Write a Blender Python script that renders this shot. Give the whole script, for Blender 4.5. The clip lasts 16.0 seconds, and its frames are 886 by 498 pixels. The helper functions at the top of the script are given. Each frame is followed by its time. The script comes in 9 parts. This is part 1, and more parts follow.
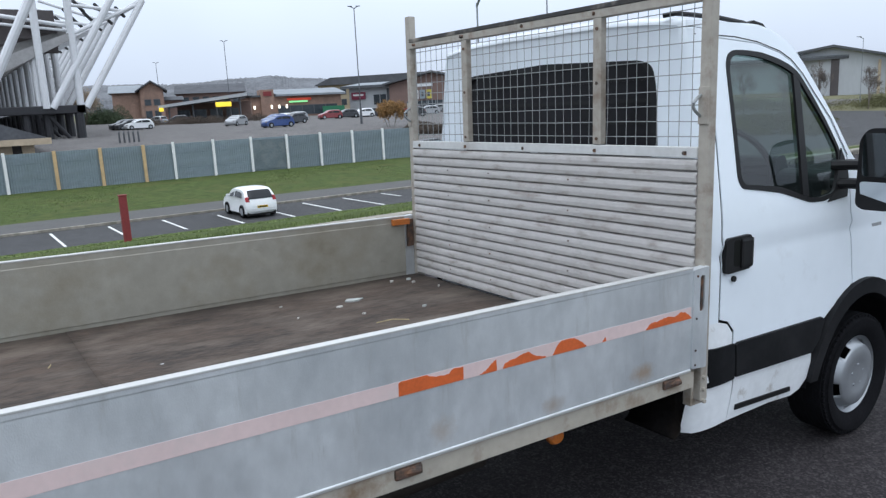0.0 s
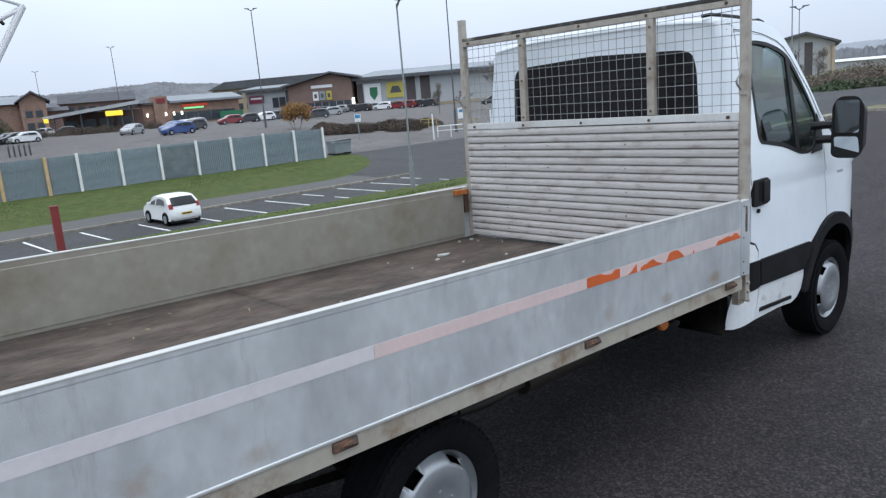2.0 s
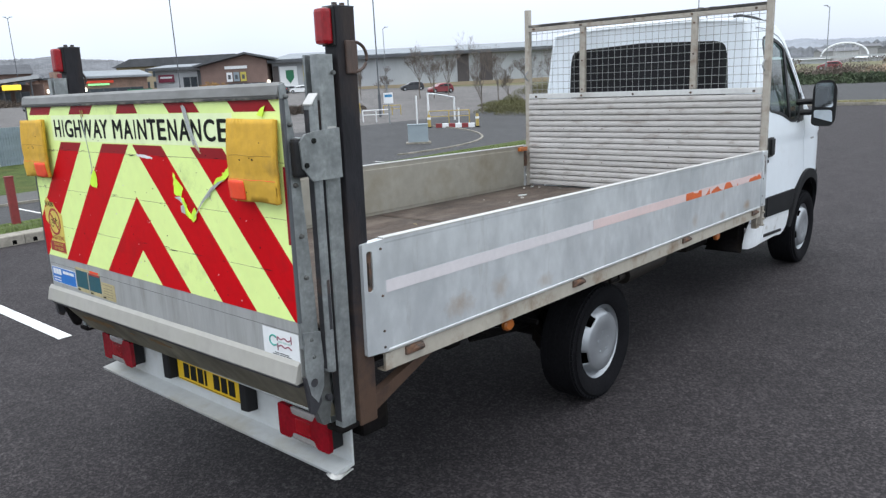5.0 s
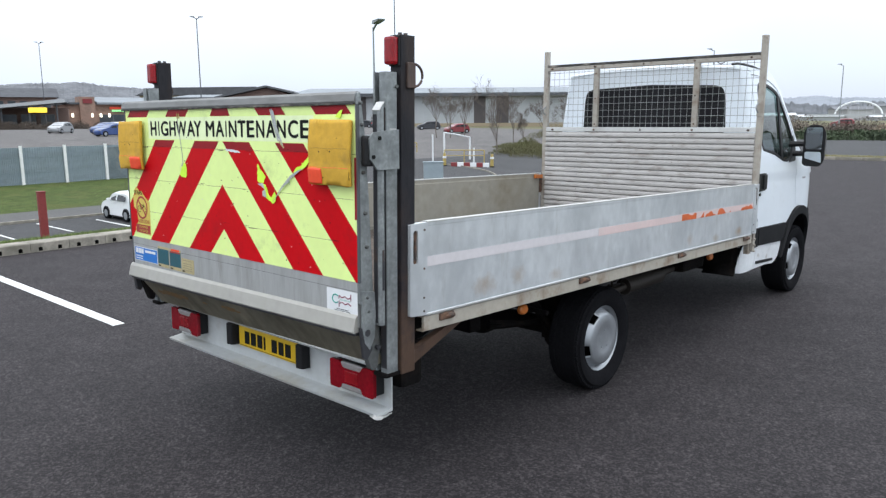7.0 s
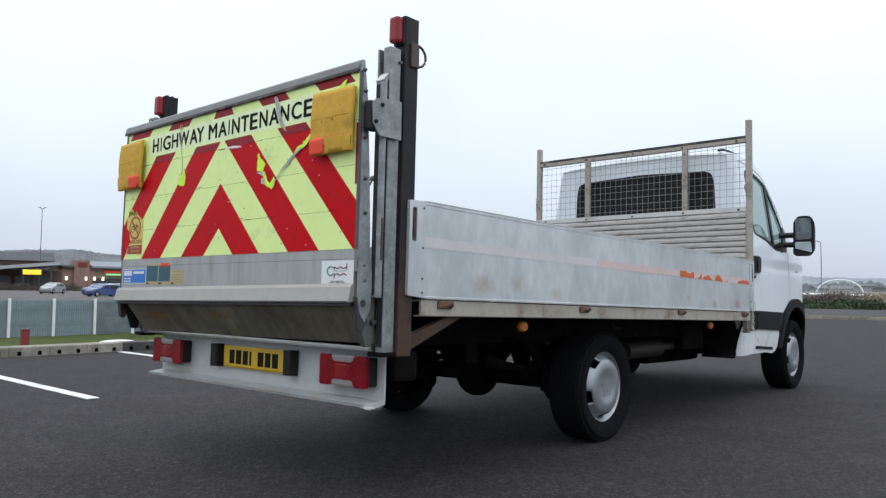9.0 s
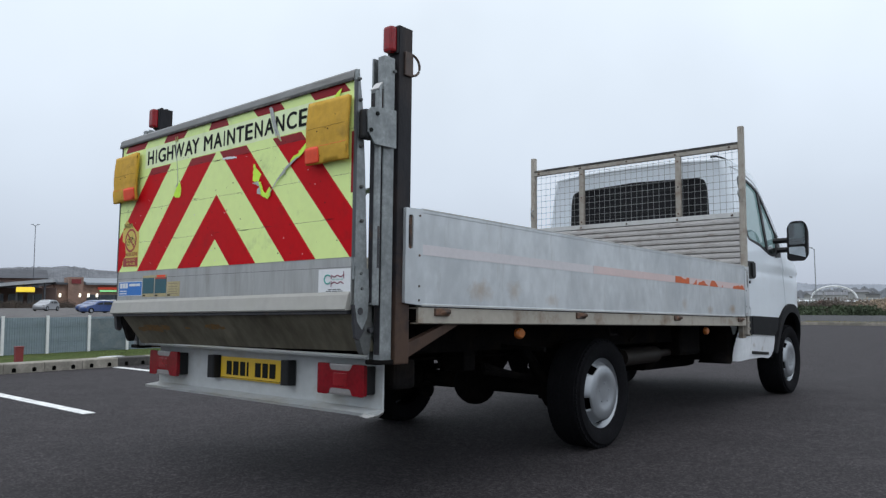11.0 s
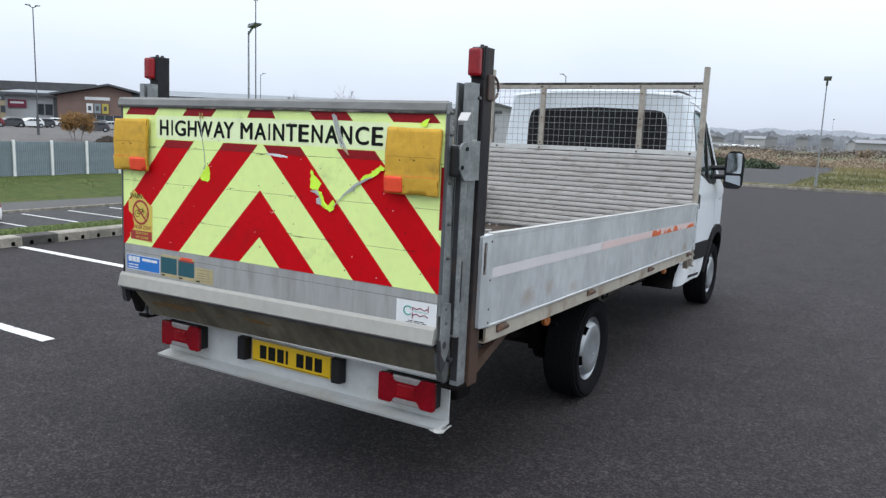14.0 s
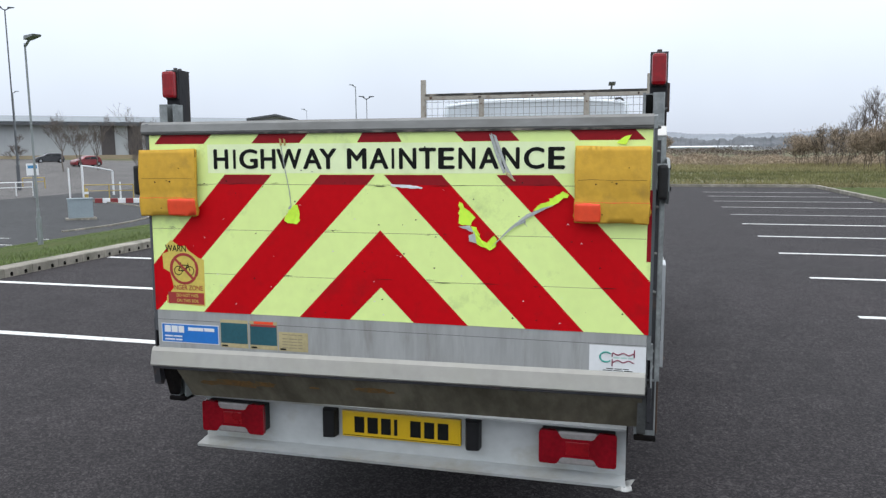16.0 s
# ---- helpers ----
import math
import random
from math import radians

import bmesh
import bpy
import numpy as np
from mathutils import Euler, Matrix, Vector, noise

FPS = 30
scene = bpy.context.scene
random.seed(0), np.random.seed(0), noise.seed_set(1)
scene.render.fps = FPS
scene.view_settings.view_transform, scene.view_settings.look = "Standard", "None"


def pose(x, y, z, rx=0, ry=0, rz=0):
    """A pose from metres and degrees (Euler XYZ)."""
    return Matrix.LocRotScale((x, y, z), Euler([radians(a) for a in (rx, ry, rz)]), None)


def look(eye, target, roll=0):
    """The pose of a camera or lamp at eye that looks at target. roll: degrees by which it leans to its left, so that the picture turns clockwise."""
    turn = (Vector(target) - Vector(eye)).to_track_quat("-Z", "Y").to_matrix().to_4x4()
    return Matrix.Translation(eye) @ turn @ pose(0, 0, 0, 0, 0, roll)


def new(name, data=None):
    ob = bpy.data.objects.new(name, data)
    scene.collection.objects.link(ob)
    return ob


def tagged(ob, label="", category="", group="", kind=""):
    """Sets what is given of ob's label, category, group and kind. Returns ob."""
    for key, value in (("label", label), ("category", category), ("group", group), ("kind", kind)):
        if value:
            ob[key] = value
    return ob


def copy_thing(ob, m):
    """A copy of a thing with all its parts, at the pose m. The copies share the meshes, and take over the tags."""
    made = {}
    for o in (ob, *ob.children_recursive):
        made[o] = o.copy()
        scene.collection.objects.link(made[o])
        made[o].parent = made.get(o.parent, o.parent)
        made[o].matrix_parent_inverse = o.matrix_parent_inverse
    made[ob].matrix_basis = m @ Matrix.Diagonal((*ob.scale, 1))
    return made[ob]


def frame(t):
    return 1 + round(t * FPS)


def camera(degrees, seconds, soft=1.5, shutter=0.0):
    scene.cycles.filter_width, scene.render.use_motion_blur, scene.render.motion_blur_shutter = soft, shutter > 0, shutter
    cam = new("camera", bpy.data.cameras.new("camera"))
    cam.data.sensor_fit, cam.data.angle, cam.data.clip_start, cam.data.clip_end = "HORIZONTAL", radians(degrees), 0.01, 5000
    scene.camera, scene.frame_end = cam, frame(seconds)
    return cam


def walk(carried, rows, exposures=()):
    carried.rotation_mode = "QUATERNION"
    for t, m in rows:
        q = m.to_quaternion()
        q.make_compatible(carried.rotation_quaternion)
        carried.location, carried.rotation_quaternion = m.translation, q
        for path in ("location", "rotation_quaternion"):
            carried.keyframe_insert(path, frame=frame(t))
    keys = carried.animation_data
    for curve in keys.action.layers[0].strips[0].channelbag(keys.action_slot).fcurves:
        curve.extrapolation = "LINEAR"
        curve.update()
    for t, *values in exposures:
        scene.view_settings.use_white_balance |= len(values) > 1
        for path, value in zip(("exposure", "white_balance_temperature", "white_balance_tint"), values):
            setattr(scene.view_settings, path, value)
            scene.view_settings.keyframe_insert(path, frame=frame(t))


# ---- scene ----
cam = camera(61.8, 16.0, soft=1.35)

PATH = [
    (0, (0.059, 0.021, 1.844), (1.16, 1.647, 1.462), -2.8),
    (0.5, (-0.296, -0.047, 1.856), (0.903, 1.513, 1.498), -3.6),
    (1, (-0.608, -0.011, 1.846), (0.672, 1.487, 1.503), -4.6),
    (1.5, (-0.954, -0.015, 1.838), (0.356, 1.456, 1.493), -4.2),
    (2, (-1.332, -0.045, 1.841), (-0.032, 1.421, 1.441), -4.8),
    (2.5, (-1.639, 0.009, 1.828), (-0.349, 1.48, 1.411), -5.7),
    (3, (-2.008, 0.013, 1.831), (-0.687, 1.45, 1.393), -5.3),
    (3.5, (-2.329, 0.03, 1.830), (-0.97, 1.424, 1.374), -4.9),
    (4, (-2.617, 0.135, 1.816), (-1.211, 1.48, 1.355), -4.3),
    (4.5, (-2.907, 0.139, 1.800), (-1.468, 1.453, 1.351), -3.7),
    (4.7, (-3.039, 0.088, 1.812), (-1.588, 1.387, 1.358), -3.3),
    (6.8, (-3.815, -0.372, 1.741), (-2.351, 0.939, 1.372), -1),
    (7, (-3.782, -0.372, 1.712), (-2.319, 0.948, 1.369), -0.4),
    (7.5, (-3.756, -0.348, 1.571), (-2.302, 1.003, 1.330), 0.5),
    (8, (-3.754, -0.313, 1.304), (-2.301, 1.054, 1.151), 0.2),
    (8.5, (-3.762, -0.309, 1.048), (-2.282, 1.035, 1.002), 0.2),
    (9, (-3.788, -0.322, 0.884), (-2.288, 0.994, 1.004), 0.6),
    (9.2, (-3.785, -0.315, 0.877), (-2.277, 0.991, 1.025), 0.7),
    (11.5, (-3.803, -0.323, 0.862), (-2.297, 0.984, 1.011), -0.4),
    (12, (-3.806, -0.313, 0.886), (-2.308, 1.005, 1.023), -0.3),
    (12.5, (-3.85, -0.264, 1.226), (-2.369, 1.081, 1.228), 1.5),
    (13, (-4.045, -0.211, 1.572), (-2.537, 1.079, 1.324), 2.9),
    (13.5, (-4.173, 0.003, 1.655), (-2.556, 1.151, 1.389), 3.1),
    (14, (-4.331, 0.375, 1.694), (-2.629, 1.379, 1.390), 2.2),
    (14.5, (-4.391, 0.742, 1.705), (-2.629, 1.626, 1.364), 1.6),
    (15, (-4.408, 1.161, 1.733), (-2.582, 1.91, 1.410), 1.2),
    (15.5, (-4.467, 1.56, 1.737), (-2.589, 2.187, 1.451), 0.4),
    (16, (-4.454, 1.939, 1.711), (-2.534, 2.43, 1.444), -0.4),
]
EXPOSURES = [
    (0, -0.28, 5960, 10), (3, -0.23, 6050, 10), (4.7, 0.03, 6250, 10), (6.8, 0.06, 6250, 10), (7.5, -0.01, 6200, 10), (8, -0.10, 6150, 10), (8.5, -0.26, 6100, 10), (9.2, -0.44, 6250, 10),
    (11.3, -0.68, 6120, 10), (12, -0.70, 6080, 10), (12.5, -0.70, 6120, 10), (13, -0.37, 6150, 10), (13.6, -0.19, 6200, 10), (14.5, -0.18, 6250, 10), (16, -0.20, 6300, 10)]
walk(cam, [(t, look(eye, target, roll)) for t, eye, target, roll in PATH], EXPOSURES)

# ---- world, sun, exposure ----
world = bpy.data.worlds.new("overcast_sky")
scene.world = world
world.use_nodes = True
wn, wl = world.node_tree.nodes, world.node_tree.links
sky = wn.new("ShaderNodeTexSky")
sky.sky_type, sky.sun_disc = "NISHITA", False
sky.sun_elevation, sky.sun_rotation = radians(75), radians(230)
sky.air_density, sky.dust_density, sky.ozone_density = 1.0, 6.0, 1.5
veil = wn.new("ShaderNodeMixRGB")
veil.inputs[0].default_value = 0.9
cloud, height_of, way = wn.new("ShaderNodeValToRGB"), wn.new("ShaderNodeSeparateXYZ"), wn.new("ShaderNodeTexCoord")
stops = cloud.color_ramp.elements
stops[0].position, stops[0].color = 0.0, (0.84, 0.90, 1.02, 1)
stops[1].position, stops[1].color = 1.0, (2.75, 2.83, 2.90, 1)
for at, colour in ((0.05, (0.98, 1.06, 1.18, 1)), (0.16, (1.22, 1.32, 1.43, 1)), (0.37, (1.49, 1.60, 1.68, 1)), (0.56, (1.85, 1.94, 2.02, 1))):
    stops.new(at).color = colour
lift_up = wn.new("ShaderNodeVectorMath")
lift_up.operation, lift_up.inputs[3].default_value = "SCALE", 10.0
wl.new(way.outputs["Generated"], height_of.inputs[0])
wl.new(height_of.outputs["Z"], cloud.inputs[0])
wl.new(cloud.outputs[0], lift_up.inputs[0])
drift, thin = wn.new("ShaderNodeTexNoise"), wn.new("ShaderNodeMapRange")
drift.inputs["Scale"].default_value, drift.inputs["Detail"].default_value = 2.2, 4
thin.inputs[1].default_value, thin.inputs[2].default_value, thin.inputs[3].default_value, thin.inputs[4].default_value = 0.3, 0.7, 9.3, 10.7
wl.new(way.outputs["Generated"], drift.inputs[0]), wl.new(drift.outputs[0], thin.inputs[0]), wl.new(thin.outputs[0], lift_up.inputs[3])
wl.new(lift_up.outputs[0], veil.inputs[2])
wl.new(sky.outputs[0], veil.inputs[1])
wl.new(veil.outputs[0], wn["Background"].inputs[0])
wn["Background"].inputs[1].default_value = 0.1

sun = new("sun", bpy.data.lights.new("sun", "SUN"))
sun.data.energy, sun.data.angle, sun.data.color = 0.5, radians(40), (1.0, 0.98, 0.95)
sun.matrix_basis = look((-6, -5, 30), (0, 0, 0))


# ---- materials ----
def mat(name, colour, rough=0.6, metal=0.0, vary=0.12, scale=8.0, bump=0.0, bump_scale=60.0, dirt=None, dirt_amount=0.0,
        dirt_scale=3.0, coat=0.0, obj_vary=0.0, stretch=(1, 1, 1), spec=0.5, shift=False, streaks=None):
    """A surface with fine and coarse variation of its colour, dirt of a second colour and fine relief."""
    m = bpy.data.materials.new(name)
    m.use_nodes = True
    n, l = m.node_tree.nodes, m.node_tree.links
    b = n["Principled BSDF"]
    b.inputs["Roughness"].default_value, b.inputs["Metallic"].default_value = rough, metal
    b.inputs["Coat Weight"].default_value = coat
    b.inputs["Specular IOR Level"].default_value = spec
    tc, mp = n.new("ShaderNodeTexCoord"), n.new("ShaderNodeMapping")
    mp.inputs["Scale"].default_value = stretch
    l.new(tc.outputs["Object"], mp.inputs[0])
    if shift:
        piece, far = n.new("ShaderNodeObjectInfo"), n.new("ShaderNodeMath")
        far.operation, far.inputs[1].default_value = "MULTIPLY", 60.0
        l.new(piece.outputs["Random"], far.inputs[0]), l.new(far.outputs[0], mp.inputs["Location"])
    fine, coarse = n.new("ShaderNodeTexNoise"), n.new("ShaderNodeTexNoise")
    fine.inputs["Scale"].default_value, coarse.inputs["Scale"].default_value = scale * 7, scale
    fine.inputs["Detail"].default_value, coarse.inputs["Detail"].default_value = 6, 5
    l.new(mp.outputs[0], fine.inputs[0]), l.new(mp.outputs[0], coarse.inputs[0])
    add = n.new("ShaderNodeMath")
    l.new(fine.outputs[0], add.inputs[0]), l.new(coarse.outputs[0], add.inputs[1])
    rng = n.new("ShaderNodeMapRange")
    rng.inputs[1].default_value, rng.inputs[2].default_value = 0.7, 1.3
    rng.inputs[3].default_value, rng.inputs[4].default_value = 1 - vary, 1 + vary
    l.new(add.outputs[0], rng.inputs[0])
    hsv = n.new("ShaderNodeHueSaturation")
    hsv.inputs["Color"].default_value = (*colour, 1)
    out = rng.outputs[0]
    if obj_vary:
        oi, mr, mul = n.new("ShaderNodeObjectInfo"), n.new("ShaderNodeMapRange"), n.new("ShaderNodeMath")
        mr.inputs[3].default_value, mr.inputs[4].default_value = 1 - obj_vary, 1 + obj_vary
        mul.operation = "MULTIPLY"
        l.new(oi.outputs["Random"], mr.inputs[0]), l.new(mr.outputs[0], mul.inputs[0]), l.new(out, mul.inputs[1])
        out = mul.outputs[0]
    l.new(out, hsv.inputs["Value"])
    col = hsv.outputs[0]
    if dirt:
        dn, ramp, mix = n.new("ShaderNodeTexNoise"), n.new("ShaderNodeValToRGB"), n.new("ShaderNodeMixRGB")
        dn.inputs["Scale"].default_value, dn.inputs["Detail"].default_value, dn.inputs["Roughness"].default_value = dirt_scale, 8, 0.65
        ramp.color_ramp.elements[0].position, ramp.color_ramp.elements[1].position = 0.62 - dirt_amount * 0.45, 0.78 - dirt_amount * 0.3
        l.new(mp.outputs[0], dn.inputs[0]), l.new(dn.outputs[0], ramp.inputs[0]), l.new(ramp.outputs[0], mix.inputs[0])
        mix.inputs[2].default_value = (*dirt, 1)
        l.new(col, mix.inputs[1])
        col = mix.outputs[0]
    if streaks:
        tint, amount, size, pull = streaks
        mp2, dn, ramp, mix = n.new("ShaderNodeMapping"), n.new("ShaderNodeTexNoise"), n.new("ShaderNodeValToRGB"), n.new("ShaderNodeMixRGB")
        mp2.inputs["Scale"].default_value, mp2.inputs["Location"].default_value = pull, (7.3, 2.1, 4.4)
        dn.inputs["Scale"].default_value, dn.inputs["Detail"].default_value, dn.inputs["Roughness"].default_value = size, 7, 0.7
        ramp.color_ramp.elements[0].position, ramp.color_ramp.elements[1].position = 0.66 - amount * 0.4, 0.86 - amount * 0.4
        ramp.color_ramp.elements[1].color = (0.75, 0.75, 0.75, 1)
        l.new(tc.outputs["Object"], mp2.inputs[0]), l.new(mp2.outputs[0], dn.inputs[0]), l.new(dn.outputs[0], ramp.inputs[0]), l.new(ramp.outputs[0], mix.inputs[0])
        mix.inputs[2].default_value = (*tint, 1)
        l.new(col, mix.inputs[1])
        col = mix.outputs[0]
    l.new(col, b.inputs["Base Color"])
    rr = n.new("ShaderNodeMapRange")
    rr.inputs[3].default_value, rr.inputs[4].default_value = max(0.02, rough - 0.1), min(1, rough + 0.1)
    l.new(coarse.outputs[0], rr.inputs[0]), l.new(rr.outputs[0], b.inputs["Roughness"])
    if bump:
        bn, bp = n.new("ShaderNodeTexNoise"), n.new("ShaderNodeBump")
        bn.inputs["Scale"].default_value, bn.inputs["Detail"].default_value = bump_scale, 4
        bp.inputs["Strength"].default_value, bp.inputs["Distance"].default_value = bump, 0.01
        l.new(mp.outputs[0], bn.inputs[0]), l.new(bn.outputs[0], bp.inputs["Height"]), l.new(bp.outputs[0], b.inputs["Normal"])
    return m


def glass_mat(name, tint, gloss=0.06):
    m = bpy.data.materials.new(name)
    m.use_nodes = True
    n, l = m.node_tree.nodes, m.node_tree.links
    n.remove(n["Principled BSDF"])
    t, g, f, x = n.new("ShaderNodeBsdfTransparent"), n.new("ShaderNodeBsdfGlossy"), n.new("ShaderNodeLayerWeight"), n.new("ShaderNodeMixShader")
    t.inputs[0].default_value, g.inputs["Roughness"].default_value = (*tint, 1), 0.02
    p, q = n.new("ShaderNodeMath"), n.new("ShaderNodeMath")
    p.operation, p.inputs[1].default_value = "POWER", 4.0
    q.operation, q.inputs[1].default_value, q.inputs[2].default_value = "MULTIPLY_ADD", 0.80, gloss
    l.new(f.outputs["Facing"], p.inputs[0]), l.new(p.outputs[0], q.inputs[0]), l.new(q.outputs[0], x.inputs[0]), l.new(t.outputs[0], x.inputs[1]), l.new(g.outputs[0], x.inputs[2])
    l.new(x.outputs[0], n["Material Output"].inputs[0])
    return m


def glow_mat(name, colour, strength):
    m = bpy.data.materials.new(name)
    m.use_nodes = True
    b = m.node_tree.nodes["Principled BSDF"]
    b.inputs["Base Color"].default_value = (*colour, 1)
    b.inputs["Emission Color"].default_value, b.inputs["Emission Strength"].default_value = (*colour, 1), strength
    return m


def asphalt_mat(name, base, spot):
    """Dark bound stone: grains of several greys, pale chips, broad worn patches."""
    m = mat(name, base, 0.85, vary=0.25, scale=0.35, bump=0.8, bump_scale=110, spec=0.24)
    n, l = m.node_tree.nodes, m.node_tree.links
    b = n["Principled BSDF"]
    src = b.inputs["Base Color"].links[0].from_socket
    tc, vo = n.new("ShaderNodeTexCoord"), n.new("ShaderNodeTexVoronoi")
    vo.inputs["Scale"].default_value = 95
    l.new(tc.outputs["Object"], vo.inputs[0])
    grit, worn, rub = n.new("ShaderNodeTexNoise"), n.new("ShaderNodeMapRange"), n.new("ShaderNodeMixRGB")
    grit.inputs["Scale"].default_value, grit.inputs["Detail"].default_value, grit.inputs["Roughness"].default_value = 16, 7, 0.75
    worn.inputs[1].default_value, worn.inputs[2].default_value, worn.inputs[3].default_value, worn.inputs[4].default_value = 0.3, 0.7, 0.62, 1.38
    rub.blend_type, rub.inputs[0].default_value = "MULTIPLY", 1.0
    l.new(tc.outputs["Object"], grit.inputs[0]), l.new(grit.outputs[0], worn.inputs[0]), l.new(src, rub.inputs[1]), l.new(worn.outputs[0], rub.inputs[2])
    src = rub.outputs[0]
    bw, ramp, mix = n.new("ShaderNodeRGBToBW"), n.new("ShaderNodeValToRGB"), n.new("ShaderNodeMixRGB")
    ramp.color_ramp.elements[0].position, ramp.color_ramp.elements[1].position = 0.45, 0.95
    ramp.color_ramp.elements[0].color = (0.72, 0.72, 0.74, 1)
    ramp.color_ramp.elements[1].color = (spot, spot, spot * 0.97, 1)
    mix.blend_type, mix.inputs[0].default_value = "MULTIPLY", 1.0
    l.new(vo.outputs["Color"], bw.inputs[0]), l.new(bw.outputs[0], ramp.inputs[0])
    l.new(src, mix.inputs[1]), l.new(ramp.outputs[0], mix.inputs[2]), l.new(mix.outputs[0], b.inputs["Base Color"])
    return m


ASPHALT = asphalt_mat("asphalt", (0.0264, 0.0230, 0.0247), 2.6)
ASPHALT_FAR = asphalt_mat("worn_asphalt", (0.057, 0.057, 0.059), 1.5)
CONCRETE = mat("kerb_concrete", (0.29, 0.265, 0.225), 0.9, vary=0.25, scale=4, bump=0.4, dirt=(0.16, 0.15, 0.12), dirt_amount=0.45, obj_vary=0.18, shift=True)
CONCRETE_DARK = mat("blackened_kerb_concrete", (0.055, 0.052, 0.048), 0.9, vary=0.3, scale=5, bump=0.4, dirt=(0.16, 0.15, 0.12), dirt_amount=0.15)
PAVING = mat("path_tarmac", (0.075, 0.073, 0.071), 0.9, vary=0.2, scale=1.0, bump=0.3)
GRASS = mat("grass_turf", (0.062, 0.084, 0.027), 0.95, vary=0.4, scale=2.0, bump=1.0, bump_scale=50, dirt=(0.085, 0.092, 0.034), dirt_amount=0.3, dirt_scale=0.5, spec=0.08)
BLADE = mat("grass_blades", (0.122, 0.162, 0.050), 0.9, vary=0.5, scale=1.4)
ROUGH_GRASS = mat("rough_grass", (0.115, 0.105, 0.048), 0.95, vary=0.5, scale=0.3, bump=1.0, bump_scale=8, dirt=(0.085, 0.09, 0.035), dirt_amount=0.5, dirt_scale=0.12, stretch=(1, 0.35, 1))
SCRUB = mat("winter_scrub", (0.30, 0.235, 0.168), 0.95, vary=0.5, scale=0.4)
TURF_STRAW = mat("olive_straw_turf", (0.25, 0.22, 0.105), 0.95, vary=0.5, scale=0.25)
TURF_GREEN = mat("dark_rough_turf", (0.155, 0.155, 0.062), 0.95, vary=0.5, scale=0.25)
# HAZE_WOOD, FAR_WOOD, WEST_WOOD and FAR_FIELD carry the distance haze in their colour.
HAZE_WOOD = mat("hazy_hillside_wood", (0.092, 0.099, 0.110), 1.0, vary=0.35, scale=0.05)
EVERGREEN = mat("evergreen_leaves", (0.05, 0.07, 0.035), 0.9, vary=0.5, scale=0.6)
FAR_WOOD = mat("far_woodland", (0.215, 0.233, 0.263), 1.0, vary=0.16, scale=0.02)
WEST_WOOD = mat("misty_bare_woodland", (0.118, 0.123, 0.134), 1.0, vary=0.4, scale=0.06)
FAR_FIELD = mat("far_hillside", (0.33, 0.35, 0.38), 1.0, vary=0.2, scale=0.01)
AUTUMN = mat("autumn_leaves", (0.29, 0.165, 0.06), 0.9, vary=0.5, scale=0.6)
TWIG_BARK = mat("grey_brown_bark", (0.145, 0.122, 0.106), 0.95, vary=0.3, scale=3)
BARK = mat("bark", (0.10, 0.08, 0.065), 0.95, vary=0.3, scale=3)
LINE_WORN = mat("faded_road_paint", (0.40, 0.40, 0.39), 0.8, vary=0.2, scale=3, dirt=(0.10, 0.10, 0.10), dirt_amount=0.35, dirt_scale=9)
LINE = mat("road_paint", (0.72, 0.72, 0.70), 0.8, vary=0.15, scale=3, dirt=(0.25, 0.25, 0.25), dirt_amount=0.25, dirt_scale=9)

WHITE = mat("white_paint", (0.83, 0.885, 0.94), 0.32, vary=0.02, scale=1.5, coat=0.5, dirt=(0.72, 0.75, 0.78), dirt_amount=0.05, dirt_scale=2.5)
WHITE_SILL = mat("muddied_white_paint", (0.80, 0.82, 0.84), 0.45, vary=0.08, scale=3, dirt=(0.35, 0.31, 0.26), dirt_amount=0.06, dirt_scale=7)
ALLOY = mat("worn_aluminium", (0.600, 0.622, 0.640), 0.42, 0.40, vary=0.13, scale=2.0, bump=0.06, bump_scale=200, dirt=(0.47, 0.495, 0.515), dirt_amount=0.36,
            dirt_scale=2.6, stretch=(1.3, 1, 0.8), streaks=((0.39, 0.385, 0.365), 0.21, 4.6, (3.2, 1, 0.45)))


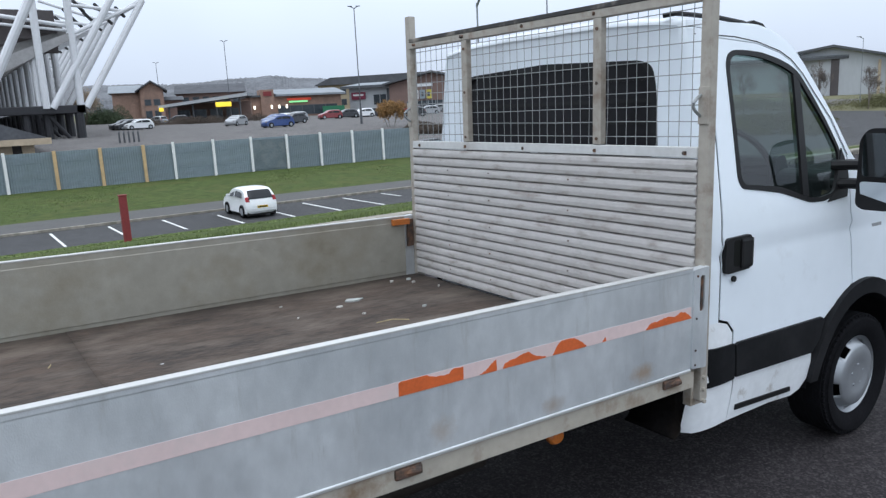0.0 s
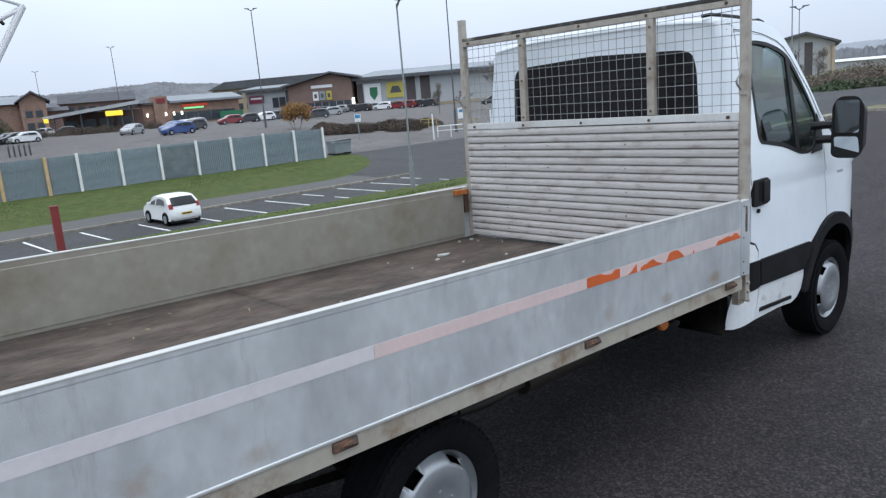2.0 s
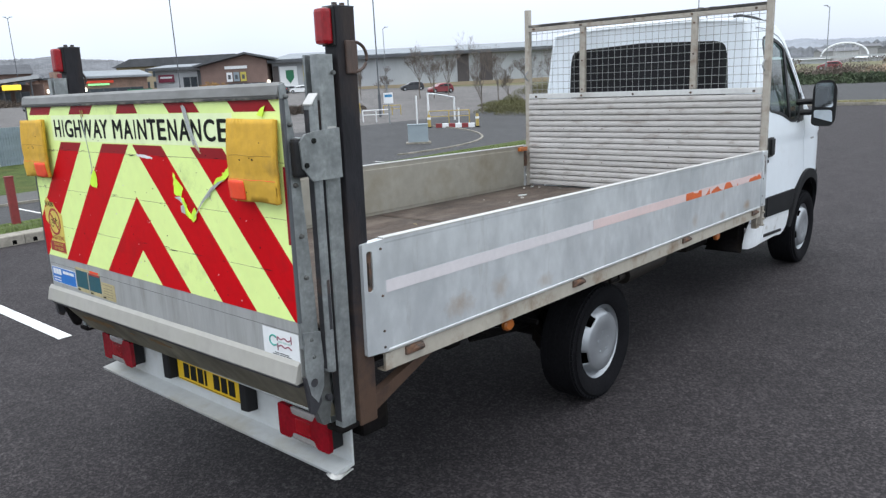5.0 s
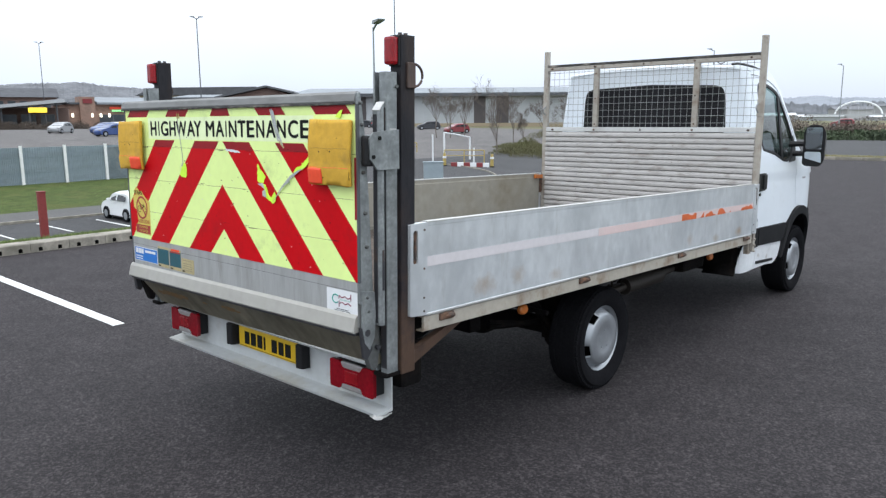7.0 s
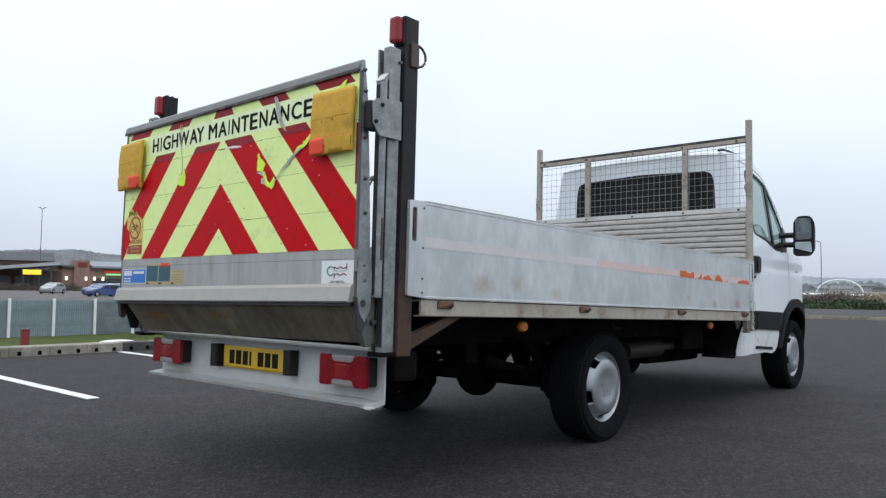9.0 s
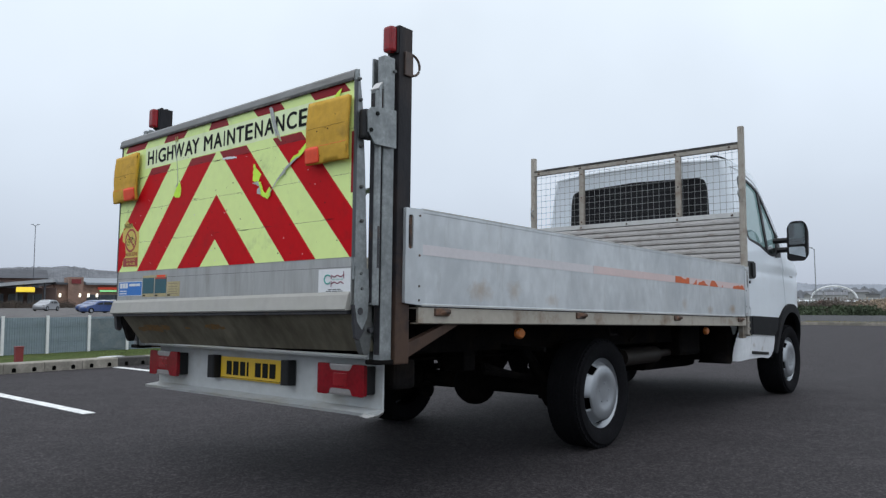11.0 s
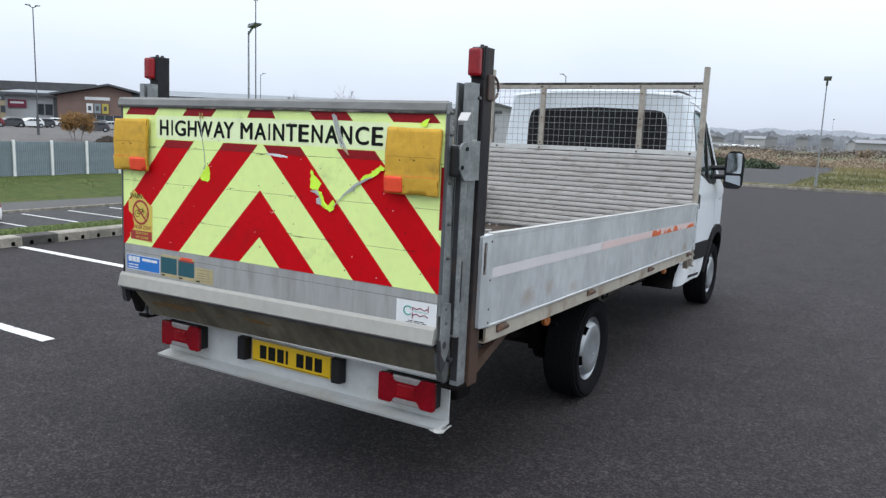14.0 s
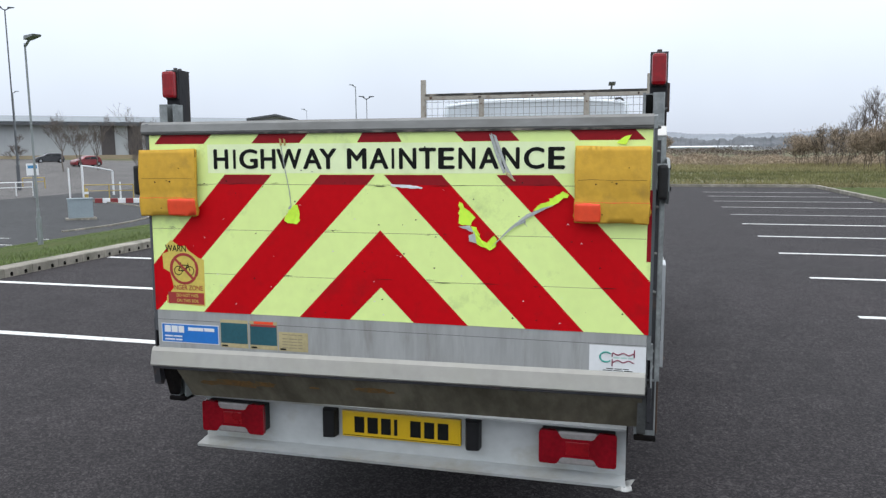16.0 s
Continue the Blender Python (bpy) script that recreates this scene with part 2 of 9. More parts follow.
def add_stains(m, spots, tint):
    """Soft-edged rust runs round places (x, z, half width, half height, strength) of a panel in the x and z plane."""
    n, l = m.node_tree.nodes, m.node_tree.links
    b = n["Principled BSDF"]
    tc, broken = n.new("ShaderNodeTexCoord"), n.new("ShaderNodeTexNoise")
    broken.inputs["Scale"].default_value, broken.inputs["Detail"].default_value, broken.inputs["Roughness"].default_value = 22, 7, 0.7
    l.new(tc.outputs["Object"], broken.inputs[0])
    for x, z, rx, rz, amount in spots:
        mp, far, fall, rag, mix = n.new("ShaderNodeMapping"), n.new("ShaderNodeVectorMath"), n.new("ShaderNodeMath"), n.new("ShaderNodeMapRange"), n.new("ShaderNodeMixRGB")
        mp.inputs["Location"].default_value, mp.inputs["Scale"].default_value = (-x / rx, 0, -z / rz), (1 / rx, 0, 1 / rz)
        far.operation = "LENGTH"
        fall.operation, fall.inputs[1].default_value = "MULTIPLY_ADD", 2.2
        rag.inputs[1].default_value, rag.inputs[2].default_value, rag.inputs[3].default_value, rag.inputs[4].default_value = 1.2, 2.3, amount, 0.0
        l.new(tc.outputs["Object"], mp.inputs[0]), l.new(mp.outputs[0], far.inputs[0])
        l.new(broken.outputs[0], fall.inputs[0]), l.new(far.outputs["Value"], fall.inputs[2]), l.new(fall.outputs[0], rag.inputs[0]), l.new(rag.outputs[0], mix.inputs[0])
        mix.inputs[2].default_value = (*tint, 1)
        l.new(b.inputs["Base Color"].links[0].from_socket, mix.inputs[1]), l.new(mix.outputs[0], b.inputs["Base Color"])


add_stains(ALLOY, ((-1.192, 0.855, 0.080, 0.050, 0.55), (-0.922, 0.868, 0.060, 0.050, 0.42), (2.003, 0.829, 0.065, 0.042, 0.75), (1.553, 0.820, 0.050, 0.035, 0.5), (-0.58, 0.825, 0.060, 0.035, 0.4), (1.10, 0.850, 0.05, 0.045, 0.4)), (0.38, 0.265, 0.165))
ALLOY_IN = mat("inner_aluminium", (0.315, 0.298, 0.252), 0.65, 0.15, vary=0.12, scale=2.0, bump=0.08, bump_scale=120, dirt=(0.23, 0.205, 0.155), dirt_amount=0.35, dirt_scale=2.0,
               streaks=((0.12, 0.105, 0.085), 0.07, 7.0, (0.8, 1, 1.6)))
BRIGHT = mat("bare_aluminium_edge", (0.52, 0.515, 0.50), 0.45, 0.3, vary=0.06, scale=6)
PLANK = mat("painted_steel_plank", (0.46, 0.44, 0.425), 0.55, vary=0.10, scale=4, bump=0.08, dirt=(0.25, 0.215, 0.19), dirt_amount=0.20, dirt_scale=7,
            stretch=(1, 1.1, 3.0), obj_vary=0.07, shift=True, streaks=((0.055, 0.045, 0.042), 0.13, 11.0, (1, 1.3, 2.2)))
FRAME_GREY = mat("weathered_grey_paint", (0.36, 0.33, 0.285), 0.6, vary=0.12, scale=4, dirt=(0.22, 0.17, 0.13), dirt_amount=0.25, dirt_scale=9)
FRAME_DARK = mat("chipped_dark_top", (0.03, 0.028, 0.026), 0.6, vary=0.3, scale=7, dirt=(0.28, 0.25, 0.21), dirt_amount=0.25, dirt_scale=7)
CREAM = mat("cream_steel", (0.385, 0.352, 0.298), 0.6, vary=0.10, scale=4, dirt=(0.20, 0.14, 0.09), dirt_amount=0.22, dirt_scale=6)
WIRE = mat("galvanised_wire", (0.29, 0.30, 0.30), 0.5, 0.5, vary=0.2, scale=10)
GALV = mat("galvanised_steel", (0.29, 0.308, 0.310), 0.45, 0.45, vary=0.28, scale=9, bump=0.05, dirt=(0.18, 0.193, 0.197), dirt_amount=0.42, dirt_scale=11, streaks=((0.085, 0.08, 0.072), 0.22, 6.0, (1, 1, 0.3)))
GALV_DARK = mat("dull_dark_galvanised", (0.115, 0.12, 0.118), 0.55, 0.35, vary=0.25, scale=10, dirt=(0.07, 0.06, 0.05), dirt_amount=0.3, dirt_scale=7)
RUST = mat("rusty_brown_steel", (0.036, 0.029, 0.028), 0.55, vary=0.35, scale=5, bump=0.25, bump_scale=120, dirt=(0.115, 0.066, 0.045), dirt_amount=0.36, dirt_scale=4,
           stretch=(1, 1, 0.35), streaks=((0.018, 0.019, 0.023), 0.42, 5.0, (1.6, 1.6, 0.28)))


def rusted_post_mat():
    """Blue-black paint that has rusted through from the foot upwards."""
    m = mat("blue_black_paint_rusting", (0.020, 0.0195, 0.023), 0.5, vary=0.3, scale=5, bump=0.15, bump_scale=120, dirt=(0.050, 0.036, 0.031), dirt_amount=0.3, dirt_scale=4, stretch=(1, 1, 0.35), spec=0.18)
    n, l = m.node_tree.nodes, m.node_tree.links
    b = n["Principled BSDF"]
    src = b.inputs["Base Color"].links[0].from_socket
    tc, up, spots, add, ramp, mix = n.new("ShaderNodeTexCoord"), n.new("ShaderNodeSeparateXYZ"), n.new("ShaderNodeTexNoise"), n.new("ShaderNodeMath"), n.new("ShaderNodeMapRange"), n.new("ShaderNodeMixRGB")
    spots.inputs["Scale"].default_value, spots.inputs["Detail"].default_value, spots.inputs["Roughness"].default_value = 9, 7, 0.7
    add.operation, add.inputs[1].default_value = "MULTIPLY_ADD", 0.9
    ramp.inputs[1].default_value, ramp.inputs[2].default_value, ramp.inputs[3].default_value, ramp.inputs[4].default_value = 1.12, 1.48, 1.0, 0.0
    mix.inputs[2].default_value = (0.080, 0.050, 0.036, 1)
    l.new(tc.outputs["Object"], up.inputs[0]), l.new(tc.outputs["Object"], spots.inputs[0])
    l.new(spots.outputs[0], add.inputs[0]), l.new(up.outputs["Z"], add.inputs[2]), l.new(add.outputs[0], ramp.inputs[0]), l.new(ramp.outputs[0], mix.inputs[0])
    l.new(src, mix.inputs[1]), l.new(mix.outputs[0], b.inputs["Base Color"])
    return m


RUST_POST = rusted_post_mat()
# Dark steel, also used for strips that stand in for shade.
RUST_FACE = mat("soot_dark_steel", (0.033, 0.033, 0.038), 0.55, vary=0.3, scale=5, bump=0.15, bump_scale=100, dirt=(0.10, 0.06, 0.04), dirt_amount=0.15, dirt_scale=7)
LATCH = mat("rusted_latch", (0.05, 0.038, 0.032), 0.8, vary=0.4, scale=20, bump=0.3, dirt=(0.18, 0.09, 0.05), dirt_amount=0.4, dirt_scale=25)
BLACK = mat("black_plastic", (0.011, 0.011, 0.012), 0.5, vary=0.2, scale=6, bump=0.05, bump_scale=250, spec=0.3)
GREYBLACK = mat("faded_black_moulding", (0.012, 0.0125, 0.014), 0.6, vary=0.2, scale=4, dirt=(0.022, 0.022, 0.024), dirt_amount=0.35, dirt_scale=4, spec=0.12)
UNDER = mat("grimy_chassis", (0.0085, 0.0076, 0.0076), 0.9, vary=0.4, scale=6, bump=0.3, dirt=(0.018, 0.014, 0.011), dirt_amount=0.3, dirt_scale=5, spec=0.08)
EXHAUST = mat("dull_exhaust_steel", (0.034, 0.028, 0.023), 0.6, 0.3, vary=0.3, scale=8)
TYRE = mat("tyre_rubber", (0.0105, 0.0105, 0.0120), 0.9, vary=0.25, scale=9, bump=0.15, bump_scale=80, spec=0.05)
SILVER = mat("silver_wheel_trim", (0.35, 0.367, 0.388), 0.38, 0.6, vary=0.05, scale=5, dirt=(0.36, 0.36, 0.36), dirt_amount=0.1, dirt_scale=8)
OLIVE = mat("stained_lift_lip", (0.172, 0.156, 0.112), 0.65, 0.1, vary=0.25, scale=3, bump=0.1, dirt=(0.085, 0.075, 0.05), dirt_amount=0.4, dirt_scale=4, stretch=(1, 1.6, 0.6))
LIFT_ALLOY = mat("grey_lift_aluminium", (0.41, 0.415, 0.41), 0.5, 0.3, vary=0.07, scale=3, bump=0.05, dirt=(0.33, 0.33, 0.32), dirt_amount=0.3, dirt_scale=4, stretch=(1, 3, 0.5), streaks=((0.25, 0.235, 0.205), 0.22, 5.0, (1, 3.2, 0.45)))
CAP_ALLOY = mat("dull_lift_cap", (0.20, 0.20, 0.195), 0.5, 0.3, vary=0.15, scale=4, dirt=(0.14, 0.135, 0.125), dirt_amount=0.3, dirt_scale=5, stretch=(1, 0.4, 1))
LIP_ALLOY = mat("pale_lift_edge", (0.36, 0.348, 0.318), 0.5, 0.2, vary=0.1, scale=3, dirt=(0.36, 0.35, 0.31), dirt_amount=0.35, dirt_scale=5)
FLUO_PALE = mat("pale_word_band_film", (0.84, 0.95, 0.56), 0.42, vary=0.05, scale=3, dirt=(0.66, 0.76, 0.42), dirt_amount=0.12, dirt_scale=6)
FLUO = mat("fluorescent_yellow_film", (0.80, 0.97, 0.35), 0.42, vary=0.04, scale=3, dirt=(0.56, 0.70, 0.26), dirt_amount=0.1, dirt_scale=6)
FLUO_BRIGHT = mat("torn_fluorescent_film", (0.66, 0.98, 0.06), 0.5, vary=0.1, scale=10)
RED_FILM = mat("red_reflective_film", (0.54, 0.002, 0.007), 0.5, vary=0.06, scale=5, dirt=(0.40, 0.006, 0.010), dirt_amount=0.15, dirt_scale=7, spec=0.1)
MAROON = mat("faded_maroon_film", (0.27, 0.006, 0.012), 0.45, vary=0.1, scale=5, spec=0.2)
INK = mat("black_lettering", (0.009, 0.010, 0.009), 0.6, vary=0.2, scale=5, spec=0.12)
FLAG = mat("ochre_flag_cloth", (0.60, 0.345, 0.03), 0.75, vary=0.12, scale=5, bump=0.25, bump_scale=25, dirt=(0.40, 0.24, 0.035), dirt_amount=0.15, dirt_scale=7)
ORANGE_PATCH = mat("orange_red_flag_corner", (0.85, 0.07, 0.018), 0.6, vary=0.08, scale=6)
LAMP_RED = mat("red_lamp_lens", (0.21, 0.003, 0.009), 0.16, vary=0.25, scale=9, coat=0.15, spec=0.3)
LAMP_CLEAR = mat("clear_lamp_lens", (0.27, 0.25, 0.245), 0.2, vary=0.15, scale=40, coat=0.5, bump=0.3, bump_scale=180)
LAMP_BRIGHT = mat("bright_red_lens", (0.25, 0.003, 0.008), 0.3, vary=0.25, scale=9, coat=0.2, spec=0.3)
ORANGE = mat("orange_reflector", (0.42, 0.12, 0.016), 0.35, vary=0.2, scale=20, coat=0.3)
PLATE = mat("yellow_number_plate", (0.66, 0.42, 0.008), 0.35, vary=0.04, scale=8, coat=0.4)
TAPE_WHITE = mat("white_reflective_tape", (0.635, 0.60, 0.615), 0.4, vary=0.05, scale=6, dirt=(0.56, 0.54, 0.55), dirt_amount=0.2, dirt_scale=5)
TAPE_PINK = mat("faded_pink_tape", (0.655, 0.515, 0.50), 0.45, vary=0.06, scale=6, dirt=(0.60, 0.51, 0.49), dirt_amount=0.25, dirt_scale=5)
TAPE_ORANGE = mat("orange_tape_backing", (0.58, 0.115, 0.025), 0.55, vary=0.15, scale=12)
SKIRT_STAIN = mat("skirt_rust_stain", (0.20, 0.105, 0.03), 0.7, vary=0.35, scale=14, dirt=(0.13, 0.10, 0.055), dirt_amount=0.4, dirt_scale=30)
LABEL_WHITE = mat("white_sticker", (0.75, 0.76, 0.77), 0.45, vary=0.04, scale=8)
LABEL_BLUE = mat("blue_sticker", (0.02, 0.17, 0.55), 0.4, vary=0.06, scale=8)
LABEL_TEAL = mat("teal_sticker", (0.018, 0.09, 0.115), 0.45, vary=0.15, scale=12)
LABEL_CREAM = mat("yellowed_sticker", (0.44, 0.37, 0.20), 0.6, vary=0.15, scale=12)
LABEL_YELLOW = mat("yellow_warning_sticker", (0.66, 0.52, 0.10), 0.5, vary=0.1, scale=12)
LABEL_RED = mat("red_sticker_print", (0.36, 0.035, 0.03), 0.5, vary=0.12, scale=12)
LOGO_TEAL = mat("teal_logo", (0.03, 0.30, 0.25), 0.5)
LOGO_MAROON = mat("maroon_logo", (0.20, 0.03, 0.06), 0.5)
PALE_FILM = mat("torn_film_backing", (0.42, 0.44, 0.43), 0.5, vary=0.2, scale=12)
PLYWOOD = mat("dirty_plywood", (0.050, 0.035, 0.026), 0.85, vary=0.55, scale=2.2, bump=0.5, bump_scale=30, dirt=(0.110, 0.086, 0.068), dirt_amount=0.33, dirt_scale=2.6, stretch=(1, 2.2, 1))
LITTER = mat("pale_litter", (0.45, 0.43, 0.40), 0.8, vary=0.2, scale=20)
STRAW = mat("dry_straw", (0.35, 0.28, 0.15), 0.85, vary=0.2, scale=20)
SIDE_GLASS = glass_mat("tinted_side_glass", (0.56, 0.66, 0.64), 0.085)
DARK_GLASS = mat("black_rear_glass", (0.013, 0.012, 0.015), 0.45, vary=0.2, scale=3, spec=0.2)
CABIN = mat("dark_cabin_trim", (0.022, 0.023, 0.025), 0.8, vary=0.2, scale=8)
BED = mat("dark_shrub_leaves", (0.085, 0.066, 0.052), 0.95, vary=0.5, scale=0.4)
BROWN_SCRUB = mat("brown_leafless_scrub", (0.135, 0.108, 0.088), 0.95, vary=0.5, scale=0.15)
# Distance haze is mixed into the colour of this far scrub.
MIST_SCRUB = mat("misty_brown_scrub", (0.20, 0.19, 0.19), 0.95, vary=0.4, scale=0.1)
CAR_PARK = asphalt_mat("pale_worn_asphalt", (0.132, 0.125, 0.121), 1.4)
# House walls and roofs are greyed in colour to imitate haze.
HOUSE_WALL = mat("far_house_wall", (0.33, 0.33, 0.335), 0.9, vary=0.1, scale=0.2, obj_vary=0.35)
HOUSE_ROOF = mat("far_house_roof", (0.20, 0.205, 0.22), 0.9, vary=0.1, scale=0.2, obj_vary=0.3)
SEAT = mat("grey_seat_cloth", (0.06, 0.06, 0.065), 0.9, vary=0.2, scale=20)
MIRROR = mat("mirror_glass", (0.58, 0.61, 0.63), 0.03, 1.0, vary=0.01)

FENCE = mat("blue_grey_fence_sheet", (0.215, 0.262, 0.290), 0.6, 0.1, vary=0.15, scale=0.8, dirt=(0.17, 0.205, 0.21), dirt_amount=0.3, dirt_scale=0.7, obj_vary=0.08)
FENCE_DARK = mat("dull_patched_sheet", (0.13, 0.16, 0.175), 0.5, 0.1, vary=0.2, scale=1.2, dirt=(0.20, 0.22, 0.22), dirt_amount=0.3, dirt_scale=0.9)
POST_WHITE = mat("white_fence_post", (0.74, 0.74, 0.73), 0.7, vary=0.08, scale=2)
POST_TIMBER = mat("new_timber_post", (0.52, 0.37, 0.20), 0.8, vary=0.15, scale=2)
POST_RED = mat("dark_red_post", (0.20, 0.028, 0.03), 0.6, vary=0.15, scale=3)
LAMP_STEEL = mat("galvanised_lamp_post", (0.25, 0.27, 0.28), 0.5, 0.3, vary=0.1, scale=1)
LAMP_DARK = mat("dark_lamp_post", (0.085, 0.09, 0.10), 0.6, vary=0.1, scale=1)
BRICK = mat("red_brickwork", (0.30, 0.195, 0.15), 0.9, vary=0.2, scale=0.8, dirt=(0.20, 0.14, 0.11), dirt_amount=0.3, dirt_scale=0.5)
BRICK_BROWN = mat("brown_brickwork", (0.20, 0.135, 0.115), 0.9, vary=0.15, scale=0.6)
TAN = mat("buff_brickwork", (0.34, 0.28, 0.19), 0.9, vary=0.12, scale=0.6)
CLAD = mat("pale_cladding", (0.41, 0.425, 0.44), 0.6, vary=0.06, scale=0.3, stretch=(1, 1, 0.3))
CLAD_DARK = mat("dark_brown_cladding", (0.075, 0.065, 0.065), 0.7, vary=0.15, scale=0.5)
CLAD_BUFF = mat("buff_panel", (0.42, 0.34, 0.24), 0.7, vary=0.15, scale=0.5)
ROOF = mat("blue_grey_roof", (0.26, 0.28, 0.30), 0.95, vary=0.12, scale=0.3, spec=0.05)
ROOF_DARK = mat("dark_slate_roof", (0.10, 0.103, 0.112), 0.95, vary=0.2, scale=0.6, spec=0.05)
FASCIA = mat("dark_fascia", (0.075, 0.08, 0.088), 0.6, vary=0.1, scale=1)
PANE = mat("dark_window_pane", (0.045, 0.055, 0.065), 0.2, vary=0.3, scale=0.8)
STADIUM_WHITE = mat("white_stadium_steel", (0.62, 0.63, 0.65), 0.5, vary=0.06, scale=0.5)
STADIUM_BEAM = mat("weathered_beam_paint", (0.30, 0.295, 0.295), 0.7, vary=0.15, scale=0.4)
STADIUM_BLACK = mat("black_stadium_steel", (0.02, 0.02, 0.024), 0.6, vary=0.2, scale=0.5)
STADIUM_CONCRETE = mat("stand_concrete", (0.22, 0.215, 0.21), 0.9, vary=0.15, scale=0.4)
SIGN_GLOW = glow_mat("lit_yellow_sign", (1.0, 0.72, 0.05), 0.75)
SIGN_RED = glow_mat("lit_red_sign", (0.75, 0.07, 0.03), 0.13)
SIGN_GREEN = glow_mat("lit_green_sign", (0.35, 0.9, 0.35), 0.6)
SIGN_WARM = glow_mat("lit_shop_lamp", (1.0, 0.93, 0.75), 2.5)
SIGN_YELLOW = mat("yellow_shop_sign", (0.50, 0.42, 0.08), 0.5)
SIGN_BLUE = mat("blue_board", (0.05, 0.22, 0.42), 0.5)
DARKGREEN = mat("green_shop_board", (0.02, 0.15, 0.07), 0.5)
CABINET = mat("grey_utility_cabinet", (0.26, 0.31, 0.34), 0.6, vary=0.08, scale=2)
SKIP = mat("grey_bin_steel", (0.19, 0.215, 0.23), 0.6, vary=0.2, scale=2)
YELLOW = mat("yellow_rail_paint", (0.40, 0.30, 0.09), 0.6, vary=0.15, scale=2)
CAR_GLASS = mat("dark_car_window", (0.012, 0.015, 0.018), 0.12, vary=0.2, scale=2, spec=0.25)
CAR_WHITE = mat("white_car_paint", (0.78, 0.79, 0.80), 0.3, vary=0.03, coat=0.5)
CAR_DARK = mat("dark_car_paint", (0.03, 0.032, 0.038), 0.3, vary=0.1, coat=0.5)
CAR_SILVER = mat("silver_car_paint", (0.36, 0.37, 0.385), 0.35, 0.3, vary=0.05, coat=0.4)
CAR_BLUE = mat("blue_car_paint", (0.035, 0.07, 0.21), 0.3, vary=0.08, coat=0.5)
CAR_RED = mat("red_car_paint", (0.20, 0.02, 0.025), 0.3, vary=0.08, coat=0.5)


# ---- building helpers ----
def part(name, bm, material, parent=None, label="", smooth=False, at=None):
    """One mesh object from a bmesh, under a thing or a part."""
    me = bpy.data.meshes.new(name)
    bmesh.ops.recalc_face_normals(bm, faces=bm.faces)
    if smooth:
        for f in bm.faces:
            f.smooth = True
        for e in bm.edges:
            if len(e.link_faces) == 2 and e.calc_face_angle(0) > 0.7:
                e.smooth = False
    bm.to_mesh(me)
    bm.free()
    mats = material if isinstance(material, (list, tuple)) else [material]
    for m in mats:
        me.materials.append(m)
    ob = new(name, me)
    if parent:
        ob.parent = parent
    if at is not None:
        ob.matrix_basis = at
    if label:
        tagged(ob, label)
    return ob


def again(ob, parent, m):
    """The same mesh once more, as an object of its own."""
    o = new(ob.name.split(".")[0], ob.data)
    o.parent, o.matrix_basis = parent, m
    return o


def thing(name, label, category, m=None, group="", kind=""):
    ob = new(name)
    if m is not None:
        ob.matrix_basis = m
    ob.empty_display_size = 0.1
    return tagged(ob, label, category, group, kind)


def box(bm, x0, x1, y0, y1, z0, z1, bevel=0.0, m=None, mi=0):
    vs = bmesh.ops.create_cube(bm, size=1)["verts"]
    for v in vs:
        v.co = Vector(((x0 + x1) / 2 + v.co.x * (x1 - x0), (y0 + y1) / 2 + v.co.y * (y1 - y0), (z0 + z1) / 2 + v.co.z * (z1 - z0)))
        if m is not None:
            v.co = m @ v.co
    fs = {f for v in vs for f in v.link_faces}
    for f in fs:
        f.material_index = mi
    if bevel:
        bmesh.ops.bevel(bm, geom=list({e for v in vs for e in v.link_edges}), offset=bevel, segments=2, affect="EDGES", profile=0.6)
    return bm


def boxed(*a, **k):
    return box(bmesh.new(), *a, **k)


def prism(bm, pts, axis, a, b, mi=0):
    """A polygon, given in the two other axes in order, drawn out along axis from a to b."""
    def place(p, t):
        q = list(p)
        q.insert(axis, t)
        return Vector(q)
    lo, hi = [bm.verts.new(place(p, a)) for p in pts], [bm.verts.new(place(p, b)) for p in pts]
    n = len(pts)
    fs = [bm.faces.new(lo), bm.faces.new(hi[::-1])]
    fs += [bm.faces.new((lo[i], lo[(i + 1) % n], hi[(i + 1) % n], hi[i])) for i in range(n)]
    for f in fs:
        f.material_index = mi
    return bm


def tube(bm, path, radius, sides=8, end_radius=None, mi=0, cap=True):
    """A round bar along a path of points."""
    path = [Vector(p) for p in path]
    rings, count = [], len(path)
    for i, p in enumerate(path):
        d = (path[min(i + 1, count - 1)] - path[max(i - 1, 0)]).normalized()
        up = Vector((0, 0, 1)) if abs(d.z) < 0.9 else Vector((1, 0, 0))
        u = d.cross(up).normalized()
        w = d.cross(u)
        r = radius if end_radius is None else radius + (end_radius - radius) * i / max(1, count - 1)
        rings.append([bm.verts.new(p + r * (math.cos(2 * math.pi * k / sides) * u + math.sin(2 * math.pi * k / sides) * w)) for k in range(sides)])
    for a, b in zip(rings, rings[1:]):
        for k in range(sides):
            bm.faces.new((a[k], a[(k + 1) % sides], b[(k + 1) % sides], b[k])).material_index = mi
    if cap:
        bm.faces.new(rings[0][::-1]).material_index = mi
        bm.faces.new(rings[-1]).material_index = mi
    return bm


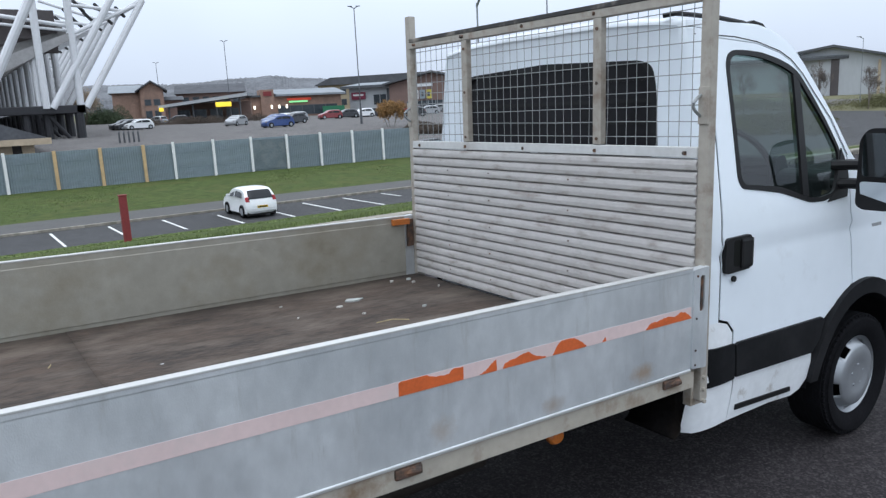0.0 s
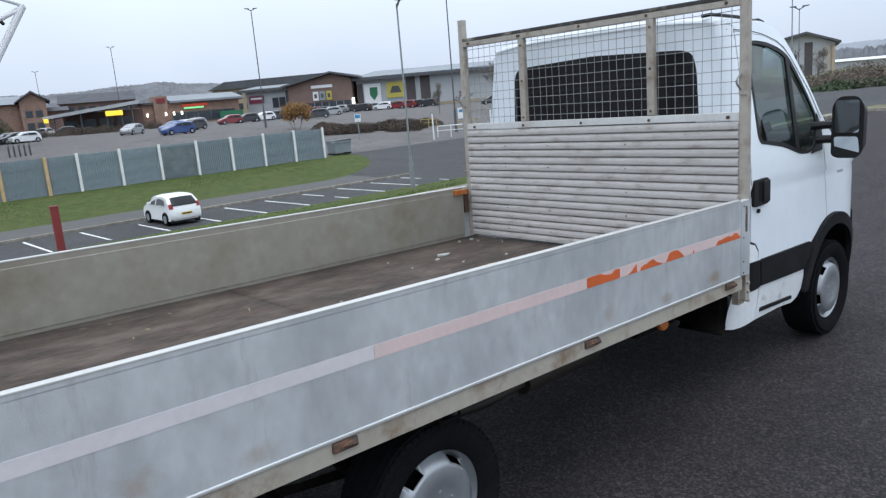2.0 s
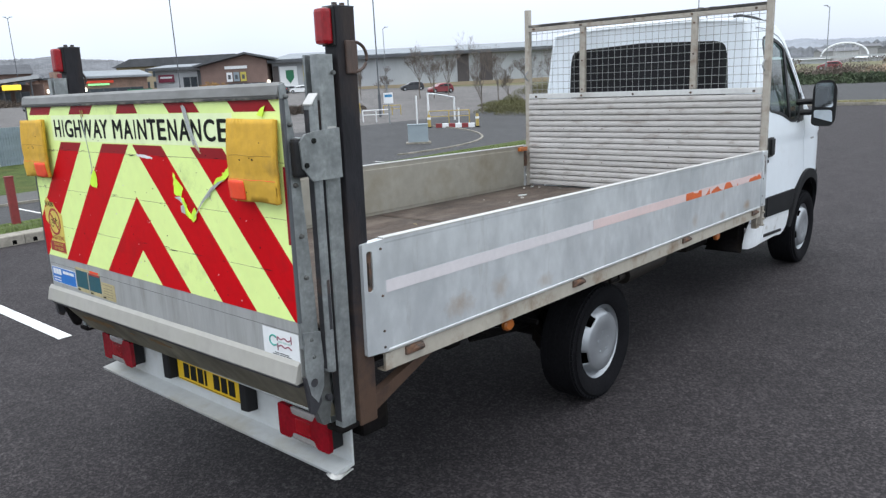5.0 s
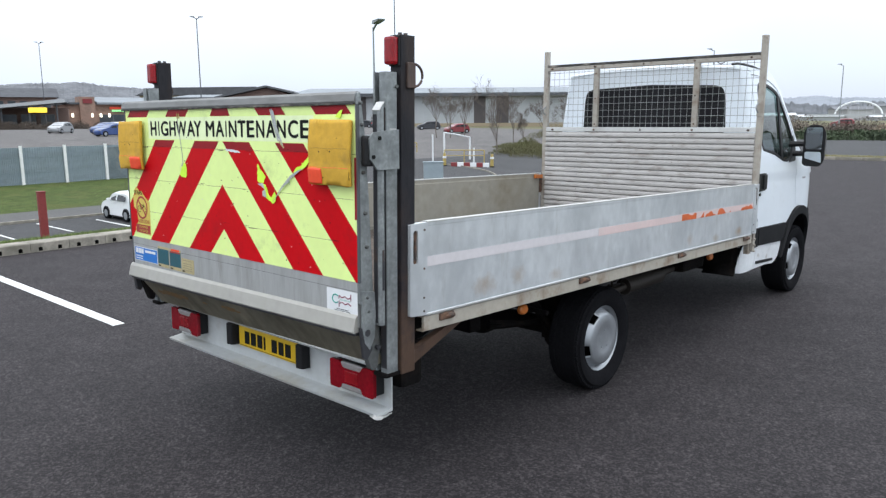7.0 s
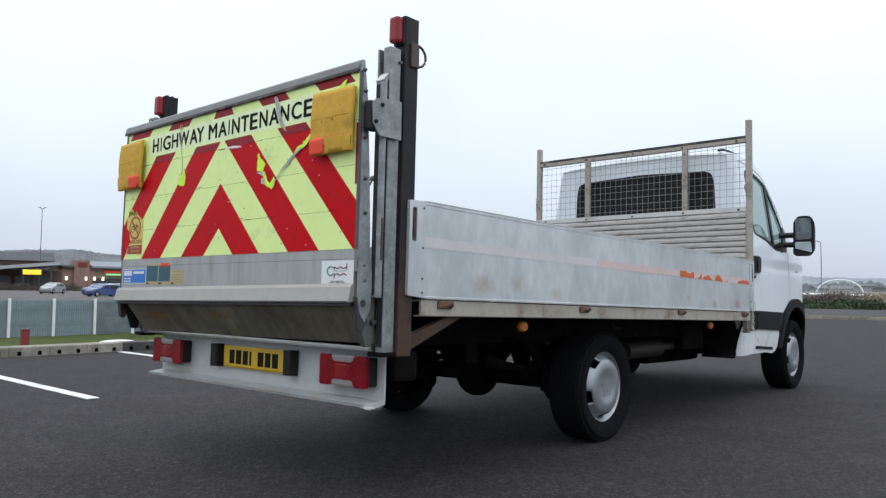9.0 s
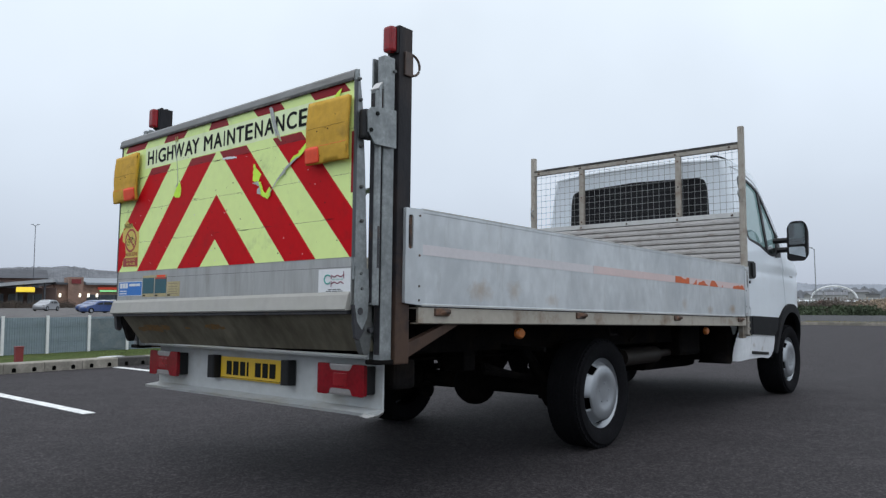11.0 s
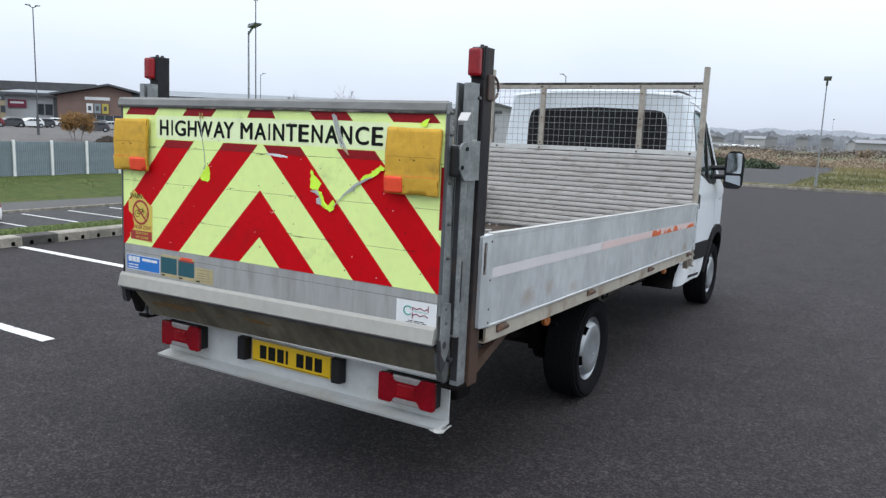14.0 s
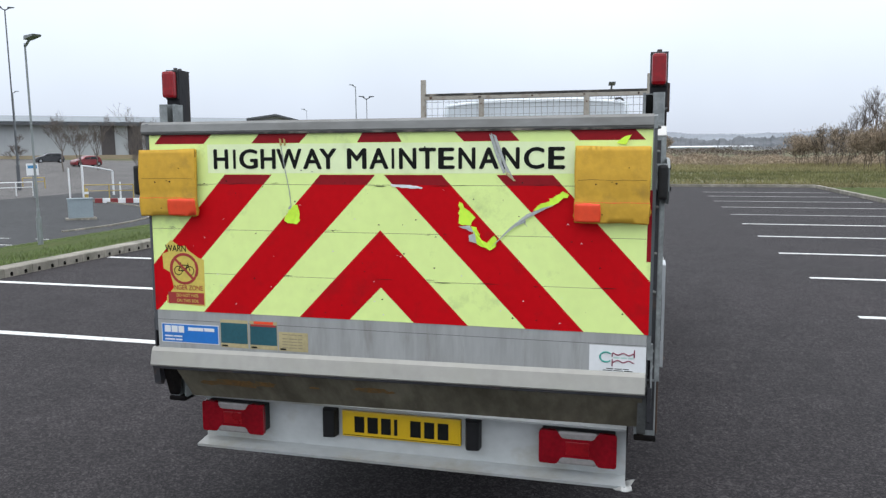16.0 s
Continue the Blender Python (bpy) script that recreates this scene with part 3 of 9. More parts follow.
def lathe(bm, profile, sides=40, mi=0):
    """A profile of (radius, y) turned about the y axis."""
    rings = []
    for r, y in profile:
        if r < 1e-5:
            rings.append([bm.verts.new((0, y, 0))])
        else:
            rings.append([bm.verts.new((r * math.cos(2 * math.pi * k / sides), y, r * math.sin(2 * math.pi * k / sides))) for k in range(sides)])
    for a, b in zip(rings, rings[1:]):
        for k in range(sides):
            q = [a[k % len(a)], a[(k + 1) % len(a)], b[(k + 1) % len(b)], b[k % len(b)]]
            q = list(dict.fromkeys(q))
            if len(q) > 2:
                bm.faces.new(q).material_index = mi
    return bm


def inside(p, poly):
    x, y, c = p[0], p[1], False
    for (x0, y0), (x1, y1) in zip(poly, poly[1:] + poly[:1]):
        if (y0 > y) != (y1 > y) and x < (x1 - x0) * (y - y0) / (y1 - y0) + x0:
            c = not c
    return c


def rounded(pts, r, n=4):
    """A polygon with its corners rounded."""
    out = []
    for i, p in enumerate(pts):
        a, b, c = Vector(pts[i - 1]), Vector(p), Vector(pts[(i + 1) % len(pts)])
        k = min(r, (a - b).length * 0.45, (c - b).length * 0.45)
        p0, p1 = b + (a - b).normalized() * k, b + (c - b).normalized() * k
        for j in range(n + 1):
            t = j / n
            q = p0 * (1 - t) ** 2 + b * 2 * t * (1 - t) + p1 * t * t
            out.append((q.x, q.y))
    return out


def sheet(bm, outline, holes, place, step):
    """A curved sheet: a flat outline with holes, filled with points every step, each set in space by place(u, v)."""
    from mathutils.geometry import delaunay_2d_cdt
    pts, edges = [], []
    def loop(poly):
        fine = []
        for i, p in enumerate(poly):
            a, b = Vector(p), Vector(poly[(i + 1) % len(poly)])
            k = max(1, int((b - a).length / step))
            fine += [a.lerp(b, j / k) for j in range(k)]
        s = len(pts)
        pts.extend(fine)
        edges.extend((s + i, s + (i + 1) % len(fine)) for i in range(len(fine)))
        return [(p.x, p.y) for p in fine]
    rings = [loop(outline)] + [loop(h) for h in holes]
    us, vs = [p[0] for p in outline], [p[1] for p in outline]
    for i in range(int((max(us) - min(us)) / step) + 1):
        for j in range(int((max(vs) - min(vs)) / step) + 1):
            p = (min(us) + (i + 0.5) * step, min(vs) + (j + 0.5) * step)
            if inside(p, rings[0]) and not any(inside(p, h) for h in rings[1:]):
                if min((Vector(p) - q).length_squared for q in pts[:sum(len(r) for r in rings)]) > (0.4 * step) ** 2:
                    pts.append(Vector(p))
    co, _, faces, *_ = delaunay_2d_cdt(pts, edges, [], 0, 1e-5)
    verts = [bm.verts.new(place(c.x, c.y)) for c in co]
    for f in faces:
        c = sum((co[i] for i in f), Vector((0, 0))) / len(f)
        if inside(c, rings[0]) and not any(inside(c, h) for h in rings[1:]):
            try:
                bm.faces.new([verts[i] for i in f])
            except ValueError:
                pass
    loose = [v for v in bm.verts if not v.link_faces]
    bmesh.ops.delete(bm, geom=loose, context="VERTS")
    return bm


def thicken(ob, amount, offset=-1.0):
    md = ob.modifiers.new("thickness", "SOLIDIFY")
    md.thickness, md.offset = amount, offset
    return ob


def lettering(text, width, height, m, bold=0.012):
    """A bmesh of printed words, centred, width by height, set in space by m."""
    fc = bpy.data.curves.new("words", "FONT")
    fc.body, fc.size, fc.resolution_u, fc.extrude = text, 1.0, 4, 0.0
    tmp = new("words", fc)
    bpy.context.view_layer.update()
    me = bpy.data.meshes.new_from_object(tmp.evaluated_get(bpy.context.evaluated_depsgraph_get()))
    bpy.data.objects.remove(tmp)
    bm = bmesh.new()
    bm.from_mesh(me)
    bpy.data.meshes.remove(me)
    bpy.data.curves.remove(fc)
    xs, ys = [v.co.x for v in bm.verts], [v.co.y for v in bm.verts]
    cx, cy, kx, ky = (min(xs) + max(xs)) / 2, (min(ys) + max(ys)) / 2, width / (max(xs) - min(xs)), height / (max(ys) - min(ys))
    whole = bmesh.new()
    for i, (dx, dy) in enumerate(((-1, 0), (1, 0), (0, 0.6), (0, -0.6))):
        made = {v: whole.verts.new(m @ Vector(((v.co.x - cx + dx * bold) * kx, (v.co.y - cy + dy * bold) * ky, i * 0.00015))) for v in bm.verts}
        for f in bm.faces:
            whole.faces.new([made[v] for v in f.verts])
    bm.free()
    return whole


def rearward(y, z, x):
    """The pose of a flat print that faces the rear."""
    return Matrix(((0, 0, -1, x), (-1, 0, 0, y), (0, 1, 0, z), (0, 0, 0, 1)))


# ---- the flatbed truck ----
TRUCK = pose(0.11, 2.86, 0.03, 0, 1.1, 0)
truck = thing("flatbed_truck", "white flatbed truck with aluminium dropsides and a raised tail lift", "truck", TRUCK)
REAR, FRONT, HALF = -1.60, 2.348, 1.045
TOP, LOW = 1.19, 0.775


def ground_z(x):
    """The height, in the truck's own frame, of the ground under x."""
    return math.tan(radians(1.1)) * x - 0.03


# bed floor: two weathered plywood sheets on cross bearers
for x0, x1, z in ((REAR - 0.02, 0.34, 0.824), (0.341, 2.355, 0.825)):
    bm = bmesh.new()
    sheet(bm, [(x0, -1.014), (x1, -1.014), (x1, 1.014), (x0, 1.014)], [], lambda u, v: (u, v * (1 + 0.0066 * (u + 1.6)), z + 0.004 * noise.noise((u * 1.3, v * 1.7, 0))), 0.16)
    thicken(part("floor_sheet", bm, PLYWOOD, truck, "dark dirty plywood floor sheet", smooth=True), 0.018)
for k in range(9):
    x = -1.5 + k * 0.47
    part("cross_bearer", boxed(x - 0.025, x + 0.025, -0.98, 0.98, 0.715, 0.795, 0.004), UNDER, truck)


def side_profile(out):
    """The section of a dropside extrusion in y and z, for the side whose outward direction is out."""
    o = out * HALF
    i = out * (HALF - 0.028)
    return [(i, LOW), (o + out * 0.003, LOW), (o + out * 0.003, LOW + 0.010), (o, LOW + 0.012), (o, TOP - 0.016),
            (o + out * 0.001, TOP - 0.012), (o + out * 0.001, TOP), (i, TOP), (i, TOP - 0.03), (i - out * 0.003, TOP - 0.034), (i - out * 0.003, LOW + 0.07), (i, LOW + 0.066)]


for out, name in ((-1, "right"), (1, "left")):
    o = out * HALF
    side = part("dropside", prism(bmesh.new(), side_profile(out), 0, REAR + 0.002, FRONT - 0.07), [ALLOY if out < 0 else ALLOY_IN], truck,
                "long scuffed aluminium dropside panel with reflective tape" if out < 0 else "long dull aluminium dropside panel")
    for nm, z0, z1 in (("top_edge", TOP - 0.001, TOP + 0.006), ("bottom_edge", LOW + 0.002, LOW + 0.009)):
        if nm == "top_edge":
            bm = boxed(REAR + 0.002, FRONT - 0.07, min(o + out * 0.002, o - out * 0.03), max(o + out * 0.002, o - out * 0.03), z0, z1, 0.002)
        else:
            bm = boxed(REAR + 0.002, FRONT - 0.07, min(o + out * 0.002, o + out * 0.005), max(o + out * 0.002, o + out * 0.005), z0, z1, 0.001)
        part(nm, bm, BRIGHT, side, "bare bright aluminium edge")
    # end castings with their hand slots
    for x0, x1, slot, nm in ((REAR - 0.105, REAR, REAR - 0.074, "rear"), (FRONT - 0.07, FRONT + 0.02, FRONT - 0.018, "front")):
        hole = rounded([(slot - 0.014, 1.015), (slot + 0.014, 1.015), (slot + 0.014, 1.160), (slot - 0.014, 1.160)], 0.014)
        bm = bmesh.new()
        sheet(bm, rounded([(x0, LOW + 0.012), (x1, LOW + 0.004), (x1, TOP + 0.002), (x0, TOP - 0.003)], 0.006), [hole], lambda u, v: (u, o + out * 0.007, v), 0.05)
        cap = thicken(part("end_casting", bm, ALLOY, side, "worn aluminium end casting with a hand slot"), 0.034, -1.0 if out < 0 else 1.0)
        bm = boxed(slot - 0.02, slot + 0.02, min(o, o - out * 0.016), max(o, o - out * 0.016), 1.0, 1.17)
        box(bm, slot - 0.004, slot + 0.006, min(o + out * 0.006, o - out * 0.01), max(o + out * 0.006, o - out * 0.01), 1.04, 1.12, 0.002)
        part("latch", bm, LATCH, side, "rusted latch inside the slot")
        bm = bmesh.new()
        for zz in (1.16, 0.99, 0.86, 0.80):
            tube(bm, [(x1 - 0.02 if nm == "rear" else x0 + 0.02, o + out * 0.005, zz), (x1 - 0.02 if nm == "rear" else x0 + 0.02, o + out * 0.0095, zz)], 0.005, 8)
        tagged(part("rivet", bm, LATCH, side), kind="stuff")
    # cream bearer rail, its catches and the reflectors under it
    rail = part("bearer_rail", prism(bmesh.new(), [(o - out * 0.012, 0.700), (o - out * 0.004, 0.704), (o - out * 0.004, LOW - 0.004), (o - out * 0.07, LOW - 0.004),
                (o - out * 0.07, 0.765), (o - out * 0.016, 0.765), (o - out * 0.016, 0.708), (o - out * 0.05, 0.706), (o - out * 0.05, 0.700)], 0, REAR - 0.01, FRONT - 0.04), CREAM, truck,
                "cream painted steel rail with rust marks")
    for x in (-1.46, -0.29, 0.975, 2.17):
        bm = boxed(x - 0.05, x + 0.045, min(o - out * 0.01, o + out * 0.006), max(o - out * 0.01, o + out * 0.006), 0.735, LOW - 0.006, 0.006)
        tube(bm, [(x - 0.01, o - out * 0.004, 0.75), (x + 0.035, o + out * 0.014, 0.755)], 0.011, 8)
        part("dropside_catch", bm, LATCH, rail, "rusted catch")
    for x, z in ((-0.79, 0.655), (1.62, 0.662)):
        marker = part("side_marker", lathe(bmesh.new(), [(0, -0.012), (0.026, -0.012), (0.034, -0.004), (0.034, 0.012), (0, 0.012)], 20), ORANGE, truck, "round orange side reflector",
                      at=pose(x, out * 0.985, z))
        marker.scale = (1.05, 1, 0.80)
        part("bracket", boxed(x - 0.015, x + 0.015, min(out * 0.955, out * 0.972), max(out * 0.955, out * 0.972), z - 0.01, 0.74, 0.003), UNDER, truck)

# reflective tape on the near dropside, peeled back to orange along the front half
tape_y = -HALF - 0.0012
part("reflective_tape", boxed(REAR + 0.005, -0.155, tape_y, tape_y + 0.001, 0.995, 1.040), TAPE_WHITE, truck, "white reflective tape")
part("reflective_tape", boxed(-0.153, FRONT - 0.075, tape_y, tape_y + 0.001, 0.994, 1.040), TAPE_PINK, truck, "faded pink reflective tape")


def peeled(x0, x1, knots, seed):
    """A torn-off stretch of tape: a ragged flat piece; knots give its height, from 0 to 1, along its length."""
    rnd = random.Random(seed)
    n = 26
    at, up = zip(*knots)
    top = [(x0 + (x1 - x0) * i / n, 0.9955 + 0.0445 * max(0.03, min(1, float(np.interp(i / n, at, up)) + rnd.uniform(-0.05, 0.05)))) for i in range(n + 1)]
    return prism(bmesh.new(), [(x0, 0.9950)] + top + [(x1, 0.9950)], 1, tape_y - 0.0009, tape_y - 0.0001)


for i, (x0, x1, knots) in enumerate(((0.948, 1.180, ((0, 0.85), (0.05, 1), (0.42, 1), (0.5, 0.78), (0.7, 0.60), (0.78, 0.7), (0.82, 0.92), (1, 0.95))), (1.243, 1.311, ((0, 0), (0.4, 0.25), (0.7, 0.62), (0.97, 0.85), (1, 0.1))),
                                     (1.336, 1.520, ((0, 0), (0.05, 0.42), (0.3, 0.55), (0.45, 0.76), (0.58, 0.74), (0.70, 0.45), (1, 0.03))), (1.550, 1.706, ((0, 0), (0.08, 0.45), (0.2, 0.94), (0.36, 1.0), (0.6, 0.95), (0.8, 0.6), (1, 0.1))),
                                     (1.784, 1.803, ((0, 0), (0.8, 0.35), (1, 0.1))), (2.012, 2.275, ((0, 0), (0.09, 0.45), (0.33, 0.55), (0.48, 0.72), (0.6, 0.52), (0.76, 0.78), (0.86, 0.66), (1, 0.1))))):
    part("peeled_patch", peeled(x0, x1, knots, i), TAPE_ORANGE, truck, "bare orange patch of peeled tape")
part("orange_tag", boxed(2.18, 2.30, 0.985, 1.012, 1.145, 1.182, 0.004), ORANGE, truck, "orange marker tag on the dropside")

# the bed sits a little higher at the rear, and its sides splay slightly towards the cab
for ob in truck.children:
    y = sum(v.co.y for v in ob.data.vertices) / len(ob.data.vertices) + ob.matrix_basis.translation.y
    s = 0 if abs(y) < 0.5 else math.copysign(1, y)
    rise = Matrix.Translation((2.35, 0, 0.8)) @ Matrix.Rotation(0.0062, 4, "Y") @ Matrix.Translation((-2.35, 0, -0.8))
    splay = Matrix.Translation((-1.7, s, 0)) @ Matrix.Rotation(s * 0.0080, 4, "Z") @ Matrix.Translation((1.7, -s, 0))
    ob.matrix_basis = rise @ splay @ ob.matrix_basis

# headboard: posts, rails, corrugated planks, welded mesh
HX = 2.37
headboard = part("headboard", boxed(HX - 0.02, HX + 0.02, -1.026, 1.026, 1.610, 1.652, 0.003), [mat("pale_flat_bar", (0.56, 0.56, 0.55), 0.55, vary=0.08, scale=5, dirt=(0.4, 0.38, 0.36), dirt_amount=0.2)], truck,
                 "corrugated headboard with a wire mesh guard")
for s in (-1, 1):
    y = s * 1.048
    post = part("post", boxed(HX - 0.015, HX + 0.030, y - 0.023, y + 0.023, 0.63, 2.385, 0.005), FRAME_GREY, headboard, "grey beige steel corner post")
    bm = boxed(HX - 0.022, HX - 0.012, y - 0.022, y + 0.022, 1.74, 1.88, 0.002)
    part("tie_plate", bm, FRAME_GREY, headboard, "worn tie plate")
    bm = tube(bmesh.new(), [(HX - 0.02 - 0.045 * math.sin(math.pi * k / 10), y - s * 0.012 , 1.77 + 0.008 * k) for k in range(11)], 0.006, 6)
    part("tie_ring", bm, WIRE, headboard)
    bm = boxed(HX - 0.03, HX + 0.04, y - s * 0.03 - 0.02, y - s * 0.03 + 0.02, 0.60, 0.76, 0.004)
    for zz in (0.63, 0.68, 0.73):
        tube(bm, [(HX, y + s * 0.0, zz), (HX, y + s * 0.036, zz)], 0.009, 8)
    part("foot_bracket", bm, CREAM, headboard, "cream foot bracket with bolts")
part("top_rail", boxed(HX - 0.02, HX + 0.02, -1.026, 1.026, 2.194, 2.230, 0.004), FRAME_GREY, headboard)
part("top_strip", boxed(HX - 0.022, HX + 0.026, -1.026, 1.026, 2.230, 2.252, 0.003), FRAME_DARK, headboard, "dark chipped upper face of the rail")
for y in (0.478, -0.498):
    part("mullion", boxed(HX - 0.02, HX + 0.014, y - 0.024, y + 0.024, 1.655, 2.194, 0.004), FRAME_GREY, headboard)
bm = bmesh.new()
for y in [(-0.96 + 0.48 * k) for k in range(5)]:
    for z in (2.215, 1.628):
        tube(bm, [(HX - 0.024, y + 0.06 * noise.noise((y, z, 3)), z), (HX - 0.015, y, z)], 0.009, 6)
for y in (0.478, -0.498):
    for z in (1.68, 1.92, 2.15):
        tube(bm, [(HX - 0.024, y, z), (HX - 0.015, y, z)], 0.008, 6)
tagged(part("bolt", bm, LATCH, headboard), kind="stuff")
bm = bmesh.new()
rnd = random.Random(3)
for k in range(38):
    y = -1.02 + k * 0.0551
    tube(bm, [(HX + 0.019 + rnd.uniform(-0.002, 0.002), y + rnd.uniform(-0.003, 0.003), z) for z in (1.65, 1.84, 2.02, 2.195)], 0.0019, 4, cap=False)
for k in range(9):
    z = 1.69 + k * 0.0605
    tube(bm, [(HX + 0.0225, y, z + rnd.uniform(-0.002, 0.002)) for y in (-1.026, -0.6, -0.2, 0.2, 0.6, 1.026)], 0.0019, 4, cap=False)
tagged(part("wire_mesh", bm, WIRE, headboard, "square welded wire mesh"), kind="stuff")
N_PLANK, pz0, pz1 = 16, 0.832, 1.606
ph = (pz1 - pz0) / N_PLANK
prof = [(HX + 0.012, 0.0), (HX - 0.002, 0.0), (HX - 0.002, 0.07), (HX - 0.019, 0.085), (HX - 0.022, 0.14), (HX - 0.023, 0.50), (HX - 0.020, 0.84), (HX - 0.014, 0.94), (HX - 0.003, 0.99), (HX + 0.012, 0.99)]
first = None
for k in range(N_PLANK):
    m = pose(0, 0, pz0 + k * ph)
    if first is None:
        first = part("plank", prism(bmesh.new(), [(p[0], p[1] * ph) for p in prof], 1, -1.026, 1.026), PLANK, headboard, at=m)
    else:
        again(first, headboard, m)
bm = bmesh.new()
rnd = random.Random(8)
for y in (-0.32, 0.28, 0.66):
    for k in range(1, N_PLANK, 3):
        z = pz0 + (k + 0.6) * ph
        tube(bm, [(HX - 0.025, y + rnd.uniform(-0.004, 0.004), z), (HX - 0.02, y, z)], 0.0042, 6)
tagged(part("rivet", bm, LATCH, headboard), kind="stuff")

# rear corner posts with marker lamps, and the lift's guide rails
def smooth(a, b, x):
    t = max(0.0, min(1.0, (x - a) / (b - a)))
    return t * t * (3 - 2 * t)


def span(s, a, b):
    return min(s * a, s * b), max(s * a, s * b)


for s in (-1, 1):
    post = part("rear_post", boxed(-1.742, -1.660, *span(s, 0.974, 1.036), 0.560, 1.990, 0.005), RUST_POST, truck, "tall blue-black steel post, rusted brown at its foot")
    part("post_cap", boxed(-1.7425, -1.6595, *span(s, 0.9735, 1.0365), 1.988, 1.993, 0.002), RUST_FACE, post)
    for x in (-1.716, -1.684):
        part("cap_bolt", tube(bmesh.new(), [(x, s * 1.005, 1.990), (x, s * 1.005, 2.004)], 0.009, 6), RUST, post)
    lamp = part("marker_lamp", boxed(-1.786, -1.748, *span(s, 0.978, 1.030), 1.872, 1.984, 0.012), LAMP_BRIGHT, truck, "red marker lamp")
    part("lamp_base", boxed(-1.752, -1.742, *span(s, 0.975, 1.033), 1.868, 1.988, 0.003), BLACK, lamp)
    part("hanger_plate", boxed(-1.712, -1.664, *span(s, 1.036, 1.046), 1.78, 1.885, 0.004), RUST, post)
    part("hanger_ring", tube(bmesh.new(), [(-1.672 + 0.050 * math.sin(math.pi * k / 14), s * 1.042, 1.788 + 0.092 * (1 - math.cos(math.pi * k / 14)) / 2) for k in range(15)], 0.0055, 8), RUST, post)
    u = lambda a: s * a
    # box-section guide rail with an open slot towards the lift
    rail = part("guide_rail", prism(bmesh.new(), [(-1.816, u(1.022)), (-1.812, u(1.026)), (-1.757, u(1.026)), (-1.757, u(0.950)), (-1.816, u(0.950)), (-1.816, u(0.960)), (-1.765, u(0.960)), (-1.765, u(0.986)), (-1.816, u(0.986))], 2, 0.575, 1.842),
                GALV, truck, "galvanised channel guide rail")
    # Black liner in the slot stands in for its deep shade.
    part("rail_slot", boxed(-1.772, -1.7655, *span(s, 0.9605, 0.9855), 0.58, 1.838), INK, rail)
    # Dark strip for both grease and shade on the rail's rear face.
    part("grease_strip", boxed(-1.8168, -1.8152, *span(s, 0.988, 1.020), 0.60, 1.70), RUST_FACE, rail)
    part("rail_patch", boxed(-1.798, -1.762, *span(s, 1.0262, 1.0275), 1.606, 1.616), BRIGHT, rail)
    bm = prism(bmesh.new(), [(-1.860, u(0.992)), (-1.856, u(0.988)), (-1.838, u(0.988)), (-1.834, u(0.992)), (-1.834, u(1.030)), (-1.838, u(1.034)), (-1.852, u(1.034)), (-1.860, u(1.020))], 2, 0.80, 1.690)
    top = max(v.co.z for v in bm.verts)
    for v in bm.verts:
        if v.co.z > top - 0.001:
            v.co.z += 0.030 * (v.co.x + 1.860) / 0.026
    slide = part("slide_bar", bm, GALV, truck, "galvanised sliding bar with a bare slanted tip")
    part("slide_tip", prism(bmesh.new(), [(-1.8615, 1.689), (-1.8335, 1.7225), (-1.8320, 1.7195), (-1.8600, 1.685)], 1, u(0.989), u(1.033)), BRIGHT, slide)
    # Raised dark strip puts shade and grease onto the bar's rear face.
    part("slide_groove", boxed(-1.8612, -1.8596, *span(s, 0.994, 1.016), 0.81, 1.672), RUST_FACE, slide)
    part("worn_patch", boxed(-1.852, -1.840, *span(s, 1.0342, 1.0352), 0.95, 1.12), RUST_FACE, slide)
    bm = prism(bmesh.new(), [(-1.928, 1.575), (-1.905, 1.598), (-1.862, 1.606), (-1.764, 1.612), (-1.762, 1.452), (-1.884, 1.450), (-1.922, 1.494)], 1, u(1.036), u(1.046))
    bracket = part("lift_bracket", bm, GALV, truck, "flat galvanised bracket plate with bolts")
    part("bracket_arm", boxed(-1.926, -1.905, *span(s, 1.000, 1.036), 1.50, 1.59, 0.004), GALV, bracket)
    for x, z in ((-1.874, 1.577), (-1.908, 1.503)):
        part("bolt", tube(bmesh.new(), [(x, u(1.045), z), (x, u(1.051), z)], 0.0085, 10), INK, bracket)
    part("rail_bolt", tube(bmesh.new(), [(-1.762, u(1.026), 1.785), (-1.762, u(1.036), 1.785)], 0.007, 10), GALV_DARK, rail)
    bm = prism(bmesh.new(), [(-1.662, 0.580), (-1.662, 0.640), (-1.36, 0.740), (-1.27, 0.740)], 1, u(0.985), u(1.02))
    part("corner_brace", bm, RUST_POST, truck, "rusty diagonal brace")
    # lower lift arms, hinge plates and pivots
    bm = prism(bmesh.new(), rounded([(-1.93, 0.80), (-1.90, 0.93), (-1.86, 0.90), (-1.835, 0.80), (-1.83, 0.70), (-1.845, 0.60), (-1.875, 0.60), (-1.91, 0.70)], 0.02, 3), 1, u(0.960), u(0.990))
    part("lift_arm", bm, UNDER if s > 0 else GALV_DARK, truck, "grimy steel lift arm")
    for x, z, r in ((-1.912, 0.775, 0.015), (-1.850, 0.815, 0.012), (-1.848, 0.70, 0.011)):
        part("pivot_pin", tube(bmesh.new(), [(x, u(0.95), z), (x, u(1.008), z)], r, 14), RUST_FACE, truck)
    part("rail_foot", boxed(-1.83, -1.742, *span(s, 0.950, 1.03), 0.560, 0.580, 0.006), UNDER, truck)

# tail lift platform, folded up
TX = -1.945
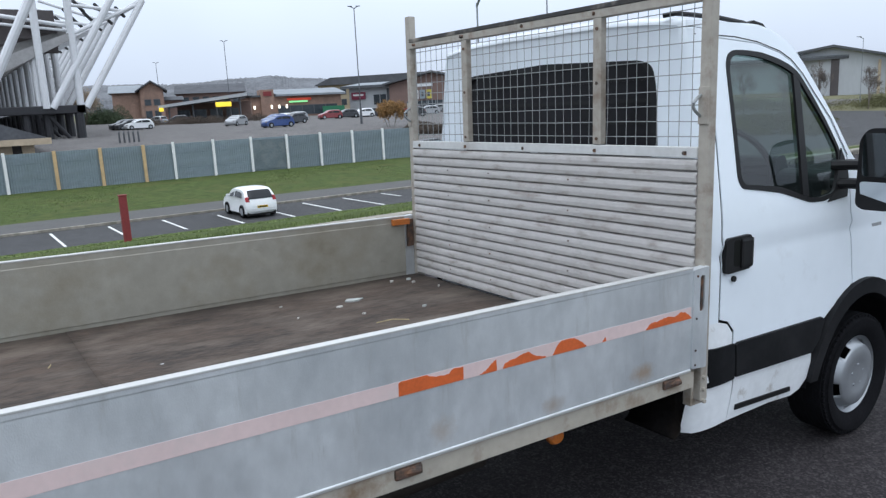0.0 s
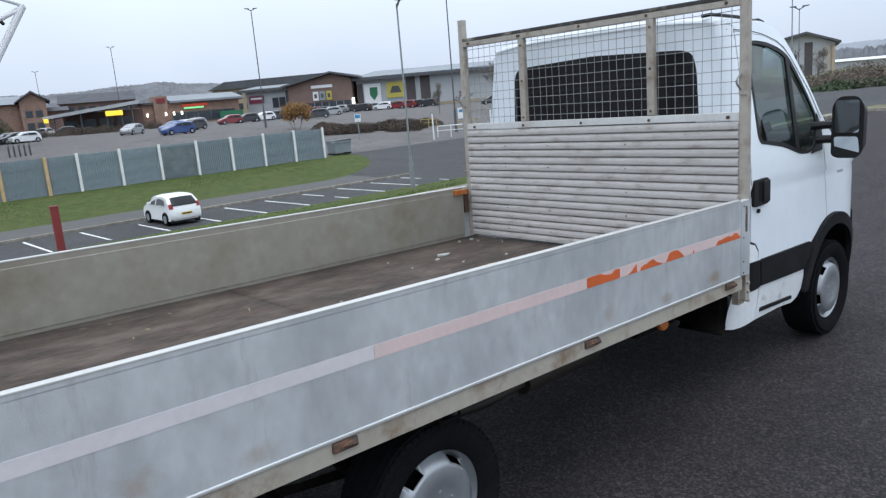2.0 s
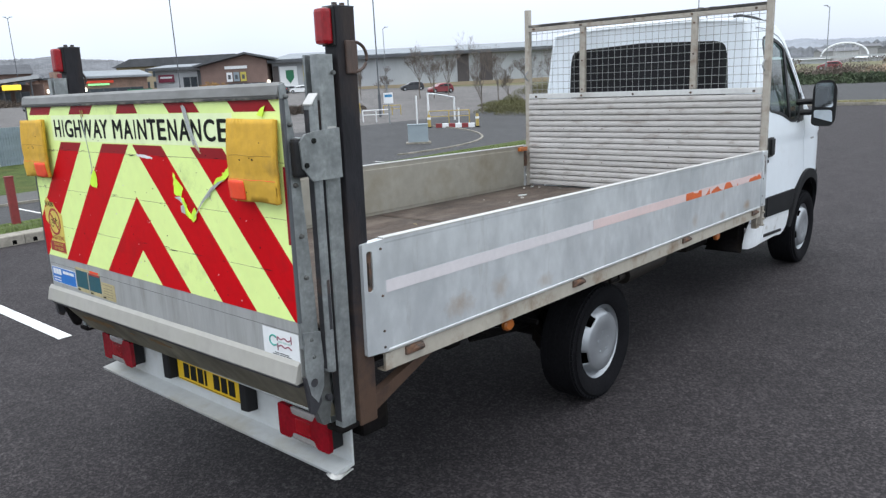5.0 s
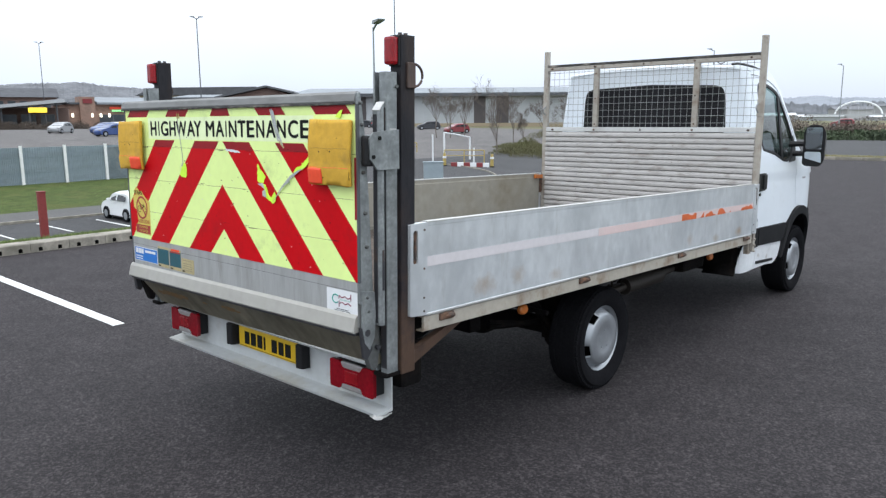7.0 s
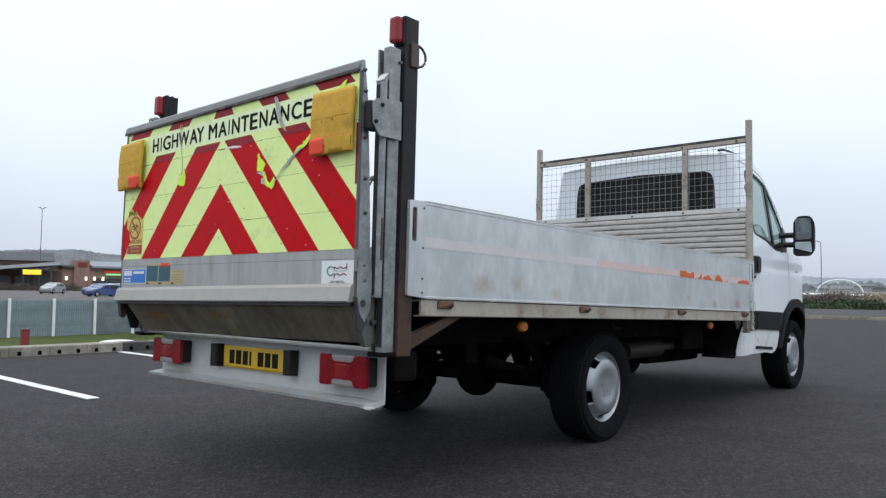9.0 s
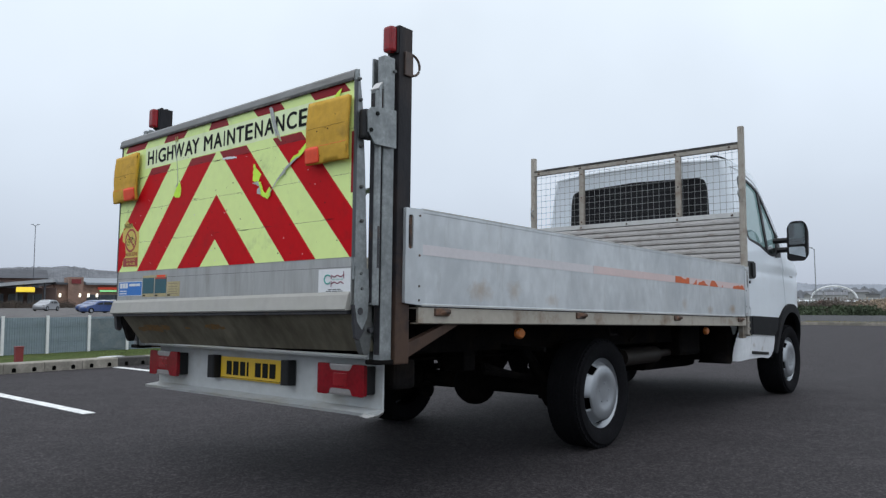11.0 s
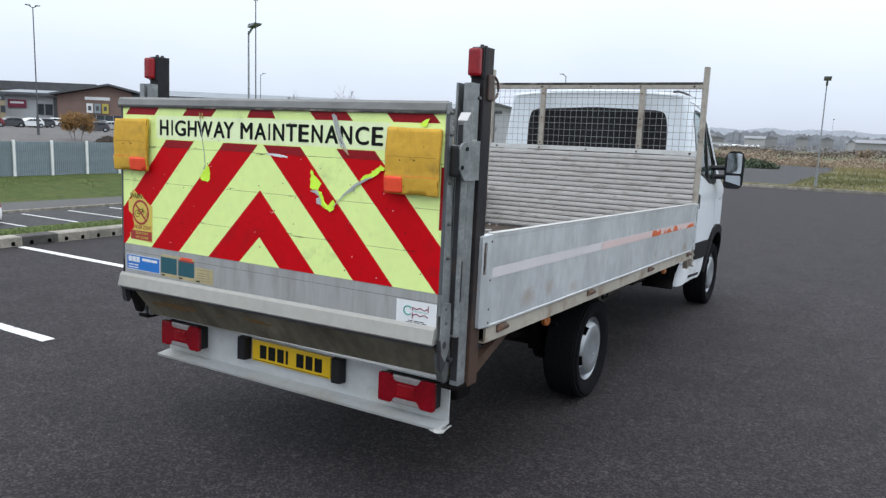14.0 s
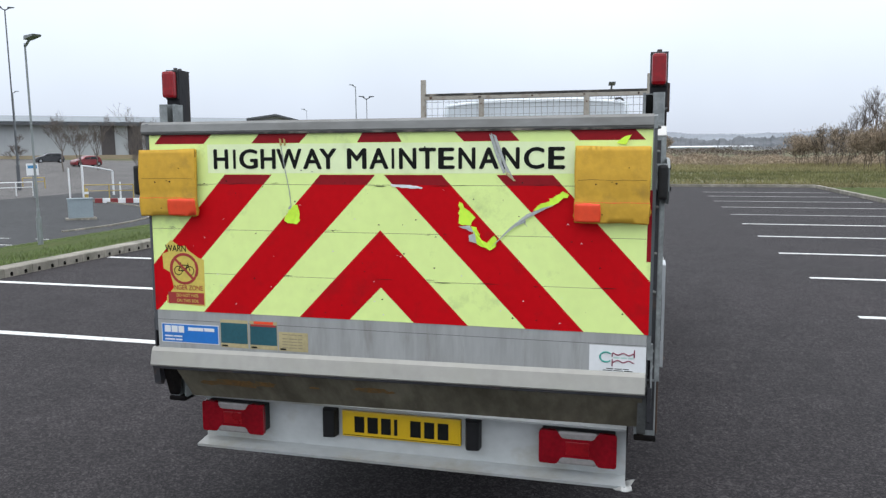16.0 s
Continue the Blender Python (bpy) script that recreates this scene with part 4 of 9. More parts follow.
lift = part("tail_lift", boxed(TX, TX + 0.032, -0.985, 0.985, 0.80, 1.715, 0.002), LIFT_ALLOY, truck, "raised aluminium tail lift platform with chevron markings")
joints = (0.850, 0.965, 1.150, 1.330, 1.512, 1.7115)
part("lift_cap", prism(bmesh.new(), [(TX - 0.006, 1.712), (TX - 0.010, 1.722), (TX - 0.004, 1.750), (TX + 0.006, 1.760), (TX + 0.020, 1.757), (TX + 0.024, 1.712)], 1, -0.988, 1.018), CAP_ALLOY, lift, "dull grey top cap")
part("panel_joint", boxed(TX - 0.0003, TX + 0.001, -0.985, 0.985, 0.9500, 0.9516), GALV_DARK, lift)
part("lift_cap_lip", boxed(TX - 0.012, TX - 0.005, -0.987, 1.016, 1.708, 1.716, 0.001), FRAME_DARK, lift)
for s in (-1, 1):
    edge = part("lift_edge", prism(bmesh.new(), [(TX + 0.002, 0.90), (TX + 0.072, 0.90), (TX + 0.066, 1.08), (TX + 0.053, 1.33), (TX + 0.034, 1.60), (TX + 0.012, 1.757), (TX - 0.004, 1.752)], 1, s * 0.986, s * 1.000),
                GALV if s < 0 else FASCIA, lift, "riveted steel edge frame")
    plate = part("hinge_plate", prism(bmesh.new(), [(TX + 0.006, 0.955), (TX + 0.074, 0.945), (TX + 0.080, 0.84), (TX + 0.072, 0.75), (TX + 0.045, 0.70), (TX + 0.018, 0.735), (TX + 0.004, 0.80)], 1, s * 1.000, s * 1.007), GALV if s < 0 else RUST_FACE, lift, "worn steel hinge plate")
    for x, z in ((0.034, 0.925), (0.040, 0.865), (0.036, 1.137), (0.030, 1.275), (0.022, 1.44), (0.018, 1.63), (0.010, 1.715)):
        part("rivet", tube(bmesh.new(), [(TX + x, s * 0.999, z), (TX + x, s * 1.008, z), (TX + x, s * 1.012, z)], 0.0085, 10, 0.005), GALV_DARK if s < 0 else FASCIA, lift)
    part("closing_strip", boxed(TX - 0.004, TX + 0.006, *span(s, 0.990, 1.0005), 0.99, 1.71), FASCIA, lift)
    part("hinge_hook", prism(bmesh.new(), [(TX - 0.004, 0.80), (TX + 0.05, 0.80), (TX + 0.06, 0.70), (TX + 0.03, 0.66), (TX + 0.012, 0.67)], 1, s * 0.992, s * (1.022 if s > 0 else 1.006)), RUST_FACE, lift, "dark steel hook")
    part("rubber_buffer", boxed(-1.940, -1.885, *span(s, 1.006, 1.040 if s < 0 else 1.076), 1.465, 1.588, 0.012), BLACK, lift, "black rubber buffer")
lip = part("ramp_lip", prism(bmesh.new(), [(TX - 0.001, 0.842), (TX + 0.03, 0.842), (TX + 0.03, 0.772), (TX - 0.022, 0.766), (TX - 0.026, 0.772), (TX - 0.012, 0.828)], 1, -0.992, 1.004), LIP_ALLOY, lift, "pale scraped aluminium ramp lip")
# A solid dark bar draws the shade under the lip.
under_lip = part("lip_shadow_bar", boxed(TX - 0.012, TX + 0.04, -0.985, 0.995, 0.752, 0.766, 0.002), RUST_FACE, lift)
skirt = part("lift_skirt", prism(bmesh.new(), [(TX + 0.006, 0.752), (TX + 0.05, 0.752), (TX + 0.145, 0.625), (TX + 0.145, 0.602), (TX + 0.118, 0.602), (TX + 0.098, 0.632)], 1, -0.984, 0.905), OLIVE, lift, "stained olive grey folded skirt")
rnd = random.Random(12)
for cy, cz, w, h in ((0.66, 0.688, 0.26, 0.036), (0.52, 0.692, 0.10, 0.028), (0.78, 0.682, 0.10, 0.022), (0.06, 0.698, 0.14, 0.022), (-0.02, 0.692, 0.05, 0.014), (0.30, 0.69, 0.05, 0.010)):
    n = 20
    pts = [(cy + w / 2 * (1 + rnd.uniform(-0.35, 0.2)) * math.copysign(abs(math.cos(k * 2 * math.pi / n)) ** 0.5, math.cos(k * 2 * math.pi / n)), h / 2 * (1 + rnd.uniform(-0.5, 0.3)) * math.sin(k * 2 * math.pi / n)) for k in range(n)]
    bm = prism(bmesh.new(), pts, 0, -0.0012, 0.0004)
    for v in bm.verts:
        v.co = Vector((TX + 0.006 + (0.752 - cz - v.co.z) * 0.767 + v.co.x, v.co.y, cz + v.co.z))
    part("rust_stain", bm, SKIRT_STAIN, skirt, "orange brown rust stain")

# the lip and skirt hang a little lower on the kerb side
for ob in (lip, under_lip, skirt):
    ob.matrix_basis = Matrix.Rotation(-0.0115, 4, "X") @ ob.matrix_basis

# chevron film: yellow ground, red bars, pale word band
FX = TX - 0.0006
for z0, z1 in zip(joints[1:], joints[2:]):
    part("film_board", boxed(FX - 0.0008, TX + 0.004, -0.992, 0.992, max(z0, 0.990) + 0.0006, z1 - 0.0006), FLUO, lift, "fluorescent yellow film")
part("film_joint", boxed(FX - 0.0002, TX + 0.004, -0.9915, 0.9915, 0.991, 1.711), INK, lift)


def film(name, polys, material, dx, label):
    bm = bmesh.new()
    for p in polys:
        prism(bm, [(y, z) for y, z in p], 0, FX - 0.0008 - dx, FX - 0.0008 - dx + 0.0006)
    return part(name, bm, material, lift, label)


def mirrored(p):
    return [[(y, z) for y, z in p], [(-y, z) for y, z in p][::-1]]


film("word_band", [[(-0.722, 1.5560), (0.722, 1.5560), (0.722, 1.6690), (-0.722, 1.6690)]], FLUO_PALE, 0.0004, "paler yellow band behind the words")
bar_a = [(0, 1.341), (0.340, 0.9905), (0.130, 0.9905), (0, 1.122)]
film("chevron_bar", mirrored(bar_a), RED_FILM, 0.0006, "red reflective chevron bar")
for p in mirrored([(0.018, 1.5505), (0.240, 1.5505), (0.765, 0.9905), (0.556, 0.9905)]) + mirrored([(0.445, 1.5505), (0.648, 1.5505), (0.991, 1.180), (0.991, 0.9905), (0.977, 0.9905)]):
    film("chevron_bar", [p], RED_FILM, 0.0006, "red reflective chevron bar")
for p in mirrored([(0.018, 1.5505), (0.240, 1.5505), (0.275, 1.5125), (0.052, 1.5125)]) + mirrored([(0.445, 1.5505), (0.648, 1.5505), (0.683, 1.5125), (0.480, 1.5125)]):
    film("faded_band", [p], MAROON, 0.0009, "faded maroon film")
for p in mirrored([(0.700, 1.7105), (0.925, 1.7105), (0.962, 1.672), (0.738, 1.672)]) + mirrored([(0.286, 1.7105), (0.492, 1.7105), (0.528, 1.672), (0.325, 1.672)]) + [[(-0.066, 1.7105), (0.064, 1.7105), (0.088, 1.672), (-0.088, 1.672)]]:
    film("upper_bar", [p], MAROON, 0.0006, "faded maroon bar")
for p in mirrored([(0.9915, 1.50), (0.976, 1.50), (0.976, 1.25), (0.9915, 1.25)])[1:]:
    film("side_bar", [p], MAROON, 0.0009, "red film at the edge")
words = {}
for letter, a, b in (("H", 0.695, 0.630), ("I", 0.611, 0.595), ("G", 0.582, 0.502), ("H", 0.490, 0.425), ("W", 0.422, 0.315), ("A", 0.310, 0.232), ("Y", 0.242, 0.171), ("M", 0.129, 0.051), ("A", 0.040, -0.036),
                     ("I", -0.046, -0.061), ("N", -0.077, -0.145), ("T", -0.154, -0.220), ("E", -0.229, -0.289), ("N", -0.304, -0.368), ("A", -0.380, -0.454), ("N", -0.464, -0.529), ("C", -0.544, -0.617), ("E", -0.631, -0.689)):
    one = lettering(letter, a - b - 0.006, 0.074, rearward((a + b) / 2, 1.611, FX - 0.0021), 0.030 if letter != "I" else 0.008)
    word = words.setdefault("HIGHWAY" if a > 0.15 else "MAINTENANCE", bmesh.new())
    made = {v: word.verts.new(v.co) for v in one.verts}
    for f in one.faces:
        word.faces.new([made[v] for v in f.verts])
    one.free()
for text, word in words.items():
    part("lettering", word, INK, lift, "black capitals reading " + text)

# torn film, scratches and chips
rnd = random.Random(21)


def flap(outline, material, depth, curl):
    """A loose piece of film: its outline in y and z, standing off the board and curling away from it."""
    bm = prism(bmesh.new(), outline, 0, FX - 0.0030, FX - 0.0018)
    ys = [y for y, z in outline]
    for v in bm.verts:
        v.co.x -= depth + curl * abs(math.sin((v.co.y - min(ys)) * 34 + v.co.z * 20))
    return part("torn_film", bm, material, lift, "loose torn edge of reflective film")


def frayed(outline, seed, jag=0.004):
    """An outline with fine ragged steps between its corners."""
    r = random.Random(seed)
    out = []
    for (y0, z0), (y1, z1) in zip(outline, outline[1:] + outline[:1]):
        n = max(1, int(math.hypot(y1 - y0, z1 - z0) / 0.012))
        out += [(y0 + (y1 - y0) * k / n + (r.uniform(-jag, jag) if k else 0), z0 + (z1 - z0) * k / n + (r.uniform(-jag, jag) if k else 0)) for k in range(n)]
    return out


flap(frayed([(-0.308, 1.453), (-0.369, 1.396), (-0.357, 1.382), (-0.350, 1.366), (-0.306, 1.374)], 1), FLUO_BRIGHT, 0.0, 0.003)
flap(frayed([(-0.352, 1.364), (-0.374, 1.360), (-0.391, 1.314), (-0.412, 1.304), (-0.439, 1.331), (-0.450, 1.318), (-0.444, 1.290), (-0.423, 1.276), (-0.372, 1.300), (-0.362, 1.335)], 2), FLUO_BRIGHT, 0.001, 0.004)
flap(frayed([(-0.306, 1.362), (-0.348, 1.366), (-0.368, 1.340), (-0.345, 1.346)], 3, 0.002), PALE_FILM, 0.002, 0.003)
flap(frayed([(-0.344, 1.330), (-0.366, 1.338), (-0.374, 1.302), (-0.346, 1.308)], 4, 0.002), PALE_FILM, 0.003, 0.002)
flap(frayed([(-0.580, 1.424), (-0.622, 1.452), (-0.662, 1.480), (-0.683, 1.494), (-0.706, 1.482), (-0.662, 1.449), (-0.612, 1.430)], 5, 0.006), FLUO_BRIGHT, 0.0, 0.004)
flap([(-0.420, 1.280), (-0.491, 1.346), (-0.545, 1.388), (-0.612, 1.424), (-0.655, 1.446), (-0.612, 1.434), (-0.556, 1.410), (-0.495, 1.360)], PALE_FILM, 0.0025, 0.003)
flap([(-0.505, 1.360), (-0.530, 1.381), (-0.553, 1.392), (-0.552, 1.372), (-0.560, 1.366), (-0.548, 1.380)], PALE_FILM, 0.004, 0.002)
flap(frayed([(0.394, 1.372), (0.373, 1.412), (0.352, 1.434), (0.336, 1.434), (0.327, 1.372), (0.343, 1.358), (0.379, 1.362)], 6), FLUO_BRIGHT, 0.0, 0.004)
flap([(0.376, 1.420), (0.362, 1.436), (0.364, 1.412)], PALE_FILM, 0.003, 0.002)
flap(frayed([(-0.041, 1.517), (-0.120, 1.513), (-0.168, 1.505), (-0.165, 1.498), (-0.110, 1.502), (-0.050, 1.506)], 7, 0.002), LABEL_WHITE, 0.0, 0.001)
flap(frayed([(-0.866, 1.662), (-0.881, 1.677), (-0.915, 1.690), (-0.905, 1.672), (-0.897, 1.656)], 8), FLUO_BRIGHT, 0.0, 0.004)
for y in (0.408, 0.391):
    flap([(y, 1.690), (y - 0.009, 1.686), (y - 0.012, 1.664), (y - 0.004, 1.660)], YELLOW, 0.0, 0.002)
for dy in (0.0, 0.014):
    flap([(-0.418 - dy, 1.698), (-0.430 - dy, 1.690), (-0.452 - dy, 1.630), (-0.478 - dy, 1.560), (-0.470 - dy, 1.556), (-0.444 - dy, 1.620)], PALE_FILM, 0.0008, 0.003)
flap([(-0.484, 1.562), (-0.516, 1.530), (-0.510, 1.528), (-0.480, 1.553)], LABEL_CREAM, 0.0, 0.003)
bm = tube(bmesh.new(), [(FX - 0.003, 0.404, 1.68), (FX - 0.003, 0.386, 1.57), (FX - 0.003, 0.370, 1.49), (FX - 0.003, 0.364, 1.43)], 0.0016, 5)
tube(bm, [(FX - 0.003, -0.425, 1.70), (FX - 0.003, -0.455, 1.63), (FX - 0.003, -0.505, 1.54)], 0.0022, 5)
tagged(part("loose_thread", bm, PALE_FILM, lift), kind="stuff")
bm = bmesh.new()
for i in range(60):
    y, z, w = rnd.uniform(-0.95, 0.95), rnd.uniform(1.0, 1.66), rnd.uniform(0.0012, 0.0048)
    prism(bm, [(y - w, z), (y, z + w * rnd.uniform(0.3, 0.9)), (y + w * 0.8, z - w * 0.2), (y - w * 0.2, z - w * 0.7)], 0, FX - 0.0024, FX - 0.0017)
for i in range(26):
    y, z, w = rnd.uniform(-0.95, 0.95), rnd.choice((1.150, 1.330, 1.512)) + rnd.gauss(0, 0.004), rnd.uniform(0.008, 0.045)
    k = rnd.uniform(0.0006, 0.0016)
    prism(bm, [(y - w, z), (y - w * 0.2, z + k), (y + w, z + rnd.uniform(-0.003, 0.003)), (y + w * 0.1, z - k)], 0, FX - 0.0024, FX - 0.0017)
tagged(part("film_chip", bm, INK, lift), kind="stuff")
bm = bmesh.new()
for i in range(34):
    y, z, w = rnd.uniform(-0.95, 0.95), rnd.uniform(1.0, 1.5), rnd.uniform(0.0015, 0.005)
    prism(bm, [(y - w, z), (y, z + w * 0.8), (y + w * 0.9, z - w * 0.4)], 0, FX - 0.0024, FX - 0.0017)
tagged(part("film_chip", bm, LABEL_WHITE, lift), kind="stuff")

# folded warning flags
for s in (-1, 1):
    ya, yb = (-0.982, -0.726) if s < 0 else (0.760, 1.018)
    w = yb - ya
    cloth = lambda u, v: FX - 0.020 - 0.005 * noise.noise((u * 7, v * 7, 5 + s)) - 0.002 * noise.noise((u * 19, v * 23, 2)) - 0.005 * smooth(1.470, 1.446, v) - 0.009 * math.sin((v - 1.384) / 0.268 * math.pi)
    edge = [(0.004, 1.386), (0.30, 1.384), (0.62, 1.387), (0.99, 1.383), (1.0, 1.45), (0.990, 1.466), (1.0, 1.53), (0.998, 1.648), (0.55, 1.648), (0.004, 1.652), (0.0, 1.56), (0.008, 1.468), (0.0, 1.45)]
    bm = bmesh.new()
    sheet(bm, rounded([(ya + w * (p if s > 0 else 1 - p), z) for p, z in edge][::1 if s > 0 else -1], 0.006), [], lambda u, v: (cloth(u, v), u, v), 0.016)
    flag = thicken(part("warning_flag", bm, FLAG, lift, "folded ochre warning flag with an orange corner", smooth=True), 0.016, 0)
    reach = 0.36 if s < 0 else 0.50
    patch = [(0.004, 1.390), (reach * 0.5, 1.387), (reach * 0.98, 1.389), (reach, 1.420), (reach * 0.97, 1.452), (0.5 * reach, 1.455), (0.006, 1.452)]
    bm = bmesh.new()
    sheet(bm, rounded([(yb - w * p if s < 0 else ya + w * p, z) for p, z in patch][::-1 if s < 0 else 1], 0.005), [], lambda u, v: (cloth(u, v) - 0.0105, u, v), 0.016)
    thicken(part("orange_corner", bm, ORANGE_PATCH, flag, "orange red corner patch", smooth=True), 0.003, 0)
    seam = mat("dark_flag_seam", (0.30, 0.175, 0.02), 0.8)
    for z, p0, p1, m in ((1.456, 0.01, 0.99, ORANGE_PATCH), (1.534, 0.05, 0.95, seam)):
        line = [(ya + w * (p0 + (p1 - p0) * k / 12), z + 0.004 * noise.noise((k * 0.4, z, s))) for k in range(13)] if s > 0 else [(yb - w * (p0 + (p1 - p0) * k / 12), z + 0.004 * noise.noise((k * 0.4, z, s))) for k in range(13)]
        part("fold_seam", tube(bmesh.new(), [(cloth(y, v) - 0.0072, y, v) for y, v in line], 0.0016, 5), m, flag)
    bm = bmesh.new()
    for p, z, r in ((0.44, 1.522, 0.0035), (0.50, 1.527, 0.002), (0.71, 1.520, 0.003), (0.28, 1.576, 0.002), (0.62, 1.415, 0.0022)):
        y = ya + w * p
        prism(bm, [(y, z - r), (y + r * 1.6, z), (y + r * 0.4, z + r), (y - r, z + r * 0.3)], 0, cloth(y, z) - 0.0095, cloth(y, z) - 0.006)
    tagged(part("flag_stain", bm, INK, flag), kind="stuff")

# stickers
def sticker(name, y0, y1, z0, z1, m, label, dx=0.0004, x=TX):
    return part(name, boxed(x - dx - 0.0006, x - dx, min(y0, y1), max(y0, y1), z0, z1), m, lift, label)


def bars(y0, y1, z, h, m, parent_name, dx=0.0014, x=TX, gaps=()):
    bm = bmesh.new()
    a, b = max(y0, y1), min(y0, y1)
    cuts = [a] + [a - (a - b) * g for g in gaps] + [b]
    for p, q in zip(cuts, cuts[1:]):
        box(bm, x - dx - 0.0004, x - dx, q + 0.002, p - 0.002, z - h / 2, z + h / 2)
    return part(parent_name, bm, m, lift)


blue = sticker("maker_label", 0.968, 0.702, 0.855, 0.935, LABEL_WHITE, "blue and white maker's sticker")
part("label_field", boxed(TX - 0.0016, TX - 0.0011, 0.705, 0.965, 0.858, 0.932), LABEL_BLUE, blue)
bars(0.955, 0.86, 0.912, 0.028, LABEL_WHITE, "label_bar", 0.0017, gaps=(0.34, 0.68))
bars(0.845, 0.72, 0.915, 0.014, LABEL_WHITE, "label_bar", 0.0017, gaps=(0.6,))
bars(0.955, 0.87, 0.882, 0.006, LABEL_WHITE, "label_bar", 0.0017, gaps=(0.5,))
bars(0.955, 0.87, 0.868, 0.006, LABEL_WHITE, "label_bar", 0.0017, gaps=(0.6,))
for y0, y1 in ((0.694, 0.570), (0.562, 0.440)):
    sticker("instruction_label", y0, y1, 0.848, 0.963, LABEL_CREAM, "teal and cream instruction sticker")
    sticker("label_field", y0 - 0.002, y1 + 0.002, 0.866, 0.950, LABEL_TEAL, "", 0.0011)
bars(0.545, 0.455, 0.957, 0.011, ORANGE_PATCH, "label_bar", 0.0013, gaps=())
bars(0.558, 0.444, 0.946, 0.008, LABEL_RED, "label_bar", 0.0022)
sticker("capacity_label", 0.434, 0.308, 0.848, 0.925, LABEL_CREAM, "yellowed capacity sticker")
for z in (0.915, 0.898, 0.886, 0.874, 0.862):
    bars(0.42, 0.33, z, 0.003, mat("faded_print", (0.25, 0.22, 0.14), 0.7), "label_bar", 0.0012, gaps=(0.3, 0.75))
for y in (0.69, 0.558, 0.43):
    bars(y, y - 0.03, 0.855, 0.007, INK, "label_bar", 0.0014)
logo = sticker("dealer_label", -0.787, -0.984, 0.848, 0.946, LABEL_WHITE, "white sticker with a teal and maroon emblem")
bm = tube(bmesh.new(), [(TX - 0.0014, -0.846 + 0.021 * math.cos(a), 0.904 + 0.018 * math.sin(a)) for a in [math.pi + 0.75 + (2 * math.pi - 1.5) * k / 16 for k in range(17)]], 0.0030, 6)
part("emblem", bm, LOGO_TEAL, logo)
bm = tube(bmesh.new(), [(TX - 0.0014, y, z) for y, z in ((-0.868, 0.906), (-0.868, 0.919))], 0.0022, 5)
tube(bm, [(TX - 0.0014, -0.868 - 0.076 * k / 24, 0.9165 + 0.0035 * math.cos(k / 24 * 4 * math.pi)) for k in range(25)], 0.0024, 5)
tube(bm, [(TX - 0.0014, -0.944, 0.906), (TX - 0.0014, -0.944, 0.934)], 0.0022, 5)
tube(bm, [(TX - 0.0014, -0.868, 0.872), (TX - 0.0014, -0.868, 0.897)], 0.0022, 5)
tube(bm, [(TX - 0.0014, -0.868 - 0.076 * k / 24, 0.8895 - 0.0035 * math.cos(k / 24 * 4 * math.pi)) for k in range(25)], 0.0024, 5)
part("emblem", bm, LOGO_MAROON, logo)
for y0, y1, z, h, m in ((-0.870, -0.942, 0.903, 0.006, mat("pale_teal_print", (0.42, 0.58, 0.54), 0.5)), (-0.846, -0.928, 0.862, 0.0030, INK), (-0.834, -0.940, 0.8555, 0.0028, INK)):
    bars(y0, y1, z, h, m, "label_bar", 0.0011, gaps=(0.35, 0.7))

WX = FX - 0.0012
warn = part("warning_label", prism(bmesh.new(), [(0.935, 1.022), (0.758, 1.013), (0.757, 1.205), (0.785, 1.215), (0.83, 1.245), (0.84, 1.262), (0.865, 1.258), (0.905, 1.283), (0.93, 1.262), (0.918, 1.236), (0.948, 1.225), (0.945, 1.165),
             (0.915, 1.15), (0.905, 1.11), (0.90, 1.085), (0.935, 1.05)], 0, WX - 0.001, WX - 0.0004), LABEL_YELLOW, lift, "torn yellow warning sticker with a barred bicycle")
bm = tube(bmesh.new(), [(WX - 0.0014, 0.849 + 0.060 * math.cos(a), 1.166 + 0.060 * math.sin(a)) for a in [2 * math.pi * k / 28 for k in range(29)]], 0.0065, 6, cap=False)
tube(bm, [(WX - 0.0014, 0.849 + 0.042, 1.166 + 0.042), (WX - 0.0014, 0.849 - 0.042, 1.166 - 0.042)], 0.006, 6)
for v in bm.verts:
    v.co.x = WX - 0.0014 + (v.co.x - WX + 0.0014) * 0.12
part("prohibition_ring", bm, LABEL_RED, warn)
bm = bmesh.new()
for cy in (0.876, 0.822):
    tube(bm, [(WX - 0.0014, cy + 0.018 * math.cos(a), 1.158 + 0.018 * math.sin(a)) for a in [2 * math.pi * k / 14 for k in range(15)]], 0.002, 5, cap=False)
for a, b in (((0.876, 1.158), (0.862, 1.182)), ((0.862, 1.182), (0.832, 1.180)), ((0.862, 1.182), (0.848, 1.158)), ((0.848, 1.158), (0.832, 1.180)), ((0.832, 1.190), (0.822, 1.158)), ((0.848, 1.158), (0.876, 1.158)), ((0.862, 1.182), (0.864, 1.192))):
    tube(bm, [(WX - 0.0014, *a), (WX - 0.0014, *b)], 0.0022, 5)
for v in bm.verts:
    v.co.x = WX - 0.0012 + (v.co.x - WX + 0.0014) * 0.1
part("bicycle_symbol", bm, INK, warn)
part("label_field", boxed(WX - 0.0014, WX - 0.001, 0.762, 0.928, 1.020, 1.068), LABEL_RED, warn)
part("label_print", lettering("WARN", 0.095, 0.026, rearward(0.885, 1.250, WX - 0.0014), 0.02), INK, warn)
part("label_print", lettering("NGER ZONE", 0.13, 0.020, rearward(0.832, 1.088, WX - 0.0014), 0.02), LABEL_RED, warn)
